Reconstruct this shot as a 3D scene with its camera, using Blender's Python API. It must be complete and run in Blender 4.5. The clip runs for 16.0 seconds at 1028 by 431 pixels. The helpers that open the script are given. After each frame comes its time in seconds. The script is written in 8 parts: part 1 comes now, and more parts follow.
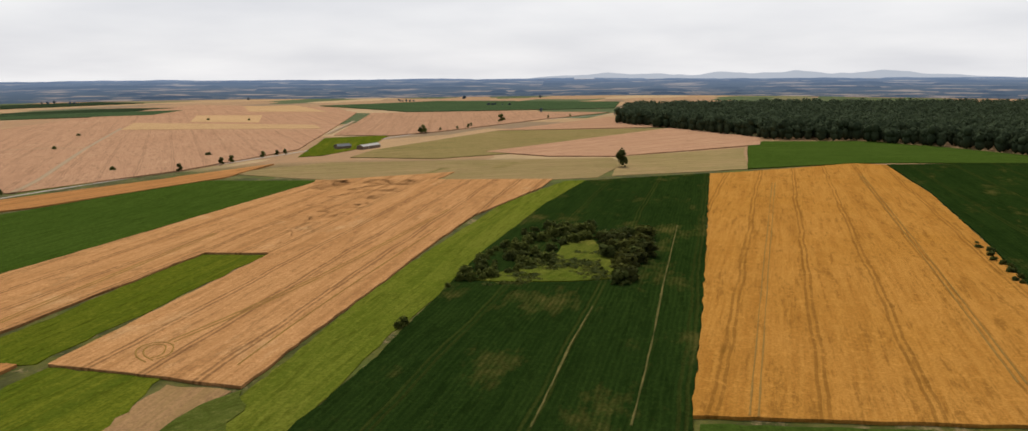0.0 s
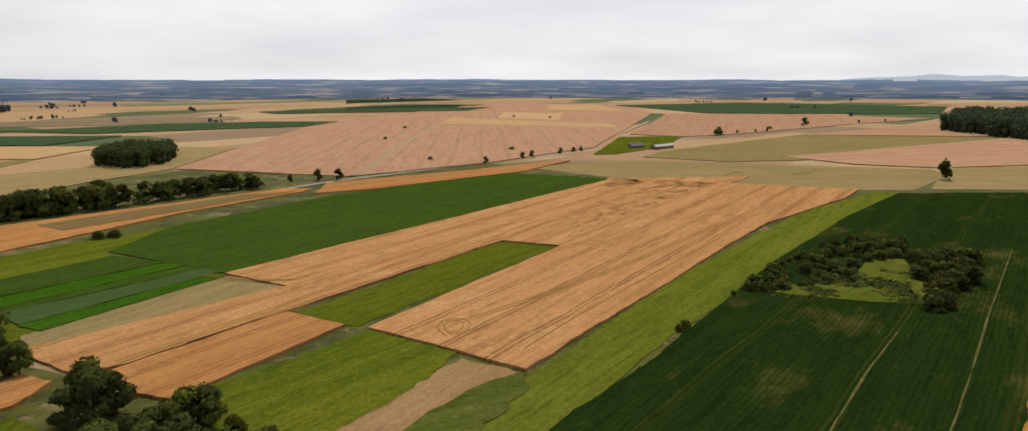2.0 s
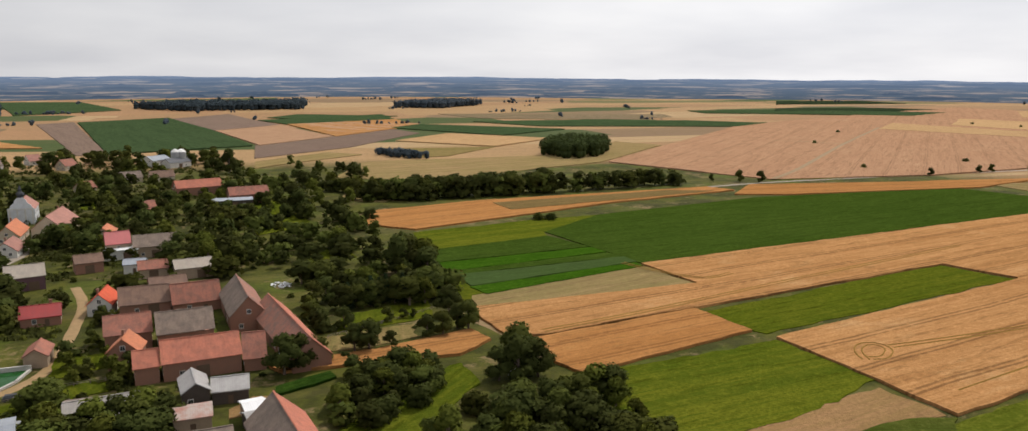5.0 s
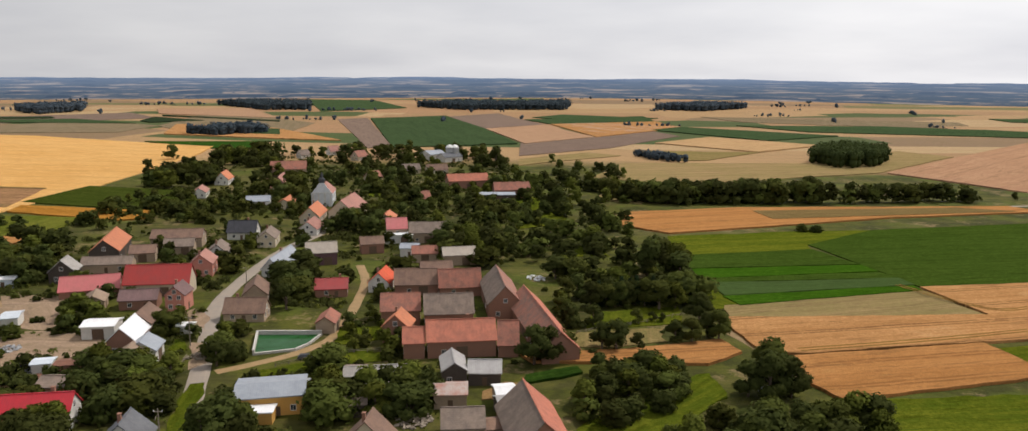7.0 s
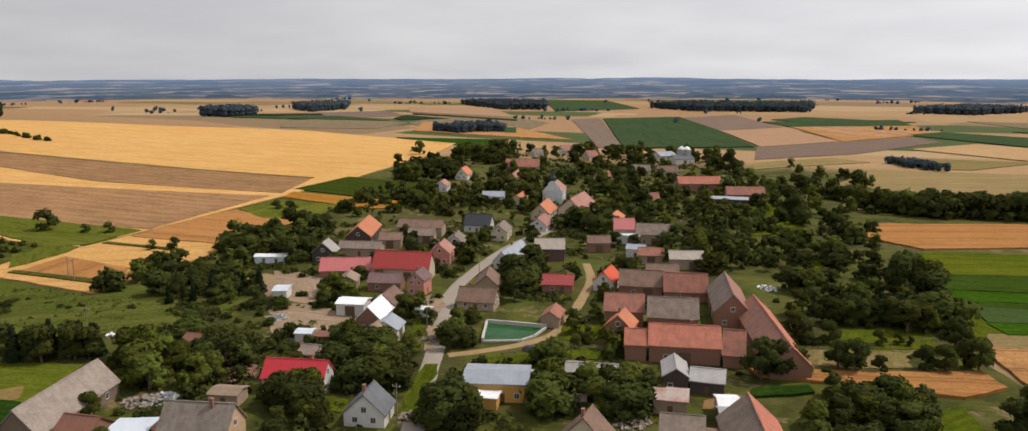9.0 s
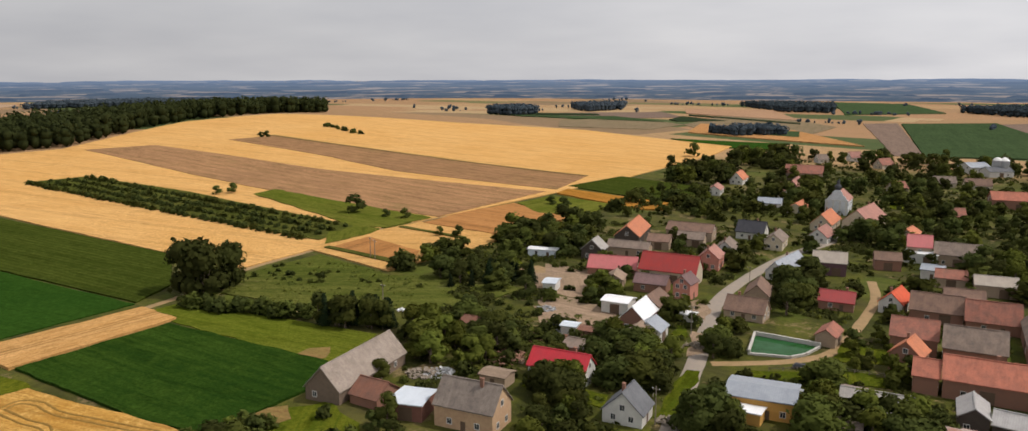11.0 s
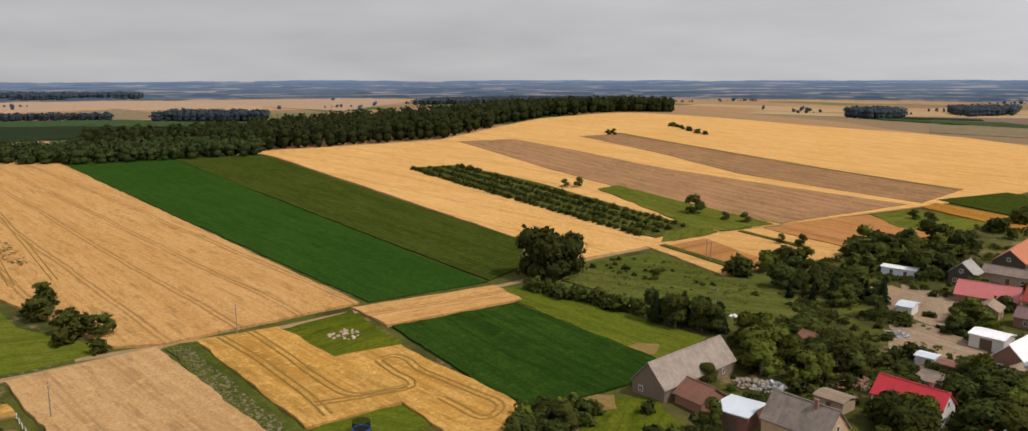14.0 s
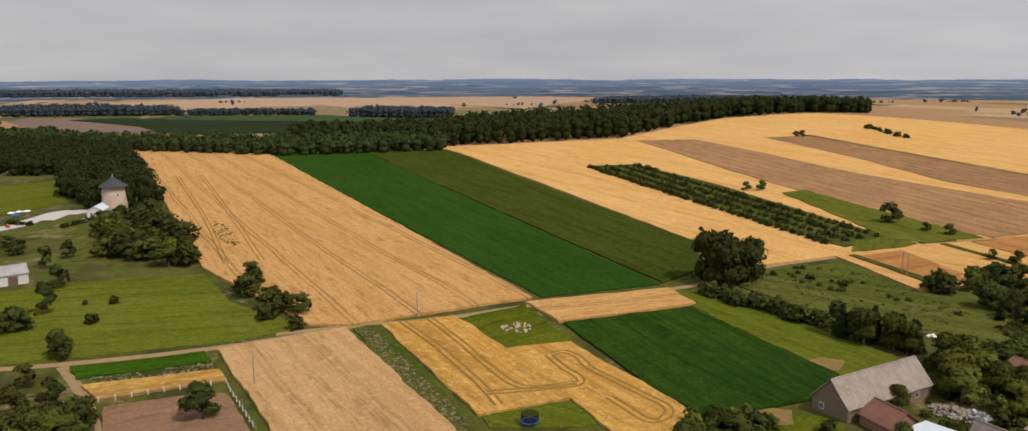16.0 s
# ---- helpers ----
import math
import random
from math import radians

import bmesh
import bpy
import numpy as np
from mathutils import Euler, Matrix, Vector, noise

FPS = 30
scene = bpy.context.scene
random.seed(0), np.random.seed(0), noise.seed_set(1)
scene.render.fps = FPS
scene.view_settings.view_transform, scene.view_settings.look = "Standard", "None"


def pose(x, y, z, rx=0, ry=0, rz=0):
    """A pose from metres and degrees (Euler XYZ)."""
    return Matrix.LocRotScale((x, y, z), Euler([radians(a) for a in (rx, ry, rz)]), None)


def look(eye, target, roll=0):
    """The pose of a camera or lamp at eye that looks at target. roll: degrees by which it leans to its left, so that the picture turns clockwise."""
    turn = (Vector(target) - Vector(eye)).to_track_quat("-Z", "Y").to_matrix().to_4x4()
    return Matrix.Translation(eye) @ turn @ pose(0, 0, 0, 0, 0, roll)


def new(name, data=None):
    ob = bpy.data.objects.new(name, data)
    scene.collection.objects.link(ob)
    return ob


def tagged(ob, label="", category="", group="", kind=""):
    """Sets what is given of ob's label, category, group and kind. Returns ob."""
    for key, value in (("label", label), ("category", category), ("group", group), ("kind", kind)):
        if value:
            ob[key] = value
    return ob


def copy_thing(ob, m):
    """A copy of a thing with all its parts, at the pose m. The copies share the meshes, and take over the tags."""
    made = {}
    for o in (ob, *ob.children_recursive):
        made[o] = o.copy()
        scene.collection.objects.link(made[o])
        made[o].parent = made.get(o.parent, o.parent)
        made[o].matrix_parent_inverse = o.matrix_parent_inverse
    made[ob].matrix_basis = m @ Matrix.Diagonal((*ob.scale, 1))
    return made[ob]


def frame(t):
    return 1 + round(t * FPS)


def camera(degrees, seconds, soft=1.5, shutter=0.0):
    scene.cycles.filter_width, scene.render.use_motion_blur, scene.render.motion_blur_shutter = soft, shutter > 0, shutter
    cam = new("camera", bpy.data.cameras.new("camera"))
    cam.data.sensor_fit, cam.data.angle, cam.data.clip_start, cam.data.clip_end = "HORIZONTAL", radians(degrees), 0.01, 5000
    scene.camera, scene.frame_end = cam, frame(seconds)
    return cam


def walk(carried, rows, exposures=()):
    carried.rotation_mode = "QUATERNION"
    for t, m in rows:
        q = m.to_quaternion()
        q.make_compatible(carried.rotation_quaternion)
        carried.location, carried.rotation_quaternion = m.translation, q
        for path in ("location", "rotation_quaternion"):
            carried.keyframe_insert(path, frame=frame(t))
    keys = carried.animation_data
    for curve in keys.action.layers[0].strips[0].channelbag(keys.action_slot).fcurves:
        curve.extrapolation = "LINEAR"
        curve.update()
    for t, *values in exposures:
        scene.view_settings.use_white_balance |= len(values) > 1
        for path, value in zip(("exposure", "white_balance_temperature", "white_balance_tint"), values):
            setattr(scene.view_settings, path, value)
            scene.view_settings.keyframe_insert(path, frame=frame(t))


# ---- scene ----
import itertools

EYE = 72.0
cam = camera(65.29, 16.0, soft=1.4)
PATH = [
    (0, pose(0, 0, 72, 79.81, 0, -68.97) @ pose(0, 0, 0, 0, 0, -0.30)),
    (0.5, pose(0, 0, 72, 79.83, 0, -63.69) @ pose(0, 0, 0, 0, 0, -0.24)),
    (1, pose(0, 0, 72, 79.85, 0, -58.54) @ pose(0, 0, 0, 0, 0, -0.21)),
    (1.5, pose(0, 0, 72, 79.87, 0, -53.37) @ pose(0, 0, 0, 0, 0, -0.15)),
    (2, pose(0, 0, 72, 79.90, 0, -48.26) @ pose(0, 0, 0, 0, 0, -0.08)),
    (2.5, pose(0, 0, 72, 79.92, 0, -43.22) @ pose(0, 0, 0, 0, 0, -0.03)),
    (3, pose(0, 0, 72, 79.98, 0, -38.15) @ pose(0, 0, 0, 0, 0, 0.00)),
    (3.5, pose(0, 0, 72, 79.99, 0, -33.46) @ pose(0, 0, 0, 0, 0, 0.02)),
    (4, pose(0, 0, 72, 79.98, 0, -28.47) @ pose(0, 0, 0, 0, 0, 0.15)),
    (6.3, pose(0, 0, 72, 79.93, 0, -6.66) @ pose(0, 0, 0, 0, 0, 0.25)),
    (6.5, pose(0, 0, 72, 79.96, 0, -4.87) @ pose(0, 0, 0, 0, 0, 0.35)),
    (7, pose(0, 0, 72, 79.95, 0, -0.33) @ pose(0, 0, 0, 0, 0, 0.35)),
    (7.5, pose(0, 0, 72, 79.94, 0, 3.73) @ pose(0, 0, 0, 0, 0, 0.35)),
    (8, pose(0, 0, 72, 79.92, 0, 7.70) @ pose(0, 0, 0, 0, 0, 0.39)),
    (8.5, pose(0, 0, 72, 79.92, 0, 11.73) @ pose(0, 0, 0, 0, 0, 0.25)),
    (11, pose(0, 0, 72, 79.96, 0, 35.45) @ pose(0, 0, 0, 0, 0, 0.06)),
    (11.5, pose(0, 0, 72, 79.97, 0, 40.28) @ pose(0, 0, 0, 0, 0, 0.04)),
    (12, pose(0, 0, 72, 79.99, 0, 44.93) @ pose(0, 0, 0, 0, 0, -0.03)),
    (12.5, pose(0, 0, 72, 79.99, 0, 49.21) @ pose(0, 0, 0, 0, 0, 0.01)),
    (13, pose(0, 0, 72, 79.96, 0, 52.76) @ pose(0, 0, 0, 0, 0, -0.00)),
    (13.5, pose(0, 0, 72, 79.95, 0, 56.13) @ pose(0, 0, 0, 0, 0, -0.01)),
    (14, pose(0, 0, 72, 79.95, 0, 59.62) @ pose(0, 0, 0, 0, 0, -0.02)),
    (14.5, pose(0, 0, 72, 79.92, 0, 62.92) @ pose(0, 0, 0, 0, 0, -0.08)),
    (15, pose(0, 0, 72, 79.90, 0, 66.09) @ pose(0, 0, 0, 0, 0, -0.11)),
    (15.5, pose(0, 0, 72, 79.87, 0, 69.17) @ pose(0, 0, 0, 0, 0, -0.06)),
    (16, pose(0, 0, 72, 79.86, 0, 72.27) @ pose(0, 0, 0, 0, 0, -0.06)),
]
EXPOSURES = [(0, -0.18, 6450, 11.5), (4, -0.11, 6450, 12), (8.5, -0.10, 6450, 13), (16, -0.19, 6500, 13.5)]
walk(cam, PATH, EXPOSURES)

# ---------------------------------------------------------------- light
SUN_AZ, SUN_EL = -56.0, 53.0


def sky():
    world = bpy.data.worlds.new("world")
    scene.world = world
    world.use_nodes = True
    nt = world.node_tree
    nt.nodes.clear()
    out = nt.nodes.new("ShaderNodeOutputWorld")
    bg = nt.nodes.new("ShaderNodeBackground")
    nishita = nt.nodes.new("ShaderNodeTexSky")
    nishita.sky_type, nishita.sun_disc = "NISHITA", False
    nishita.sun_elevation, nishita.sun_rotation = radians(SUN_EL), radians(-SUN_AZ)
    dim = nt.nodes.new("ShaderNodeVectorMath")
    dim.operation = "SCALE"
    dim.inputs["Scale"].default_value = 0.10
    nt.links.new(nishita.outputs[0], dim.inputs[0])
    # a closed deck of pale cloud, thicker and greyer to the west
    coord = nt.nodes.new("ShaderNodeTexCoord")
    sep = nt.nodes.new("ShaderNodeSeparateXYZ")
    nt.links.new(coord.outputs["Generated"], sep.inputs[0])
    low = nt.nodes.new("ShaderNodeMath")
    low.operation, low.inputs[1].default_value = "ADD", 0.17
    nt.links.new(sep.outputs["Z"], low.inputs[0])
    inv = nt.nodes.new("ShaderNodeVectorMath")
    inv.operation = "DIVIDE"
    comb = nt.nodes.new("ShaderNodeCombineXYZ")
    for i in range(3):
        nt.links.new(low.outputs[0], comb.inputs[i])
    nt.links.new(coord.outputs["Generated"], inv.inputs[0])
    nt.links.new(comb.outputs[0], inv.inputs[1])
    clouds = nt.nodes.new("ShaderNodeTexNoise")
    clouds.inputs["Scale"].default_value = 0.85
    clouds.inputs["Detail"].default_value = 7
    clouds.inputs["Roughness"].default_value = 0.46
    nt.links.new(inv.outputs[0], clouds.inputs["Vector"])
    ramp = nt.nodes.new("ShaderNodeValToRGB")
    ramp.color_ramp.elements[0].position, ramp.color_ramp.elements[0].color = 0.30, (0.75, 0.76, 0.785, 1)
    ramp.color_ramp.elements[1].position, ramp.color_ramp.elements[1].color = 0.70, (0.95, 0.95, 0.945, 1)
    nt.links.new(clouds.outputs["Fac"], ramp.inputs[0])
    west = nt.nodes.new("ShaderNodeMapRange")
    west.inputs["From Min"].default_value, west.inputs["From Max"].default_value = -0.9, 0.6
    west.inputs["To Min"].default_value, west.inputs["To Max"].default_value = 0.64, 1.12
    nt.links.new(sep.outputs["X"], west.inputs["Value"])
    deck = nt.nodes.new("ShaderNodeMapRange")
    deck.inputs["From Min"].default_value, deck.inputs["From Max"].default_value = 0.05, 0.6
    deck.inputs["To Min"].default_value, deck.inputs["To Max"].default_value = 1.0, 0.95
    nt.links.new(sep.outputs["Z"], deck.inputs["Value"])
    both = nt.nodes.new("ShaderNodeMath")
    both.operation = "MULTIPLY"
    nt.links.new(west.outputs[0], both.inputs[0])
    nt.links.new(deck.outputs[0], both.inputs[1])
    tone = nt.nodes.new("ShaderNodeVectorMath")
    tone.operation = "SCALE"
    nt.links.new(ramp.outputs[0], tone.inputs[0])
    nt.links.new(both.outputs[0], tone.inputs["Scale"])
    mix = nt.nodes.new("ShaderNodeMix")
    mix.data_type = "RGBA"
    mix.inputs[0].default_value = 0.94
    nt.links.new(dim.outputs[0], mix.inputs[6])
    nt.links.new(tone.outputs[0], mix.inputs[7])
    nt.links.new(mix.outputs[2], bg.inputs["Color"])
    bg.inputs["Strength"].default_value = 1.0
    nt.links.new(bg.outputs[0], out.inputs[0])


sky()
sun_data = bpy.data.lights.new("sun", "SUN")
sun_data.energy, sun_data.angle, sun_data.color = 3.35, radians(1.2), (1.0, 0.92, 0.82)
sun = new("sun", sun_data)
_a, _e = radians(SUN_AZ), radians(SUN_EL)
SUN_DIR = Vector((-math.sin(_a) * math.cos(_e), math.cos(_a) * math.cos(_e), math.sin(_e)))
sun.matrix_world = look(SUN_DIR * 500, (0, 0, 0))


# ---------------------------------------------------------------- materials
class Nodes:
    """A small builder for node materials."""

    def __init__(self, name, rough=0.9, metal=0.0, spec=0.2):
        self.mat = bpy.data.materials.new(name)
        self.mat.use_nodes = True
        self.t = self.mat.node_tree
        self.b = self.t.nodes["Principled BSDF"]
        self.b.inputs["Roughness"].default_value = rough
        self.b.inputs["Metallic"].default_value = metal
        self.b.inputs["Specular IOR Level"].default_value = spec

    def n(self, kind, **values):
        node = self.t.nodes.new(kind)
        for key, value in values.items():
            if key == "op":
                node.operation = value
            else:
                node.inputs[key.replace("_", " ")].default_value = value
        return node

    def link(self, a, b):
        self.t.links.new(a, b)

    def coords(self, scale=(1, 1, 1), kind="Object"):
        c = self.n("ShaderNodeTexCoord")
        m = self.n("ShaderNodeMapping")
        m.inputs["Scale"].default_value = scale
        self.link(c.outputs[kind], m.inputs["Vector"])
        return m.outputs[0]

    def noise(self, vec, scale, detail=4, rough=0.6):
        n = self.n("ShaderNodeTexNoise", Scale=scale, Detail=detail, Roughness=rough)
        self.link(vec, n.inputs["Vector"])
        return n.outputs["Fac"]

    def range(self, value, a, b, lo=0.0, hi=1.0):
        n = self.n("ShaderNodeMapRange", From_Min=a, From_Max=b, To_Min=lo, To_Max=hi)
        self.link(value, n.inputs["Value"])
        return n.outputs[0]

    def math(self, op, a, b=None):
        n = self.n("ShaderNodeMath", op=op)
        for i, v in enumerate((a, b)):
            if v is None:
                continue
            if isinstance(v, (int, float)):
                n.inputs[i].default_value = v
            else:
                self.link(v, n.inputs[i])
        return n.outputs[0]

    def mix(self, fac, a, b):
        n = self.n("ShaderNodeMix")
        n.data_type = "RGBA"
        for i, v in ((0, fac), (6, a), (7, b)):
            if isinstance(v, (int, float)):
                n.inputs[i].default_value = v
            elif isinstance(v, (tuple, list)):
                n.inputs[i].default_value = (*v[:3], 1)
            else:
                self.link(v, n.inputs[i])
        return n.outputs[2]

    def vary(self, colour, amount=0.25):
        """Lightness shifted per object."""
        info = self.n("ShaderNodeObjectInfo")
        hsv = self.n("ShaderNodeHueSaturation")
        self.link(self.range(info.outputs["Random"], 0, 1, 1 - amount, 1 + amount), hsv.inputs["Value"])
        self.link(colour, hsv.inputs["Color"])
        return hsv.outputs[0]

    def bump(self, height, strength, distance):
        n = self.n("ShaderNodeBump", Strength=strength, Distance=distance)
        self.link(height, n.inputs["Height"])
        self.link(n.outputs[0], self.b.inputs["Normal"])

    def colour(self, c):
        self.link(c, self.b.inputs["Base Color"])
        return self.mat


def crop_material(name, main, other, streak, tram=0.0, period=15.0, rows=0.0, patch=(0.0, (0, 0, 0)), rough=1.0, line_colour=None, rough_look=1.0):
    """A crop seen from the air: rows run along the object's x axis.
    tram: strength of wheel tracks; rows: row spacing in metres; patch: share and colour of thin spots."""
    k = Nodes(name, rough, 0, 0.0)
    plain = k.coords()
    along = k.coords((0.03, 0.9, 1))
    longer = k.coords((0.008, 0.16, 1))
    big = k.noise(plain, 0.012, 5, 0.6)
    mid = k.noise(plain, 0.11, 6, 0.7)
    fine = k.noise(plain, 1.3, 5, 0.75)
    c = k.mix(k.range(big, 0.35, 0.65), main, other)
    c = k.mix(k.math("MULTIPLY", k.range(k.noise(along, 1.0, 6, 0.7), 0.46, 0.66), 0.75 * rough_look), c, streak)
    c = k.mix(k.math("MULTIPLY", k.range(k.noise(longer, 1.0, 4, 0.65), 0.48, 0.62), 0.6 * rough_look), c, streak)
    c = k.mix(k.math("MULTIPLY", k.range(mid, 0.5, 0.7), 0.5), c, other)
    # lodged, torn lines of crop along the rows
    torn = k.noise(k.coords((0.10, 0.75, 1)), 0.55, 7, 0.75)
    c = k.mix(k.math("MULTIPLY", k.range(torn, 0.53, 0.62), 0.6 * rough_look), c, tuple(v * 0.42 for v in main))
    if patch[0]:
        spot = k.noise(k.coords((0.6, 1.4, 1)), 0.028, 7, 0.72)
        c = k.mix(k.math("MULTIPLY", k.range(spot, 0.74 - patch[0], 0.84 - patch[0] * 0.6), 0.8), c, patch[1])
    sep = k.n("ShaderNodeSeparateXYZ")
    k.link(plain, sep.inputs[0])
    wobble = k.math("MULTIPLY", k.math("SUBTRACT", big, 0.5), 6.0)
    y = k.math("ADD", sep.outputs["Y"], wobble)
    if tram:
        f = k.math("FRACT", k.math("DIVIDE", y, period))
        gap = k.math("ABSOLUTE", k.math("SUBTRACT", k.math("ABSOLUTE", k.math("SUBTRACT", f, 0.5)), 0.9 / period))
        line = k.range(gap, 0.30 / period, 0.55 / period, 1.0, 0.0)
        broken = k.range(k.noise(k.coords((0.03, 0.15, 1)), 1.0, 4, 0.7), 0.30, 0.50, 0.35, 1.0)
        c = k.mix(k.math("MULTIPLY", k.math("MULTIPLY", line, broken), tram), c, line_colour or tuple(v * 0.3 for v in main))
    if rows:
        w = k.math("ABSOLUTE", k.math("SUBTRACT", k.math("FRACT", k.math("DIVIDE", y, rows)), 0.5))
        c = k.mix(k.math("MULTIPLY", k.range(w, 0.05, 0.4), 0.4), c, tuple(v * 0.45 for v in main))
    c = k.mix(k.math("MULTIPLY", k.range(fine, 0.44, 0.60), 0.55), c, tuple(v * 0.52 for v in main))
    tuft = k.noise(plain, 0.45, 6, 0.8)
    c = k.mix(k.math("MULTIPLY", k.range(tuft, 0.52, 0.66), 0.4), c, tuple(min(0.9, v * 1.35) for v in other))
    k.bump(k.math("ADD", fine, k.math("MULTIPLY", mid, 2.0)), 0.9, 0.4)
    return k.colour(k.vary(c, 0.06))


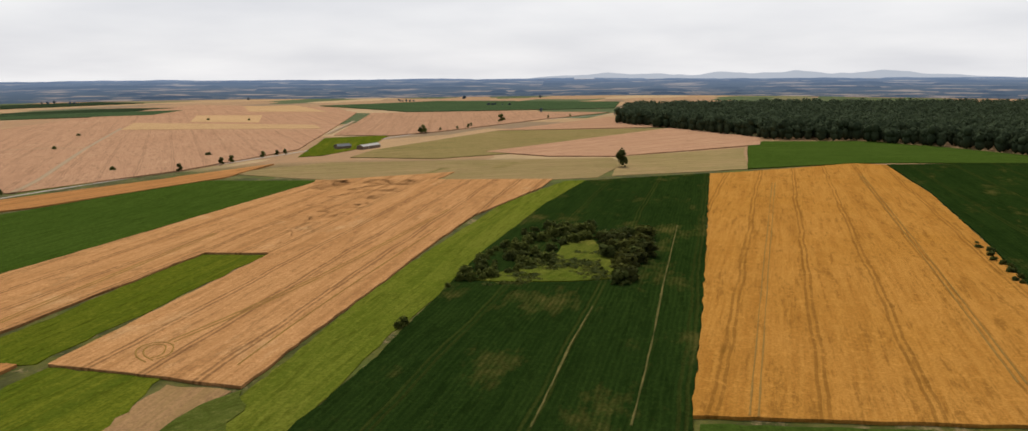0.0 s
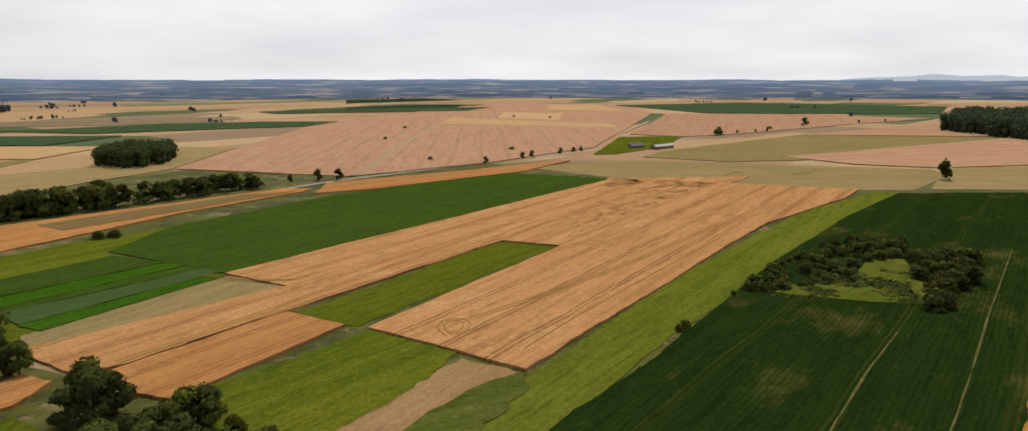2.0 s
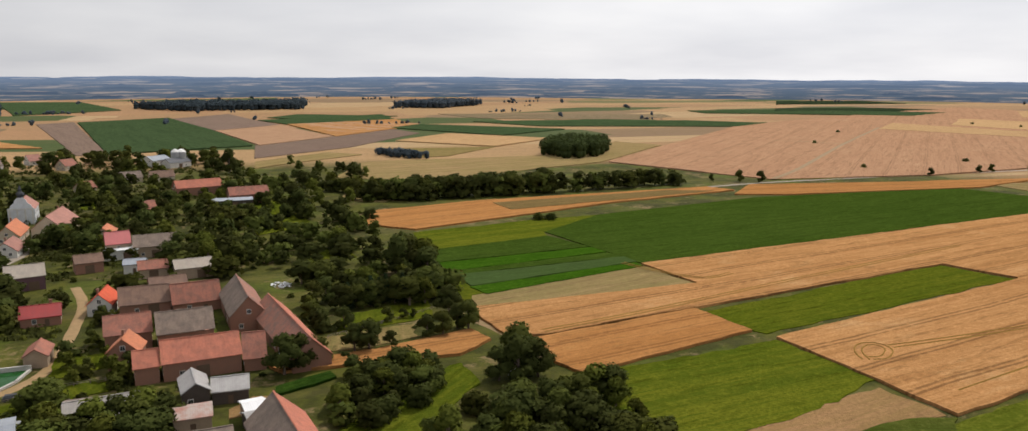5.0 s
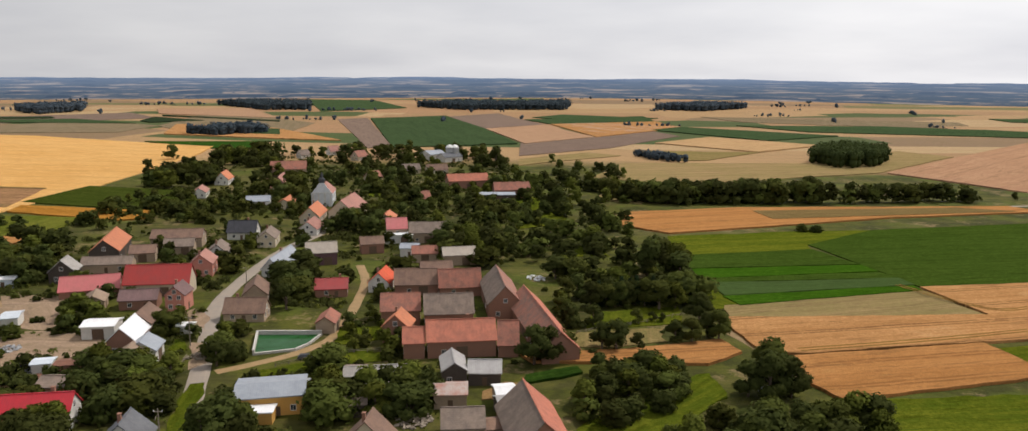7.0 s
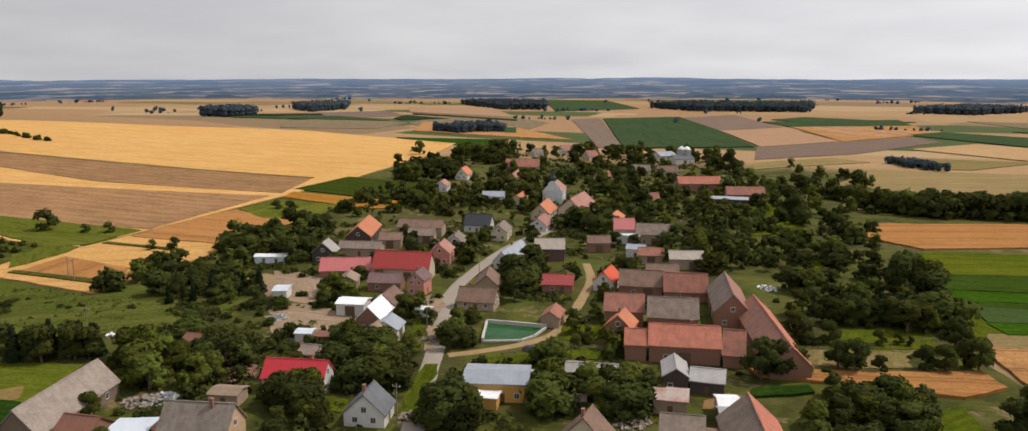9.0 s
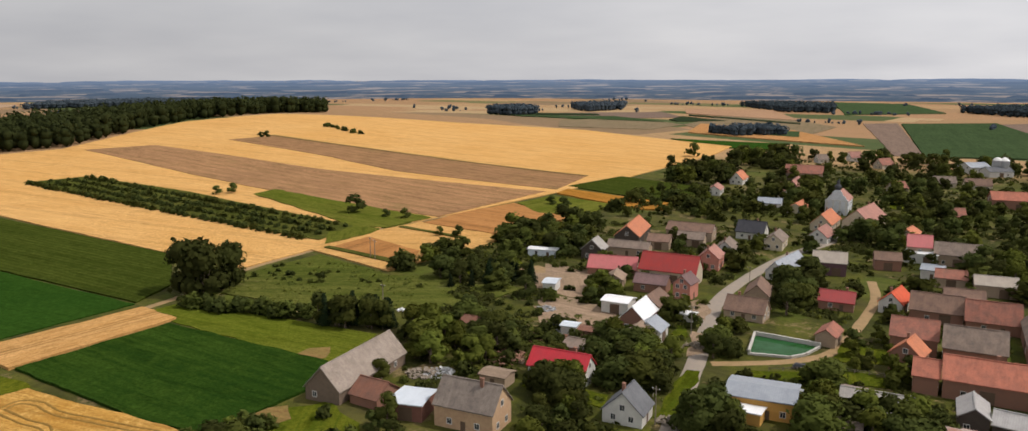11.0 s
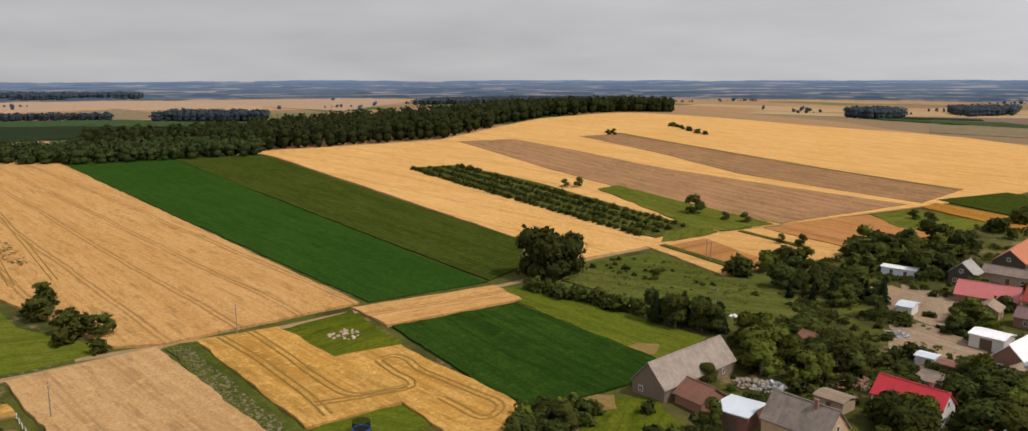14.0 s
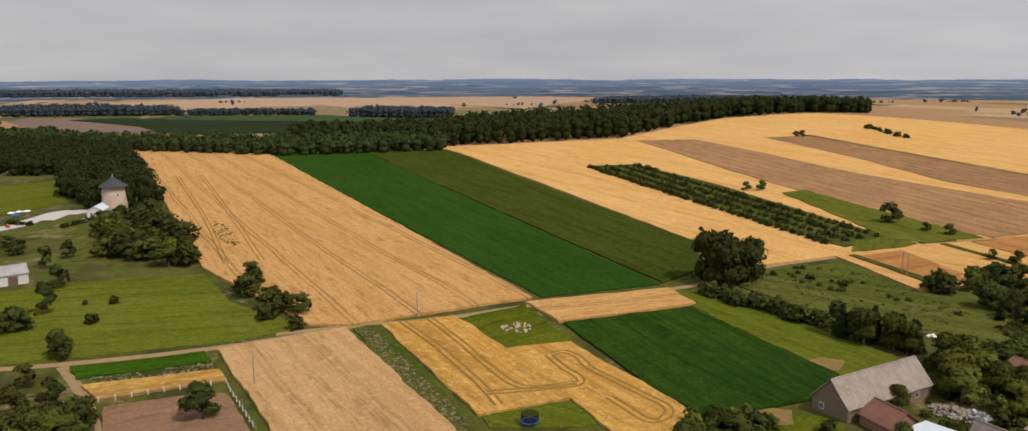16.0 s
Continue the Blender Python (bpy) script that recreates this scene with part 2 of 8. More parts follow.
CROPS = {
    # crop: material, standing height
    "gold": (crop_material("ripe_wheat_gold", (0.38, 0.178, 0.032), (0.44, 0.215, 0.048), (0.29, 0.127, 0.022), 0.55, 22), 0.8),
    "hillgold": (crop_material("ripe_wheat_hill", (0.61, 0.345, 0.115), (0.66, 0.40, 0.155), (0.50, 0.27, 0.08), 0.4, 26, rough_look=0.75), 0.5),
    "tanwheat": (crop_material("ripe_wheat_tan", (0.54, 0.305, 0.108), (0.59, 0.35, 0.14), (0.45, 0.235, 0.074), 0.62, 19, 0, (0.05, (0.16, 0.15, 0.04))), 0.8),
    "drywheat": (crop_material("dry_tan_wheat", (0.47, 0.285, 0.125), (0.52, 0.33, 0.155), (0.38, 0.215, 0.085), 0.25, 15, 0, (0.08, (0.30, 0.20, 0.08))), 0.8),
    "straw": (crop_material("flattened_wheat", (0.51, 0.27, 0.055), (0.68, 0.44, 0.15), (0.34, 0.165, 0.032), 0, 15, 0, (0.20, (0.24, 0.125, 0.03))), 0.7),
    "stubble": (crop_material("ripe_wheat_pink", (0.43, 0.222, 0.088), (0.49, 0.265, 0.11), (0.28, 0.135, 0.048), 0.75, 16, 0, (0.17, (0.54, 0.36, 0.18))), 0.8),
    "orange": (crop_material("ripe_wheat_orange", (0.455, 0.225, 0.084), (0.42, 0.20, 0.07), (0.30, 0.135, 0.042), 0.5, 14, 0, (0.14, (0.49, 0.29, 0.11))), 0.8),
    # haze painted in: ripe wheat made paler and greyer for its distance
    "farstubble": (crop_material("hazed_ripe_wheat", (0.39, 0.225, 0.132), (0.43, 0.26, 0.155), (0.30, 0.17, 0.10), 0.35, 24, 0, (0.16, (0.47, 0.32, 0.19))), 0.6),
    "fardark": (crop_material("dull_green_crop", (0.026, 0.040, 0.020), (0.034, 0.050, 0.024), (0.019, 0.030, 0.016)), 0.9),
    # paler, greyer copies of the near crops, with distance haze painted in
    "farsoy": (crop_material("hazed_green_crop", (0.050, 0.082, 0.034), (0.062, 0.095, 0.042), (0.038, 0.062, 0.028)), 0.9),
    "fargold": (crop_material("hazed_gold_wheat", (0.46, 0.30, 0.15), (0.50, 0.33, 0.17), (0.38, 0.24, 0.12)), 0.8),
    "farorange": (crop_material("hazed_orange_wheat", (0.39, 0.245, 0.15), (0.43, 0.27, 0.165), (0.32, 0.19, 0.115)), 0.8),
    "farpale": (crop_material("hazed_pale_stubble", (0.42, 0.295, 0.20), (0.38, 0.265, 0.175), (0.30, 0.21, 0.14)), 0.25),
    "farbrown": (crop_material("hazed_brown_soil", (0.215, 0.155, 0.12), (0.19, 0.14, 0.11), (0.16, 0.115, 0.09)), 0.2),
    "farolive": (crop_material("hazed_olive_stubble", (0.215, 0.168, 0.102), (0.25, 0.19, 0.12), (0.155, 0.132, 0.075)), 0.25),
    "pale": (crop_material("pale_stubble", (0.33, 0.225, 0.115), (0.26, 0.20, 0.085), (0.175, 0.155, 0.055), 0.3, 12, 0, (0.12, (0.38, 0.27, 0.15))), 0.25),
    "olive": (crop_material("weedy_stubble", (0.22, 0.175, 0.065), (0.28, 0.20, 0.09), (0.15, 0.14, 0.045)), 0.25),
    "brown": (crop_material("bare_stubble", (0.24, 0.145, 0.08), (0.205, 0.13, 0.07), (0.16, 0.11, 0.055), 0.2, 12), 0.2),
    "brownstrip": (crop_material("cut_strip", (0.22, 0.15, 0.06), (0.19, 0.13, 0.055), (0.14, 0.11, 0.04), 0.3, 8), 1.0),
    "violet": (crop_material("harvested_strip", (0.31, 0.175, 0.092), (0.40, 0.225, 0.11), (0.20, 0.125, 0.055), 0.4, 9, 0, (0.14, (0.15, 0.13, 0.045))), 0.75),
    "dirt": (crop_material("bare_earth", (0.34, 0.205, 0.10), (0.29, 0.175, 0.08), (0.20, 0.14, 0.05)), 0.12),
    "yard": (crop_material("dusty_yard", (0.40, 0.29, 0.205), (0.33, 0.235, 0.16), (0.22, 0.165, 0.10)), 0.12),
    "paddock": (crop_material("trodden_soil", (0.30, 0.175, 0.115), (0.26, 0.15, 0.09), (0.21, 0.135, 0.07)), 0.12),
    "grass": (crop_material("meadow_grass", (0.078, 0.103, 0.008), (0.126, 0.134, 0.014), (0.046, 0.074, 0.007), 0, 15, 0, (0.10, (0.18, 0.15, 0.04))), 0.2),
    "hillgrass": (crop_material("slope_grass", (0.10, 0.12, 0.016), (0.15, 0.15, 0.028), (0.065, 0.09, 0.010), 0, 15, 0, (0.1, (0.25, 0.19, 0.06))), 0.86),
    "clearing": (crop_material("clearing_weeds", (0.076, 0.102, 0.011), (0.125, 0.128, 0.022), (0.044, 0.068, 0.008), 0, 15, 0, (0.16, (0.26, 0.20, 0.05))), 0.9),
    "scorch": (crop_material("scorched_earth", (0.30, 0.185, 0.075), (0.22, 0.155, 0.055), (0.15, 0.13, 0.04)), 0.27),
    "pasture": (crop_material("pasture_grass", (0.100, 0.128, 0.012), (0.145, 0.155, 0.022), (0.068, 0.094, 0.009), 0, 15, 0, (0.12, (0.24, 0.18, 0.06))), 0.2),
    "weed": (crop_material("rough_weeds", (0.085, 0.108, 0.018), (0.14, 0.14, 0.036), (0.045, 0.064, 0.010), 0, 15, 0, (0.14, (0.30, 0.25, 0.12))), 0.4),
    "scrub": (crop_material("scrub_grass", (0.070, 0.082, 0.016), (0.11, 0.105, 0.026), (0.036, 0.050, 0.009), 0, 15, 0, (0.14, (0.17, 0.13, 0.05))), 0.86),
    "soy": (crop_material("green_crop", (0.023, 0.062, 0.009), (0.032, 0.074, 0.011), (0.016, 0.046, 0.007), rough_look=0.7), 0.4),
    "clover": (crop_material("clover_crop", (0.041, 0.072, 0.010), (0.053, 0.086, 0.013), (0.030, 0.054, 0.008), rough_look=0.8), 0.4),
    "lush": (crop_material("lush_green_crop", (0.040, 0.105, 0.007), (0.058, 0.122, 0.010), (0.028, 0.075, 0.005), 0, 15, 1.6), 0.5),
    "lushdark": (crop_material("dense_green_crop", (0.018, 0.047, 0.007), (0.040, 0.076, 0.011), (0.011, 0.031, 0.005), 0, 15, 0, (0.10, (0.085, 0.115, 0.022))), 0.7),
    "cabbage": (crop_material("grey_green_crop", (0.075, 0.115, 0.036), (0.06, 0.10, 0.03), (0.04, 0.07, 0.018), 0, 15, 1.8), 0.5),
    "beet": (crop_material("beet_leaves", (0.0145, 0.030, 0.006), (0.022, 0.041, 0.008), (0.009, 0.021, 0.004), 0.22, 31, 1.5, (0.20, (0.14, 0.11, 0.03)), line_colour=(0.10, 0.085, 0.02)), 0.6),
    "beetgreen": (crop_material("beet_leaves_olive", (0.050, 0.068, 0.011), (0.072, 0.090, 0.016), (0.030, 0.046, 0.007), 0, 15, 2.4, (0.17, (0.10, 0.092, 0.026))), 0.6),
}


def ground_material():
    k = Nodes("farmland", 0.97, 0, 0.1)
    plain = k.coords()
    warp = k.coords((0.0026, 0.0062, 0.001))
    cells = k.n("ShaderNodeTexVoronoi", Scale=1.0, Randomness=0.9)
    cells.distance = "CHEBYCHEV"
    k.link(warp, cells.inputs["Vector"])
    sep = k.n("ShaderNodeSeparateColor")
    k.link(cells.outputs["Color"], sep.inputs[0])
    ramp = k.n("ShaderNodeValToRGB")
    ramp.color_ramp.interpolation = "CONSTANT"
    stops = [(0.0, (0.35, 0.205, 0.105)), (0.24, (0.40, 0.25, 0.125)), (0.44, (0.24, 0.155, 0.09)), (0.56, (0.37, 0.21, 0.11)),
             (0.70, (0.055, 0.085, 0.025)), (0.82, (0.15, 0.14, 0.055)), (0.9, (0.44, 0.30, 0.16))]
    els = ramp.color_ramp.elements
    els[0].position, els[0].color = stops[0][0], (*stops[0][1], 1)
    els[1].position, els[1].color = stops[1][0], (*stops[1][1], 1)
    for pos, col in stops[2:]:
        e = els.new(pos)
        e.color = (*col, 1)
    k.link(sep.outputs[0], ramp.inputs[0])
    # near the village the open ground is rough grass
    geo = k.n("ShaderNodeNewGeometry")
    dist = k.n("ShaderNodeVectorMath", op="LENGTH")
    k.link(geo.outputs["Position"], dist.inputs[0])
    mid = k.noise(plain, 0.06, 6, 0.7)
    grass = k.mix(k.range(mid, 0.42, 0.58), (0.036, 0.041, 0.008), (0.086, 0.090, 0.013))
    lawn = k.noise(plain, 0.028, 4, 0.55)
    grass = k.mix(k.math("MULTIPLY", k.range(lawn, 0.55, 0.60), 0.7), grass, (0.080, 0.104, 0.013))
    bare = k.noise(plain, 0.05, 7, 0.78)
    grass = k.mix(k.math("MULTIPLY", k.range(bare, 0.56, 0.61), 0.8), grass, (0.23, 0.165, 0.085))
    grass = k.mix(k.math("MULTIPLY", k.range(k.noise(plain, 0.3, 6, 0.8), 0.54, 0.66), 0.7), grass, (0.024, 0.028, 0.009))
    c = k.mix(k.range(dist.outputs["Value"], 620, 680), grass, ramp.outputs[0])
    fine = k.noise(plain, 0.9, 5, 0.75)
    c = k.mix(k.math("MULTIPLY", k.range(fine, 0.42, 0.62), 0.5), c, (0.044, 0.048, 0.010))
    streak = k.noise(k.coords((0.004, 0.06, 0.01)), 1.0, 6, 0.7)
    c = k.mix(k.math("MULTIPLY", k.range(streak, 0.48, 0.62), 0.25), c, (0.15, 0.115, 0.05))
    k.bump(fine, 0.6, 0.3)
    return k.colour(c)


def plain_material(name, base, alt=None, rough=0.85, metal=0.0, scale=0.6, amount=0.5, vary=0.08, bump=0.3, spec=0.3):
    k = Nodes(name, rough, metal, spec)
    v = k.coords()
    alt = alt or tuple(x * 0.6 for x in base)
    c = k.mix(k.math("MULTIPLY", k.range(k.noise(v, scale, 6, 0.7), 0.38, 0.72), amount), base, alt)
    fine = k.noise(v, scale * 9, 4, 0.7)
    c = k.mix(k.math("MULTIPLY", k.range(fine, 0.45, 0.75), 0.3), c, tuple(x * 0.55 for x in base))
    k.bump(fine, bump, 0.03)
    return k.colour(k.vary(c, vary))


def roof_material(name, base, alt, metal=False, rough=0.8):
    """Tiles laid in courses down the slope, or sheet metal with standing ribs."""
    k = Nodes(name, rough, 0.0, 0.5 if metal else 0.2)
    v = k.coords()
    sep = k.n("ShaderNodeSeparateXYZ")
    k.link(v, sep.inputs[0])
    patch = k.noise(v, 0.35, 6, 0.72)
    stain = k.noise(k.coords((1.6, 0.25, 0.25)), 1.0, 5, 0.7)
    c = k.mix(k.range(patch, 0.40, 0.62), base, alt)
    c = k.mix(k.math("MULTIPLY", k.range(k.noise(v, 1.1, 5, 0.75), 0.52, 0.66), 0.15 if metal else 0.5), c, tuple(0.45 * x + 0.03 for x in alt))
    c = k.mix(k.math("MULTIPLY", k.range(stain, 0.45, 0.72), 0.25 if metal else 0.5), c, tuple(x * 0.5 for x in base))
    fine = k.noise(v, 5.0, 3, 0.7)
    c = k.mix(k.math("MULTIPLY", k.range(fine, 0.45, 0.7), 0.1 if metal else 0.4), c, tuple(x * 0.55 for x in alt))
    course = k.math("FRACT", k.math("DIVIDE", sep.outputs["X"] if metal else sep.outputs["Z"], 0.45 if metal else 0.24))
    rib = k.range(course, 0.0, 0.25)
    c = k.mix(k.math("MULTIPLY", k.math("SUBTRACT", 1.0, rib), 0.3), c, tuple(x * 0.4 for x in base))
    k.bump(rib, 0.5, 0.04)
    return k.colour(k.vary(c, 0.08))


ROOFS = {
    "red": roof_material("red_sheet_roof", (0.36, 0.030, 0.022), (0.30, 0.035, 0.028), True, 0.5),
    "crimson": roof_material("crimson_sheet_roof", (0.50, 0.018, 0.030), (0.42, 0.02, 0.03), True, 0.5),
    "darkred": roof_material("dark_red_sheet_roof", (0.30, 0.028, 0.025), (0.24, 0.03, 0.028), True, 0.5),
    "pinkred": roof_material("faded_red_sheet_roof", (0.46, 0.12, 0.12), (0.40, 0.12, 0.11), True, 0.6),
    "vermilion": roof_material("vermilion_tile_roof", (0.62, 0.10, 0.045), (0.55, 0.11, 0.05)),
    "orange": roof_material("orange_tile_roof", (0.55, 0.20, 0.10), (0.46, 0.18, 0.10)),
    "terracotta": roof_material("terracotta_tile_roof", (0.50, 0.175, 0.11), (0.36, 0.14, 0.095)),
    "rust": roof_material("rust_tile_roof", (0.37, 0.145, 0.10), (0.23, 0.115, 0.085)),
    "rustbrown": roof_material("rust_brown_tile_roof", (0.22, 0.10, 0.065), (0.17, 0.09, 0.065)),
    "rustgrey": roof_material("patched_tile_roof", (0.38, 0.165, 0.115), (0.23, 0.15, 0.12)),
    "pink": roof_material("pink_tile_roof", (0.42, 0.205, 0.16), (0.31, 0.16, 0.13)),
    "brown": roof_material("brown_tile_roof", (0.25, 0.155, 0.11), (0.17, 0.11, 0.085)),
    "violet": roof_material("violet_brown_roof", (0.22, 0.135, 0.13), (0.16, 0.105, 0.10)),
    "greybrown": roof_material("grey_brown_roof", (0.255, 0.195, 0.155), (0.17, 0.135, 0.11)),
    "greytile": roof_material("grey_tile_roof", (0.26, 0.215, 0.18), (0.17, 0.14, 0.12)),
    "palegrey": roof_material("pale_weathered_roof", (0.36, 0.30, 0.25), (0.27, 0.22, 0.18)),
    "beige": roof_material("beige_sheet_roof", (0.36, 0.31, 0.25), (0.29, 0.25, 0.21), True, 0.7),
    "tan": roof_material("tan_roof", (0.30, 0.22, 0.155), (0.24, 0.175, 0.125)),
    "grey": roof_material("grey_sheet_roof", (0.34, 0.32, 0.29), (0.27, 0.25, 0.23), True, 0.6),
    "ltgrey": roof_material("pale_corrugated_roof", (0.36, 0.35, 0.34), (0.27, 0.26, 0.25), True, 0.6),
    "bluegrey": roof_material("blue_grey_sheet_roof", (0.32, 0.35, 0.39), (0.26, 0.29, 0.33), True, 0.45),
    "slate": roof_material("dark_slate_roof", (0.05, 0.052, 0.06), (0.07, 0.07, 0.08)),
    "slatelt": roof_material("slate_grey_roof", (0.15, 0.155, 0.165), (0.12, 0.125, 0.135)),
    "white": roof_material("white_sheet_roof", (0.85, 0.86, 0.87), (0.78, 0.79, 0.80), True, 0.35),
    "skywhite": roof_material("pale_blue_sheet_roof", (0.62, 0.68, 0.74), (0.55, 0.61, 0.67), True, 0.4),
    "redstripe": roof_material("pale_red_patched_roof", (0.40, 0.33, 0.29), (0.34, 0.15, 0.11), True, 0.6),
}
WALLS = {
    "cream": plain_material("cream_render", (0.52, 0.44, 0.32)),
    "white": plain_material("white_render", (0.60, 0.585, 0.54)),
    "paleblue": plain_material("pale_grey_render", (0.58, 0.60, 0.62)),
    "salmon": plain_material("salmon_render", (0.50, 0.21, 0.155)),
    "brick": plain_material("old_brick", (0.27, 0.135, 0.09), (0.20, 0.12, 0.09), scale=0.9),
    "rustbrick": plain_material("dark_red_brick", (0.20, 0.09, 0.065), scale=0.9),
    "tan": plain_material("tan_render", (0.36, 0.27, 0.19)),
    "sand": plain_material("sandstone_wall", (0.46, 0.31, 0.185), (0.33, 0.20, 0.12), scale=1.1, amount=0.8),
    "dark": plain_material("tarred_timber", (0.07, 0.055, 0.045)),
    "greyplank": plain_material("grey_plank", (0.20, 0.145, 0.105), (0.11, 0.085, 0.065), scale=1.2),
    "plum": plain_material("plum_render", (0.14, 0.075, 0.085)),
    "ochre": plain_material("ochre_render", (0.58, 0.32, 0.08), (0.50, 0.27, 0.07)),
    "skywhite": plain_material("pale_blue_paint", (0.60, 0.65, 0.70)),
}
GLASS = plain_material("window_glass", (0.03, 0.035, 0.04), (0.05, 0.06, 0.07), rough=0.08, vary=0.3, bump=0.0, spec=0.6)
FRAME = plain_material("window_paint", (0.66, 0.64, 0.60))
DOOR = plain_material("door_wood", (0.13, 0.085, 0.055))
BRICK = WALLS["brick"]
BARK = plain_material("bark", (0.13, 0.095, 0.07), scale=2.0, bump=0.8)
ASPHALT = plain_material("worn_asphalt", (0.25, 0.215, 0.18), (0.33, 0.27, 0.205), scale=0.25, amount=0.7)
TRACK = plain_material("dirt_track", (0.30, 0.195, 0.098), (0.18, 0.135, 0.05), scale=0.35, amount=0.8)
CONCRETE = plain_material("concrete", (0.46, 0.44, 0.40))
WHITE = plain_material("white_paint", (0.78, 0.78, 0.76))


def leaf_material(name, a, b):
    k = Nodes(name, 0.9, 0, 0.03)
    info = k.n("ShaderNodeNewGeometry")
    v = k.coords()
    c = k.mix(k.range(info.outputs["Random Per Island"], 0, 1, 0.15, 0.75), a, b)
    c = k.mix(k.math("MULTIPLY", k.range(k.noise(v, 0.5, 3, 0.6), 0.4, 0.65), 0.5), c, tuple(x * 0.6 for x in a))
    hsv = k.n("ShaderNodeHueSaturation")
    ob = k.n("ShaderNodeObjectInfo")
    k.link(k.range(ob.outputs["Random"], 0, 1, 0.7, 1.3), hsv.inputs["Value"])
    k.link(k.range(ob.outputs["Random"], 0, 1, 0.485, 0.512), hsv.inputs["Hue"])
    k.link(c, hsv.inputs["Color"])
    # thin leaves let some light through
    thin = k.n("ShaderNodeBsdfTranslucent")
    both = k.n("ShaderNodeMixShader", Fac=0.35)
    k.link(hsv.outputs[0], thin.inputs["Color"])
    k.link(k.b.outputs[0], both.inputs[1])
    k.link(thin.outputs[0], both.inputs[2])
    k.link(both.outputs[0], [n for n in k.t.nodes if n.type == "OUTPUT_MATERIAL"][0].inputs[0])
    return k.colour(hsv.outputs[0])


LEAVES = {
    "dark": leaf_material("dark_leaves", (0.046, 0.056, 0.015), (0.076, 0.087, 0.022)),
    "mid": leaf_material("green_leaves", (0.068, 0.081, 0.018), (0.104, 0.116, 0.025)),
    "light": leaf_material("yellow_green_leaves", (0.098, 0.118, 0.020), (0.148, 0.165, 0.030)),
    # haze-blue of distance painted into the east forest's leaf green
    "eastwood_haze": leaf_material("east_canopy_haze", (0.032, 0.045, 0.024), (0.060, 0.076, 0.040)),
    "dry": leaf_material("dry_stalks", (0.24, 0.20, 0.10), (0.42, 0.37, 0.22)),
    "spruce": leaf_material("needles", (0.020, 0.034, 0.015), (0.032, 0.048, 0.018)),
    "wood": leaf_material("forest_canopy", (0.034, 0.047, 0.016), (0.070, 0.086, 0.026)),
    # far woods and hedges: blue-grey haze of distance is put into the leaf colour
    "farwood_haze": leaf_material("far_canopy_haze", (0.062, 0.083, 0.104), (0.092, 0.116, 0.132)),
}


# ---------------------------------------------------------------- the lie of the land
def ground_height(x, y):
    d = math.hypot(x, y)
    u = -0.788 * x + 0.616 * y - 960
    v = 0.616 * x + 0.788 * y
    z = 26 * math.exp(-u * u / (2 * 270**2) - v * v / (2 * 300**2))
    s = min(max((d - 2200) / 2500, 0), 1)
    bearing = math.degrees(math.atan2(-x, y)) if d > 2200 else 0.0
    z += (22 + 15 * math.exp(-(bearing / 36) ** 2)) * s * s * (3 - 2 * s)
    k = min(max((d - 600) / 700, 0), 1)
    return z + k * 2.5 * math.sin(x / 310 + 1) * math.sin(y / 270)


def mesh_object(name, verts, faces, material, parent=None):
    me = bpy.data.meshes.new(name)
    me.from_pydata(verts, [], faces)
    me.materials.append(material)
    ob = new(name, me)
    if parent:
        ob.parent = parent
    return ob


def ground():
    radii = [0, 60, 120] + [120 + 45 * i for i in range(1, 40)]
    while radii[-1] < 4970:
        radii.append(min(radii[-1] * 1.035, 4970))
    n = 144
    verts = [(0, 0, ground_height(0, 0))]
    for r in radii[1:]:
        for i in range(n):
            a = 2 * math.pi * i / n
            x, y = r * math.cos(a), r * math.sin(a)
            verts.append((x, y, ground_height(x, y)))
    faces = [(0, 1 + i, 1 + (i + 1) % n) for i in range(n)]
    for j in range(len(radii) - 2):
        p, q = 1 + j * n, 1 + (j + 1) * n
        faces += [(p + i, q + i, q + (i + 1) % n, p + (i + 1) % n) for i in range(n)]
    ob = mesh_object("ground", verts, faces, ground_material())
    for poly in ob.data.polygons:
        poly.use_smooth = True
    return tagged(ob, "open farmland of rough grass, stubble and crops", "ground", kind="structure")


ground()


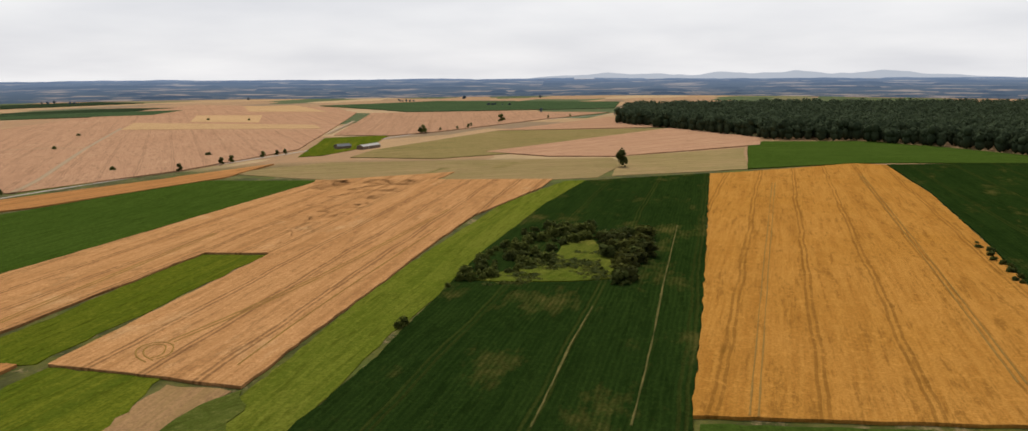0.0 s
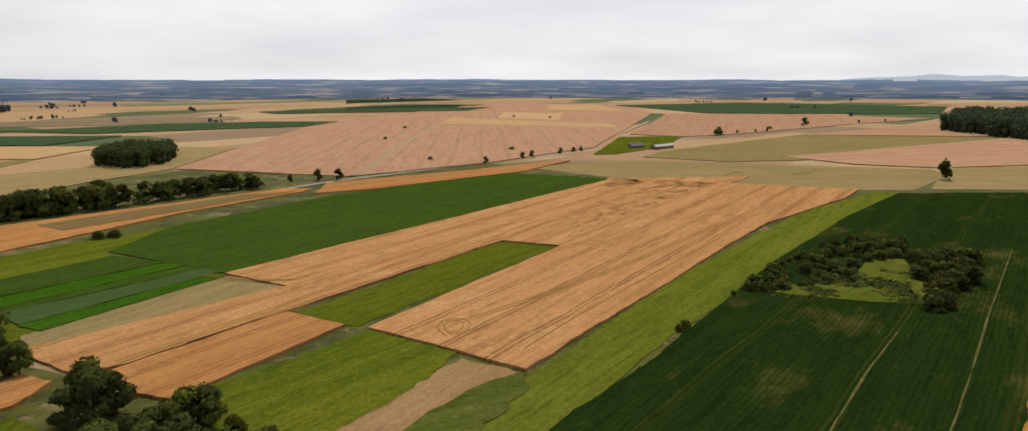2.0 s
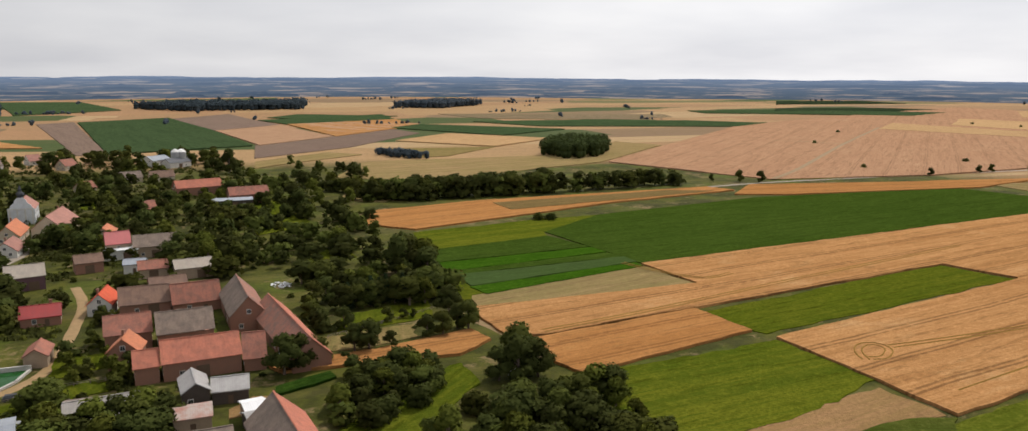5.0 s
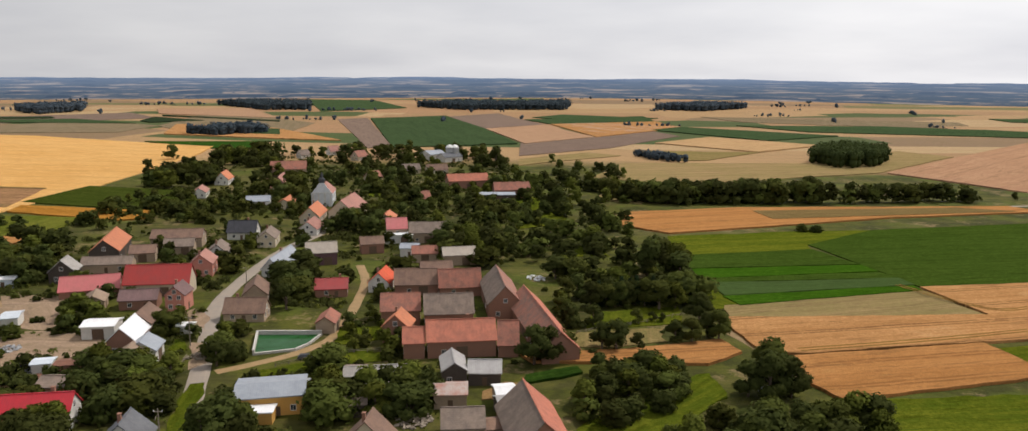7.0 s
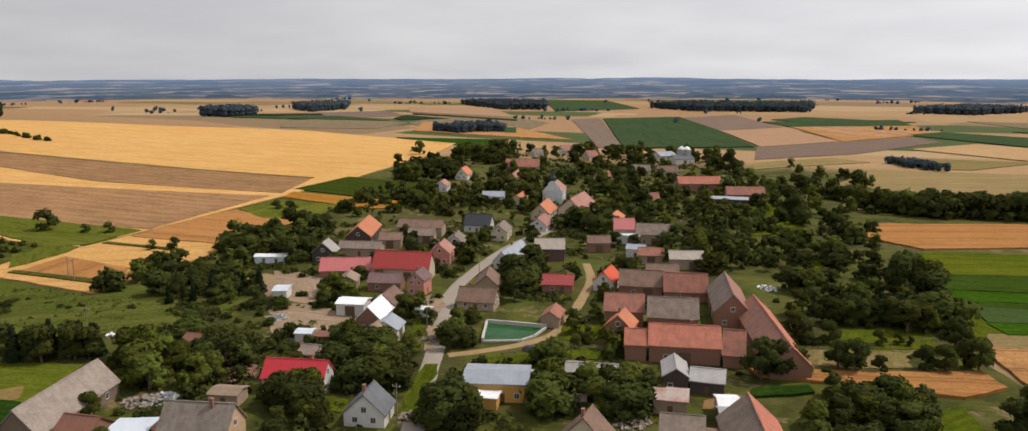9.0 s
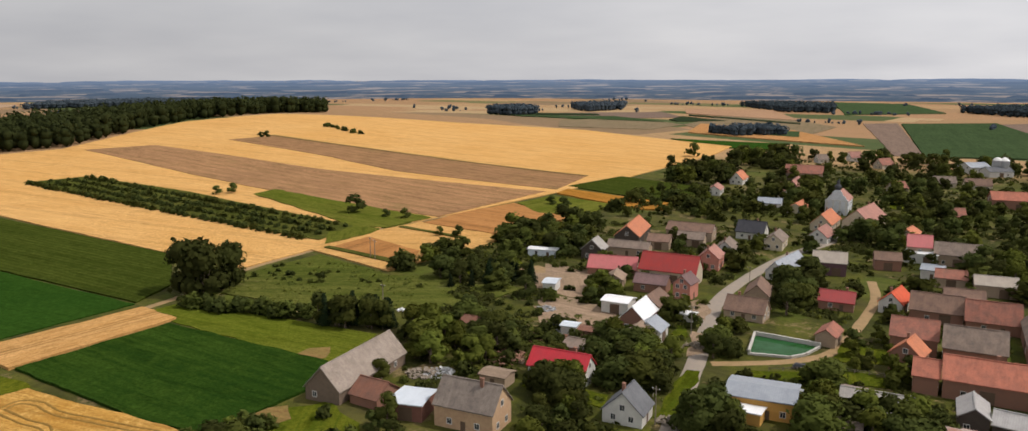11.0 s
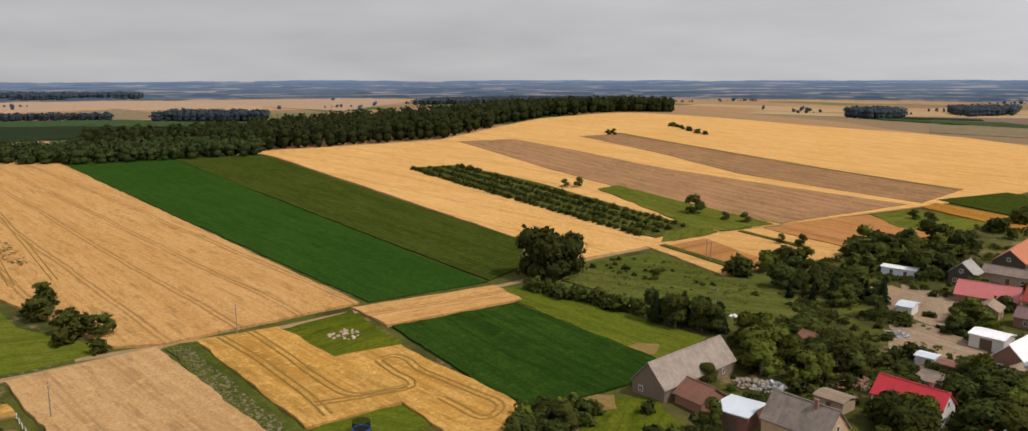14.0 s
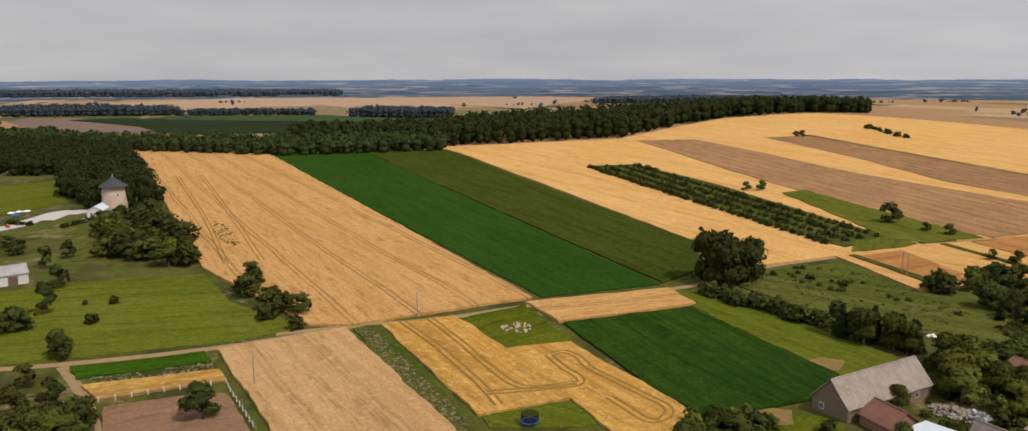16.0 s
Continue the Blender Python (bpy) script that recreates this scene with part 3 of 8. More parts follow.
def crop_field(name, crop, corners, rows):
    """One field: a standing sheet of crop with an uneven edge and sides down to the soil."""
    material, height = CROPS[crop]
    ox, oy = corners[0]
    ragged = 1.5 if crop in ("dirt", "yard", "grass", "weed", "pale", "hillgrass", "olive") else 0.7
    edge = []
    for (x0, y0), (x1, y1) in zip(corners, corners[1:] + corners[:1]):
        length = math.hypot(x1 - x0, y1 - y0)
        far = math.hypot(x0 + x1, y0 + y1) / 2
        step = 3.0 if far < 260 else (6.0 if far < 500 else 25.0)
        n = max(1, int(length / step))
        nx, ny = -(y1 - y0) / max(length, 1e-3), (x1 - x0) / max(length, 1e-3)
        for i in range(n):
            px, py = x0 + (x1 - x0) * i / n, y0 + (y1 - y0) * i / n
            o = ragged * noise.fractal(Vector((px / 9, py / 9, ox * 0.01)), 0.7, 2.0, 4) if i else 0
            edge.append((px + nx * o, py + ny * o))
    c, s = math.cos(radians(rows)), math.sin(radians(rows))
    bm = bmesh.new()
    face = bm.faces.new([bm.verts.new(((x - ox) * c + (y - oy) * s, -(x - ox) * s + (y - oy) * c, 0)) for x, y in edge])
    if max(math.hypot(x, y) for x, y in edge) > 550:
        xs, ys = [v.co.x for v in bm.verts], [v.co.y for v in bm.verts]
        for axis, vals in ((0, xs), (1, ys)):
            lo, hi = min(vals), max(vals)
            step = max(30.0, (hi - lo) / 40)
            at = lo + step
            while at < hi:
                co, no = [0, 0, 0], [0, 0, 0]
                co[axis], no[axis] = at, 1
                bmesh.ops.bisect_plane(bm, geom=bm.faces[:] + bm.edges[:] + bm.verts[:], plane_co=co, plane_no=no)
                at += step
    bmesh.ops.triangulate(bm, faces=bm.faces[:])
    rim = [e for e in bm.edges if e.is_boundary]
    base = ground_height(ox, oy)
    for v in bm.verts:
        x, y = v.co.x * c - v.co.y * s + ox, v.co.x * s + v.co.y * c + oy
        lift = height + (0.35 if math.hypot(x, y) > 600 else 0)
        v.co.z = ground_height(x, y) - base + lift
    low = bmesh.ops.extrude_edge_only(bm, edges=rim)
    for v in low["geom"]:
        if isinstance(v, bmesh.types.BMVert):
            v.co.z -= height + 1.0
    bmesh.ops.recalc_face_normals(bm, faces=bm.faces[:])
    me = bpy.data.meshes.new(name)
    bm.to_mesh(me)
    bm.free()
    if me.polygons and sum(p.normal.z for p in me.polygons) < 0:
        me.flip_normals()
    me.materials.append(material)
    ob = new(name, me)
    ob.location, ob.rotation_euler = (ox, oy, base), (0, 0, radians(rows))
    return tagged(ob, FIELD_LABELS[crop], "field", kind="structure")


FIELD_LABELS = {
    "gold": "ripe golden wheat with faint wheel tracks", "hillgold": "broad golden wheat on the rounded hill",
    "tanwheat": "ripe tan wheat with dark wheel tracks", "straw": "straw-yellow wheat crossed by looping wheel tracks",
    "stubble": "ripe pinkish-tan wheat with wheel tracks", "orange": "orange-tan ripe wheat", "pale": "pale dry stubble", "farsoy": "green crop in the distance, paled by painted haze", "fardark": "dull dark green crop in the distance", "fargold": "golden wheat in the distance, paled by painted haze", "farorange": "orange wheat in the distance, paled by painted haze", "farpale": "pale stubble in the distance, greyed by painted haze", "farbrown": "brown soil in the distance, greyed by painted haze", "farolive": "olive stubble in the distance, greyed by painted haze", "farstubble": "wide pinkish ripe wheat in the distance, paled by painted haze",
    "olive": "olive stubble grown through with weeds", "brown": "brown harvested stubble", "violet": "harvested violet-brown strip on the hill",
    "yard": "dusty pale beige yard", "dirt": "bare tan earth strip", "paddock": "trodden pinkish soil of a fenced paddock", "grass": "bright green mown grass",
    "drywheat": "dry greyish-tan ripe wheat", "pasture": "bright yellow-green grazed pasture", "clearing": "bright green tall weeds in the clearing", "scorch": "scorched orange-brown patch in the grass",
    "weed": "rough weeds and dry grass", "hillgrass": "thin green grass on the slope", "brownstrip": "brown cut strip within the wheat", "scrub": "dark rough scrub grass", "soy": "dense deep green crop", "clover": "even green clover-like crop", "lush": "bright green row crop", "lushdark": "dense dark green crop",
    "cabbage": "grey-green vegetable rows", "beet": "dark green beet leaves with thin dry patches", "beetgreen": "olive-green beet leaves in rows",
}

crop_field("wheat_field", "gold", [(571, 72), (615, 23), (666, -23), (664, -46), (517, -61), (379, -66), (302, -67), (207, -65), (180, -43), (170, -9), (161, 22), (257, 33)], 3)
crop_field("beet_field", "beet", [(510, 145), (411, 140), (294, 126), (244, 117), (163, 102), (127, 98), (100, 94), (128, 19), (155, 21), (257, 33), (575, 73)], 7)
crop_field("green_crop_field", "clover", [(806, 67), (856, 56), (884, -41), (832, -111), (776, -161), (717, -163), (688, -61), (671, -23), (610, 50)], -72)
crop_field("beet_field", "beet", [(669, -47), (712, -148), (471, -143), (251, -80), (310, -68), (385, -67), (523, -62)], -175)
crop_field("green_crop_field", "clover", [(158, 20), (167, -9), (177, -44), (204, -67), (190, -82), (118, -60), (126, 15)], 10)
crop_field("grass_strip", "pasture", [(519, 136), (506, 158), (407, 163), (299, 149), (230, 139), (172, 126), (137, 119), (110, 114), (93, 110), (103, 93), (122, 96), (186, 109), (246, 116), (304, 120), (388, 127)], 9)
crop_field("wheat_field", "stubble", [(453, 317), (491, 215), (509, 168), (469, 162), (365, 162), (298, 151), (224, 137), (177, 129), (141, 122), (136, 177), (257, 204)], 11)
crop_field("wheat_field", "stubble", [(451, 312), (523, 247), (259, 204), (250, 230), (132, 209), (75, 199), (66, 203), (63, 230), (146, 234), (141, 266)], 11)
crop_field("grass_plot", "grass", [(248, 231), (257, 205), (136, 181), (134, 184), (130, 205)], 11)
crop_field("stubble_strip", "pale", [(68, 244), (140, 264), (146, 234), (65, 228)], 16)
crop_field("wheat_strip", "orange", [(73, 197), (129, 208), (133, 184), (75, 169), (71, 178)], 11)
crop_field("green_crop_field", "clover", [(427, 390), (453, 314), (142, 267), (135, 301), (128, 336), (171, 370), (283, 395)], 9)
crop_field("grass_strip", "grass", [(71, 353), (135, 367), (171, 370), (128, 336), (126, 327), (64, 313)], 13)
crop_field("crop_strip", "clover", [(64, 313), (126, 327), (135, 301), (60, 291)], 13)
crop_field("crop_strip", "lush", [(60, 290), (135, 299), (137, 289), (60, 276)], 7)
crop_field("crop_strip", "cabbage", [(69, 271), (140, 279), (141, 270), (71, 255)], 7)
crop_field("crop_strip", "lush", [(70, 254), (140, 269), (140, 263), (73, 244)], 12)
crop_field("wheat_field", "orange", [(58, 413), (126, 431), (278, 440), (287, 423), (194, 402), (73, 358), (54, 377)], 17)
crop_field("wheat_field", "orange", [(310, 441), (412, 422), (521, 403), (443, 385), (308, 397), (277, 408)], -6)
crop_field("ploughed_strip", "brownstrip", [(129, 419), (245, 433), (272, 422), (132, 395)], 7)
crop_field("wheat_strip", "orange", [(2, 199), (30, 201), (58, 210), (61, 200), (50, 191), (6, 192)], 11)
crop_field("meadow", "grass", [(77, 169), (135, 176), (142, 146), (122, 136), (87, 128), (67, 119), (42, 133), (54, 152)], 7)
crop_field("bare_strip", "dirt", [(137, 140), (139, 123), (119, 123), (100, 119), (84, 111), (73, 123), (90, 130), (120, 137)], 12)
crop_field("stubble_field", "pale", [(545, 371), (652, 163), (615, 145), (529, 142), (508, 170), (458, 314), (462, 402)], -51)
crop_field("stubble_field", "olive", [(650, 390), (927, 378), (1035, 182), (729, 205), (601, 301), (587, 375)], -38)
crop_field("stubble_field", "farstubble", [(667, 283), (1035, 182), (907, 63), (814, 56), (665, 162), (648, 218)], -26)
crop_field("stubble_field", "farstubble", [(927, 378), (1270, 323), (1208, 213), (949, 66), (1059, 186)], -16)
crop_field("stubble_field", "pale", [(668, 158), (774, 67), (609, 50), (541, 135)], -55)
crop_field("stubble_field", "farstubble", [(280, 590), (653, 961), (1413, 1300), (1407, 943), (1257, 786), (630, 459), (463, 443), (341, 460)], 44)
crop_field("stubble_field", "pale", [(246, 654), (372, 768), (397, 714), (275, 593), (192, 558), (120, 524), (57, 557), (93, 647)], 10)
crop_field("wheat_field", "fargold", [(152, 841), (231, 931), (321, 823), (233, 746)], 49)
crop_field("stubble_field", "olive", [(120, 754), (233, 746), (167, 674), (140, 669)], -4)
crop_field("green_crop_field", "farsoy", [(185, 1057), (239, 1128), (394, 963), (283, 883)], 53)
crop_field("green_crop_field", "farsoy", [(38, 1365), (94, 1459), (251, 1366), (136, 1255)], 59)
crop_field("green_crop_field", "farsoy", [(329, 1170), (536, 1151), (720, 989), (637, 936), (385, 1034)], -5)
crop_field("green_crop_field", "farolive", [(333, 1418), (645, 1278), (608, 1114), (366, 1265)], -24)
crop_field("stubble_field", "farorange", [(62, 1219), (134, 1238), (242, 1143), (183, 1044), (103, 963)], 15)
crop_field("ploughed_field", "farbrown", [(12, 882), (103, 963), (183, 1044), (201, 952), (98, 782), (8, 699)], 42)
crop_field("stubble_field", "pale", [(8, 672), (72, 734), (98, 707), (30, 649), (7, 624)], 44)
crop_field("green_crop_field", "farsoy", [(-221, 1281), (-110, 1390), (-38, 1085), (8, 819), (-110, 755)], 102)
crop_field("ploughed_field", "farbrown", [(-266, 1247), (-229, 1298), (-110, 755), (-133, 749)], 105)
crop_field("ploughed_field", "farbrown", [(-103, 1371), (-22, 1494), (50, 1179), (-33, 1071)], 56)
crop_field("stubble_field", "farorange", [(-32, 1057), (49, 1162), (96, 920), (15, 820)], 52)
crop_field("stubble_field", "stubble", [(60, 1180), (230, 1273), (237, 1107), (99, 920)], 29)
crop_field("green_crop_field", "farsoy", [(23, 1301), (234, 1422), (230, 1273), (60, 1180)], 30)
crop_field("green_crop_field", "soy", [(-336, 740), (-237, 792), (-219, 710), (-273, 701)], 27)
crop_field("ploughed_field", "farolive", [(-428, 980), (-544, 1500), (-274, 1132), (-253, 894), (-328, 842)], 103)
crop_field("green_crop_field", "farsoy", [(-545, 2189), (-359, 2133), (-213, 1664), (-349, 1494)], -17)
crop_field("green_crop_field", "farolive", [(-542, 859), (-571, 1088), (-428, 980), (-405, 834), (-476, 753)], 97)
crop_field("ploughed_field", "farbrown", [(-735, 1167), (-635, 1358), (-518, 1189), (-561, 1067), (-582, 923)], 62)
crop_field("stubble_field", "stubble", [(-422, 1023), (-290, 995), (-173, 824), (-241, 826), (-358, 834)], -12)
crop_field("wheat_field", "hillgold", [(-686, 146), (-642, 301), (-745, 470), (-764, 603), (-654, 638), (-548, 671), (-434, 738), (-264, 716), (-250, 630), (-244, 472), (-252, 311), (-258, 257), (-250, 214), (-247, 173), (-286, 173), (-451, 166), (-638, 155)], 11)
crop_field("stubble_field", "violet", [(-621, 308), (-601, 353), (-408, 361), (-254, 388), (-254, 293), (-325, 288), (-450, 294)], -1)
crop_field("stubble_field", "violet", [(-582, 408), (-573, 445), (-409, 448), (-266, 455), (-253, 399), (-372, 388), (-452, 401)], -1)
crop_field("orchard_grass", "hillgrass", [(-376, 277), (-379, 294), (-255, 289), (-256, 259), (-268, 250), (-306, 262)], -6)
crop_field("orchard_grass", "scrub", [(-514, 217), (-505, 250), (-412, 259), (-269, 253), (-260, 223), (-328, 221)], 2)
crop_field("green_crop_field", "beetgreen", [(-255, 415), (-249, 473), (-190, 466), (-170, 434), (-182, 401)], -8)
crop_field("meadow", "hillgrass", [(-245, 347), (-243, 377), (-204, 377), (-198, 341), (-220, 331)], 86)
crop_field("wheat_field", "hillgold", [(-250, 210), (-255, 254), (-253, 279), (-204, 280), (-198, 261), (-201, 243), (-201, 204)], 33)
crop_field("green_crop_field", "soy", [(-709, 9), (-692, 86), (-236, 128), (-234, 84)], -171)
crop_field("beet_field", "beetgreen", [(-692, 86), (-661, 151), (-287, 172), (-247, 147), (-237, 129)], -175)
crop_field("wheat_field", "tanwheat", [(-811, -119), (-709, 9), (-234, 81), (-224, 22), (-228, 11), (-310, -22), (-500, -55)], -169)
crop_field("wheat_field", "tanwheat", [(-230, 77), (-230, 127), (-212, 127), (-208, 80)], 90)
crop_field("grass_plot", "grass", [(-221, 53), (-229, 77), (-192, 78), (-191, 59)], 109)
crop_field("wheat_field", "straw", [(-222, 31), (-223, 53), (-191, 59), (-191, 77), (-154, 83), (-138, 85), (-125, 78), (-130, 65), (-156, 63), (-154, 41)], 12)
crop_field("weed_strip", "weed", [(-221, 23), (-222, 31), (-154, 41), (-135, 40), (-137, 33)], 7)
crop_field("green_crop_field", "lushdark", [(-207, 81), (-209, 123), (-149, 129), (-139, 116), (-138, 87), (-154, 83)], -178)
crop_field("meadow", "pasture", [(-226, 128), (-226, 138), (-155, 152), (-147, 129), (-160, 128), (-209, 125)], 7)
crop_field("wheat_field", "drywheat", [(-214, -13), (-222, 21), (-149, 35), (-131, 35), (-141, 4), (-167, -2)], -166)
crop_field("meadow", "pasture", [(-303, -66), (-301, -21), (-261, -11), (-227, 10), (-221, -8), (-220, -49), (-221, -85), (-286, -108)], 85)
crop_field("vegetable_bed", "lush", [(-212, -47), (-214, -16), (-206, -14), (-203, -44)], 93)
crop_field("wheat_strip", "straw", [(-198, -42), (-199, -12), (-191, -10), (-188, -37)], 92)
crop_field("paddock", "paddock", [(-184, -35), (-186, -15), (-184, -10), (-143, -0), (-152, -30)], 98)
crop_field("meadow", "pasture", [(-576, -156), (-601, -129), (-498, -103), (-472, -117), (-461, -160), (-563, -194)], 132)
crop_field("wheat_field", "orange", [(-250, 278), (-251, 309), (-246, 346), (-201, 329), (-204, 278)], 1)
crop_field("wheat_strip", "gold", [(-246, 388), (-249, 405), (-180, 399), (-173, 381), (-185, 373)], -14)
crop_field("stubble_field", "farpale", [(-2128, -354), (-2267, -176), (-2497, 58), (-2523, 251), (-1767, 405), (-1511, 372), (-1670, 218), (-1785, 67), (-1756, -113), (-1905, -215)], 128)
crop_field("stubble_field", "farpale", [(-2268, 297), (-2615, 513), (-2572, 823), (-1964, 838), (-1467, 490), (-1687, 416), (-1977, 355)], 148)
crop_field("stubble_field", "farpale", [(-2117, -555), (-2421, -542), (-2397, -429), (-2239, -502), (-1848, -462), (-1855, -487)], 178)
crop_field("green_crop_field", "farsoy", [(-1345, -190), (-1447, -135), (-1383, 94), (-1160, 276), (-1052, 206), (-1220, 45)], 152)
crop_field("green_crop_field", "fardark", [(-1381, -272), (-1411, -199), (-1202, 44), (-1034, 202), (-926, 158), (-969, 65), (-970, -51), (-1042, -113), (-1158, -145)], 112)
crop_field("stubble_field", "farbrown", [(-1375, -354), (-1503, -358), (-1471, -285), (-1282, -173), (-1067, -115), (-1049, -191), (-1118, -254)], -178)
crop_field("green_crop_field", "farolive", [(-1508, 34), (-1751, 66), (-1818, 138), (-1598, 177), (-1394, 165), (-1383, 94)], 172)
crop_field("grass_bank", "brownstrip", [(-578, 450), (-515, 449), (-409, 451), (-266, 458), (-266, 455), (-409, 448), (-515, 445), (-578, 445)], -3)
crop_field("orchard_grass", "hillgrass", [(-253, 220), (-271, 239), (-272, 254), (-256, 255), (-253, 247), (-252, 229)], 132)
crop_field("wheat_field", "orange", [(-246, 216), (-248, 240), (-213, 234), (-208, 225), (-212, 217)], 95)
crop_field("grass_bank", "scrub", [(-248, 215), (-248, 218), (-210, 217), (-209, 213)], 97)
crop_field("grass_bank", "scrub", [(-252, 263), (-252, 266), (-214, 265), (-211, 262)], 94)
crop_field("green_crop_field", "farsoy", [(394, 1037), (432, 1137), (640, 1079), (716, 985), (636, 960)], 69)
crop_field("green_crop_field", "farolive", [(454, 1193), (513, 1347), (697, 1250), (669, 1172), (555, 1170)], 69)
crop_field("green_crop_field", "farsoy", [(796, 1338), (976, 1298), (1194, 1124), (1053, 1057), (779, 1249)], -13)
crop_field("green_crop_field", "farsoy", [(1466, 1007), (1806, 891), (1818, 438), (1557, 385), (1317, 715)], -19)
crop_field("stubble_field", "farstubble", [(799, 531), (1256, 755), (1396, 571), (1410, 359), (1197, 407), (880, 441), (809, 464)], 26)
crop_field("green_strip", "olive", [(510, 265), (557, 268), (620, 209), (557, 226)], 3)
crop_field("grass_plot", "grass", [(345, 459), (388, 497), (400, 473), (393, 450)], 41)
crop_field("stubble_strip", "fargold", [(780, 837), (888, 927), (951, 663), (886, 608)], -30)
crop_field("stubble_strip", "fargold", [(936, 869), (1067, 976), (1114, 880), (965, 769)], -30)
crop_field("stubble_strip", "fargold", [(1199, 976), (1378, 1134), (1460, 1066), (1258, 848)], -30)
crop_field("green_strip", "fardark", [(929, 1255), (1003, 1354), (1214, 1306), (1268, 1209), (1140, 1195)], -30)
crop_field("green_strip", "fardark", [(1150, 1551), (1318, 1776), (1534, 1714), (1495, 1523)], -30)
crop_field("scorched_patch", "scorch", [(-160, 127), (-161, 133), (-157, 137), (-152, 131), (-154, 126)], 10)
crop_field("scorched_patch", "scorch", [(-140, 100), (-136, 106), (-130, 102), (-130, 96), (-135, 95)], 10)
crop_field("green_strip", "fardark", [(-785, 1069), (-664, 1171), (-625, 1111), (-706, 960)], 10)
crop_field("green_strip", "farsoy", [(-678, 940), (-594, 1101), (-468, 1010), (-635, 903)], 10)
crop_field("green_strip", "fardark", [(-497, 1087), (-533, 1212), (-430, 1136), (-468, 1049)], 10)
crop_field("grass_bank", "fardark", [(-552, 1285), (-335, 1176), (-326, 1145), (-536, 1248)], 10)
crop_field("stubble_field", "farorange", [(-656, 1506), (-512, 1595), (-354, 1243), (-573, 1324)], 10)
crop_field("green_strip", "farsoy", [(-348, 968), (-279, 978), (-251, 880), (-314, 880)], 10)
crop_field("crop_strip", "clover", [(61, 276), (137, 288), (140, 280), (69, 272)], 7)
crop_field("lawn", "pasture", [(-153, 42), (-157, 48), (-155, 64), (-145, 67), (-142, 62), (-148, 42)], 40)
crop_field("yard", "yard", [(-146, 218), (-157, 234), (-144, 247), (-133, 241), (-126, 227), (-130, 215)], 125)
crop_field("yard", "yard", [(-135, 200), (-127, 205), (-111, 204), (-105, 197), (-111, 192), (-128, 193)], 32)
crop_field("yard", "yard", [(-117, 173), (-118, 178), (-112, 180), (-109, 174)], 107)
crop_field("yard", "yard", [(-49, 178), (-44, 177), (-40, 168), (-42, 159), (-45, 162)], -20)
crop_field("yard", "yard", [(-118, 158), (-116, 164), (-110, 160), (-109, 157), (-114, 155)], 71)
crop_field("yard", "yard", [(-64, 167), (-62, 171), (-58, 166), (-62, 160)], 69)
crop_field("yard", "yard", [(-100, 226), (-96, 237), (-88, 228), (-86, 218), (-94, 220)], 72)
crop_field("yard", "yard", [(-78, 186), (-85, 206), (-77, 207), (-72, 197), (-75, 191)], 109)
crop_field("bare_ground", "dirt", [(-6, 174), (-1, 180), (3, 179), (0, 170), (-6, 169)], 53)
crop_field("lawn", "grass", [(-189, 228), (-188, 234), (-172, 216), (-174, 212)], 77)
crop_field("lawn", "grass", [(-181, 242), (-188, 258), (-182, 258), (-173, 243)], 113)
crop_field("lawn", "grass", [(-47, 207), (-47, 218), (-37, 221), (-34, 211), (-43, 206)], 93)
crop_field("lawn", "grass", [(-46, 189), (-48, 196), (-36, 201), (-32, 193)], 110)
crop_field("lawn", "grass", [(-88, 197), (-91, 208), (-88, 209), (-84, 199)], 109)
crop_field("lawn", "grass", [(-85, 144), (-88, 152), (-82, 152), (-79, 145)], 110)
crop_field("lawn", "grass", [(-101, 145), (-104, 151), (-101, 153), (-97, 145)], 118)
crop_field("clearing_grass", "clearing", [(317, 99), (326, 89), (292, 71), (265, 66), (257, 78), (248, 102), (247, 112), (268, 102), (276, 92)], -4)
crop_field("lawn", "grass", [(-62, 186), (-43, 195), (-28, 202), (-29, 194), (-45, 188), (-60, 181)], 26)
crop_field("lawn", "grass", [(-48, 220), (-41, 222), (-34, 210), (-45, 205)], 20)
crop_field("lawn", "grass", [(22, 220), (25, 236), (53, 243), (51, 225)], 81)
crop_field("garden_plot", "olive", [(15, 204), (16, 216), (44, 220), (43, 209), (25, 204)], 82)
crop_field("lawn", "grass", [(-1, 410), (5, 467), (28, 461), (29, 418)], 84)
crop_field("lawn", "grass", [(22, 311), (25, 333), (41, 328), (40, 311)], 83)
crop_field("lawn", "grass", [(-82, 459), (-84, 491), (-55, 488), (-52, 457)], 93)
crop_field("stubble_strip", "pale", [(46, 457), (62, 491), (87, 471), (74, 442)], 66)
crop_field("lawn", "grass", [(-2, 401), (25, 418), (30, 384), (4, 367)], 32)
crop_field("lawn", "grass", [(14, 154), (32, 174), (49, 186), (50, 174), (30, 144), (16, 142)], 47)
crop_field("vegetable_bed", "lushdark", [(4, 183), (17, 189), (18, 185), (4, 178)], 24)
crop_field("yard", "yard", [(-141, 214), (-113, 213), (-106, 199), (-117, 191), (-124, 187)], -2)
crop_field("yard", "yard", [(-162, 248), (-144, 249), (-133, 236), (-134, 224), (-146, 222)], 3)
crop_field("yard", "yard", [(-46, 176), (-42, 175), (-39, 163), (-42, 158)], -9)
crop_field("rough_meadow", "weed", [(-239, 169), (-241, 207), (-197, 200), (-181, 210), (-146, 214), (-154, 185), (-179, 159), (-225, 151)], 36)
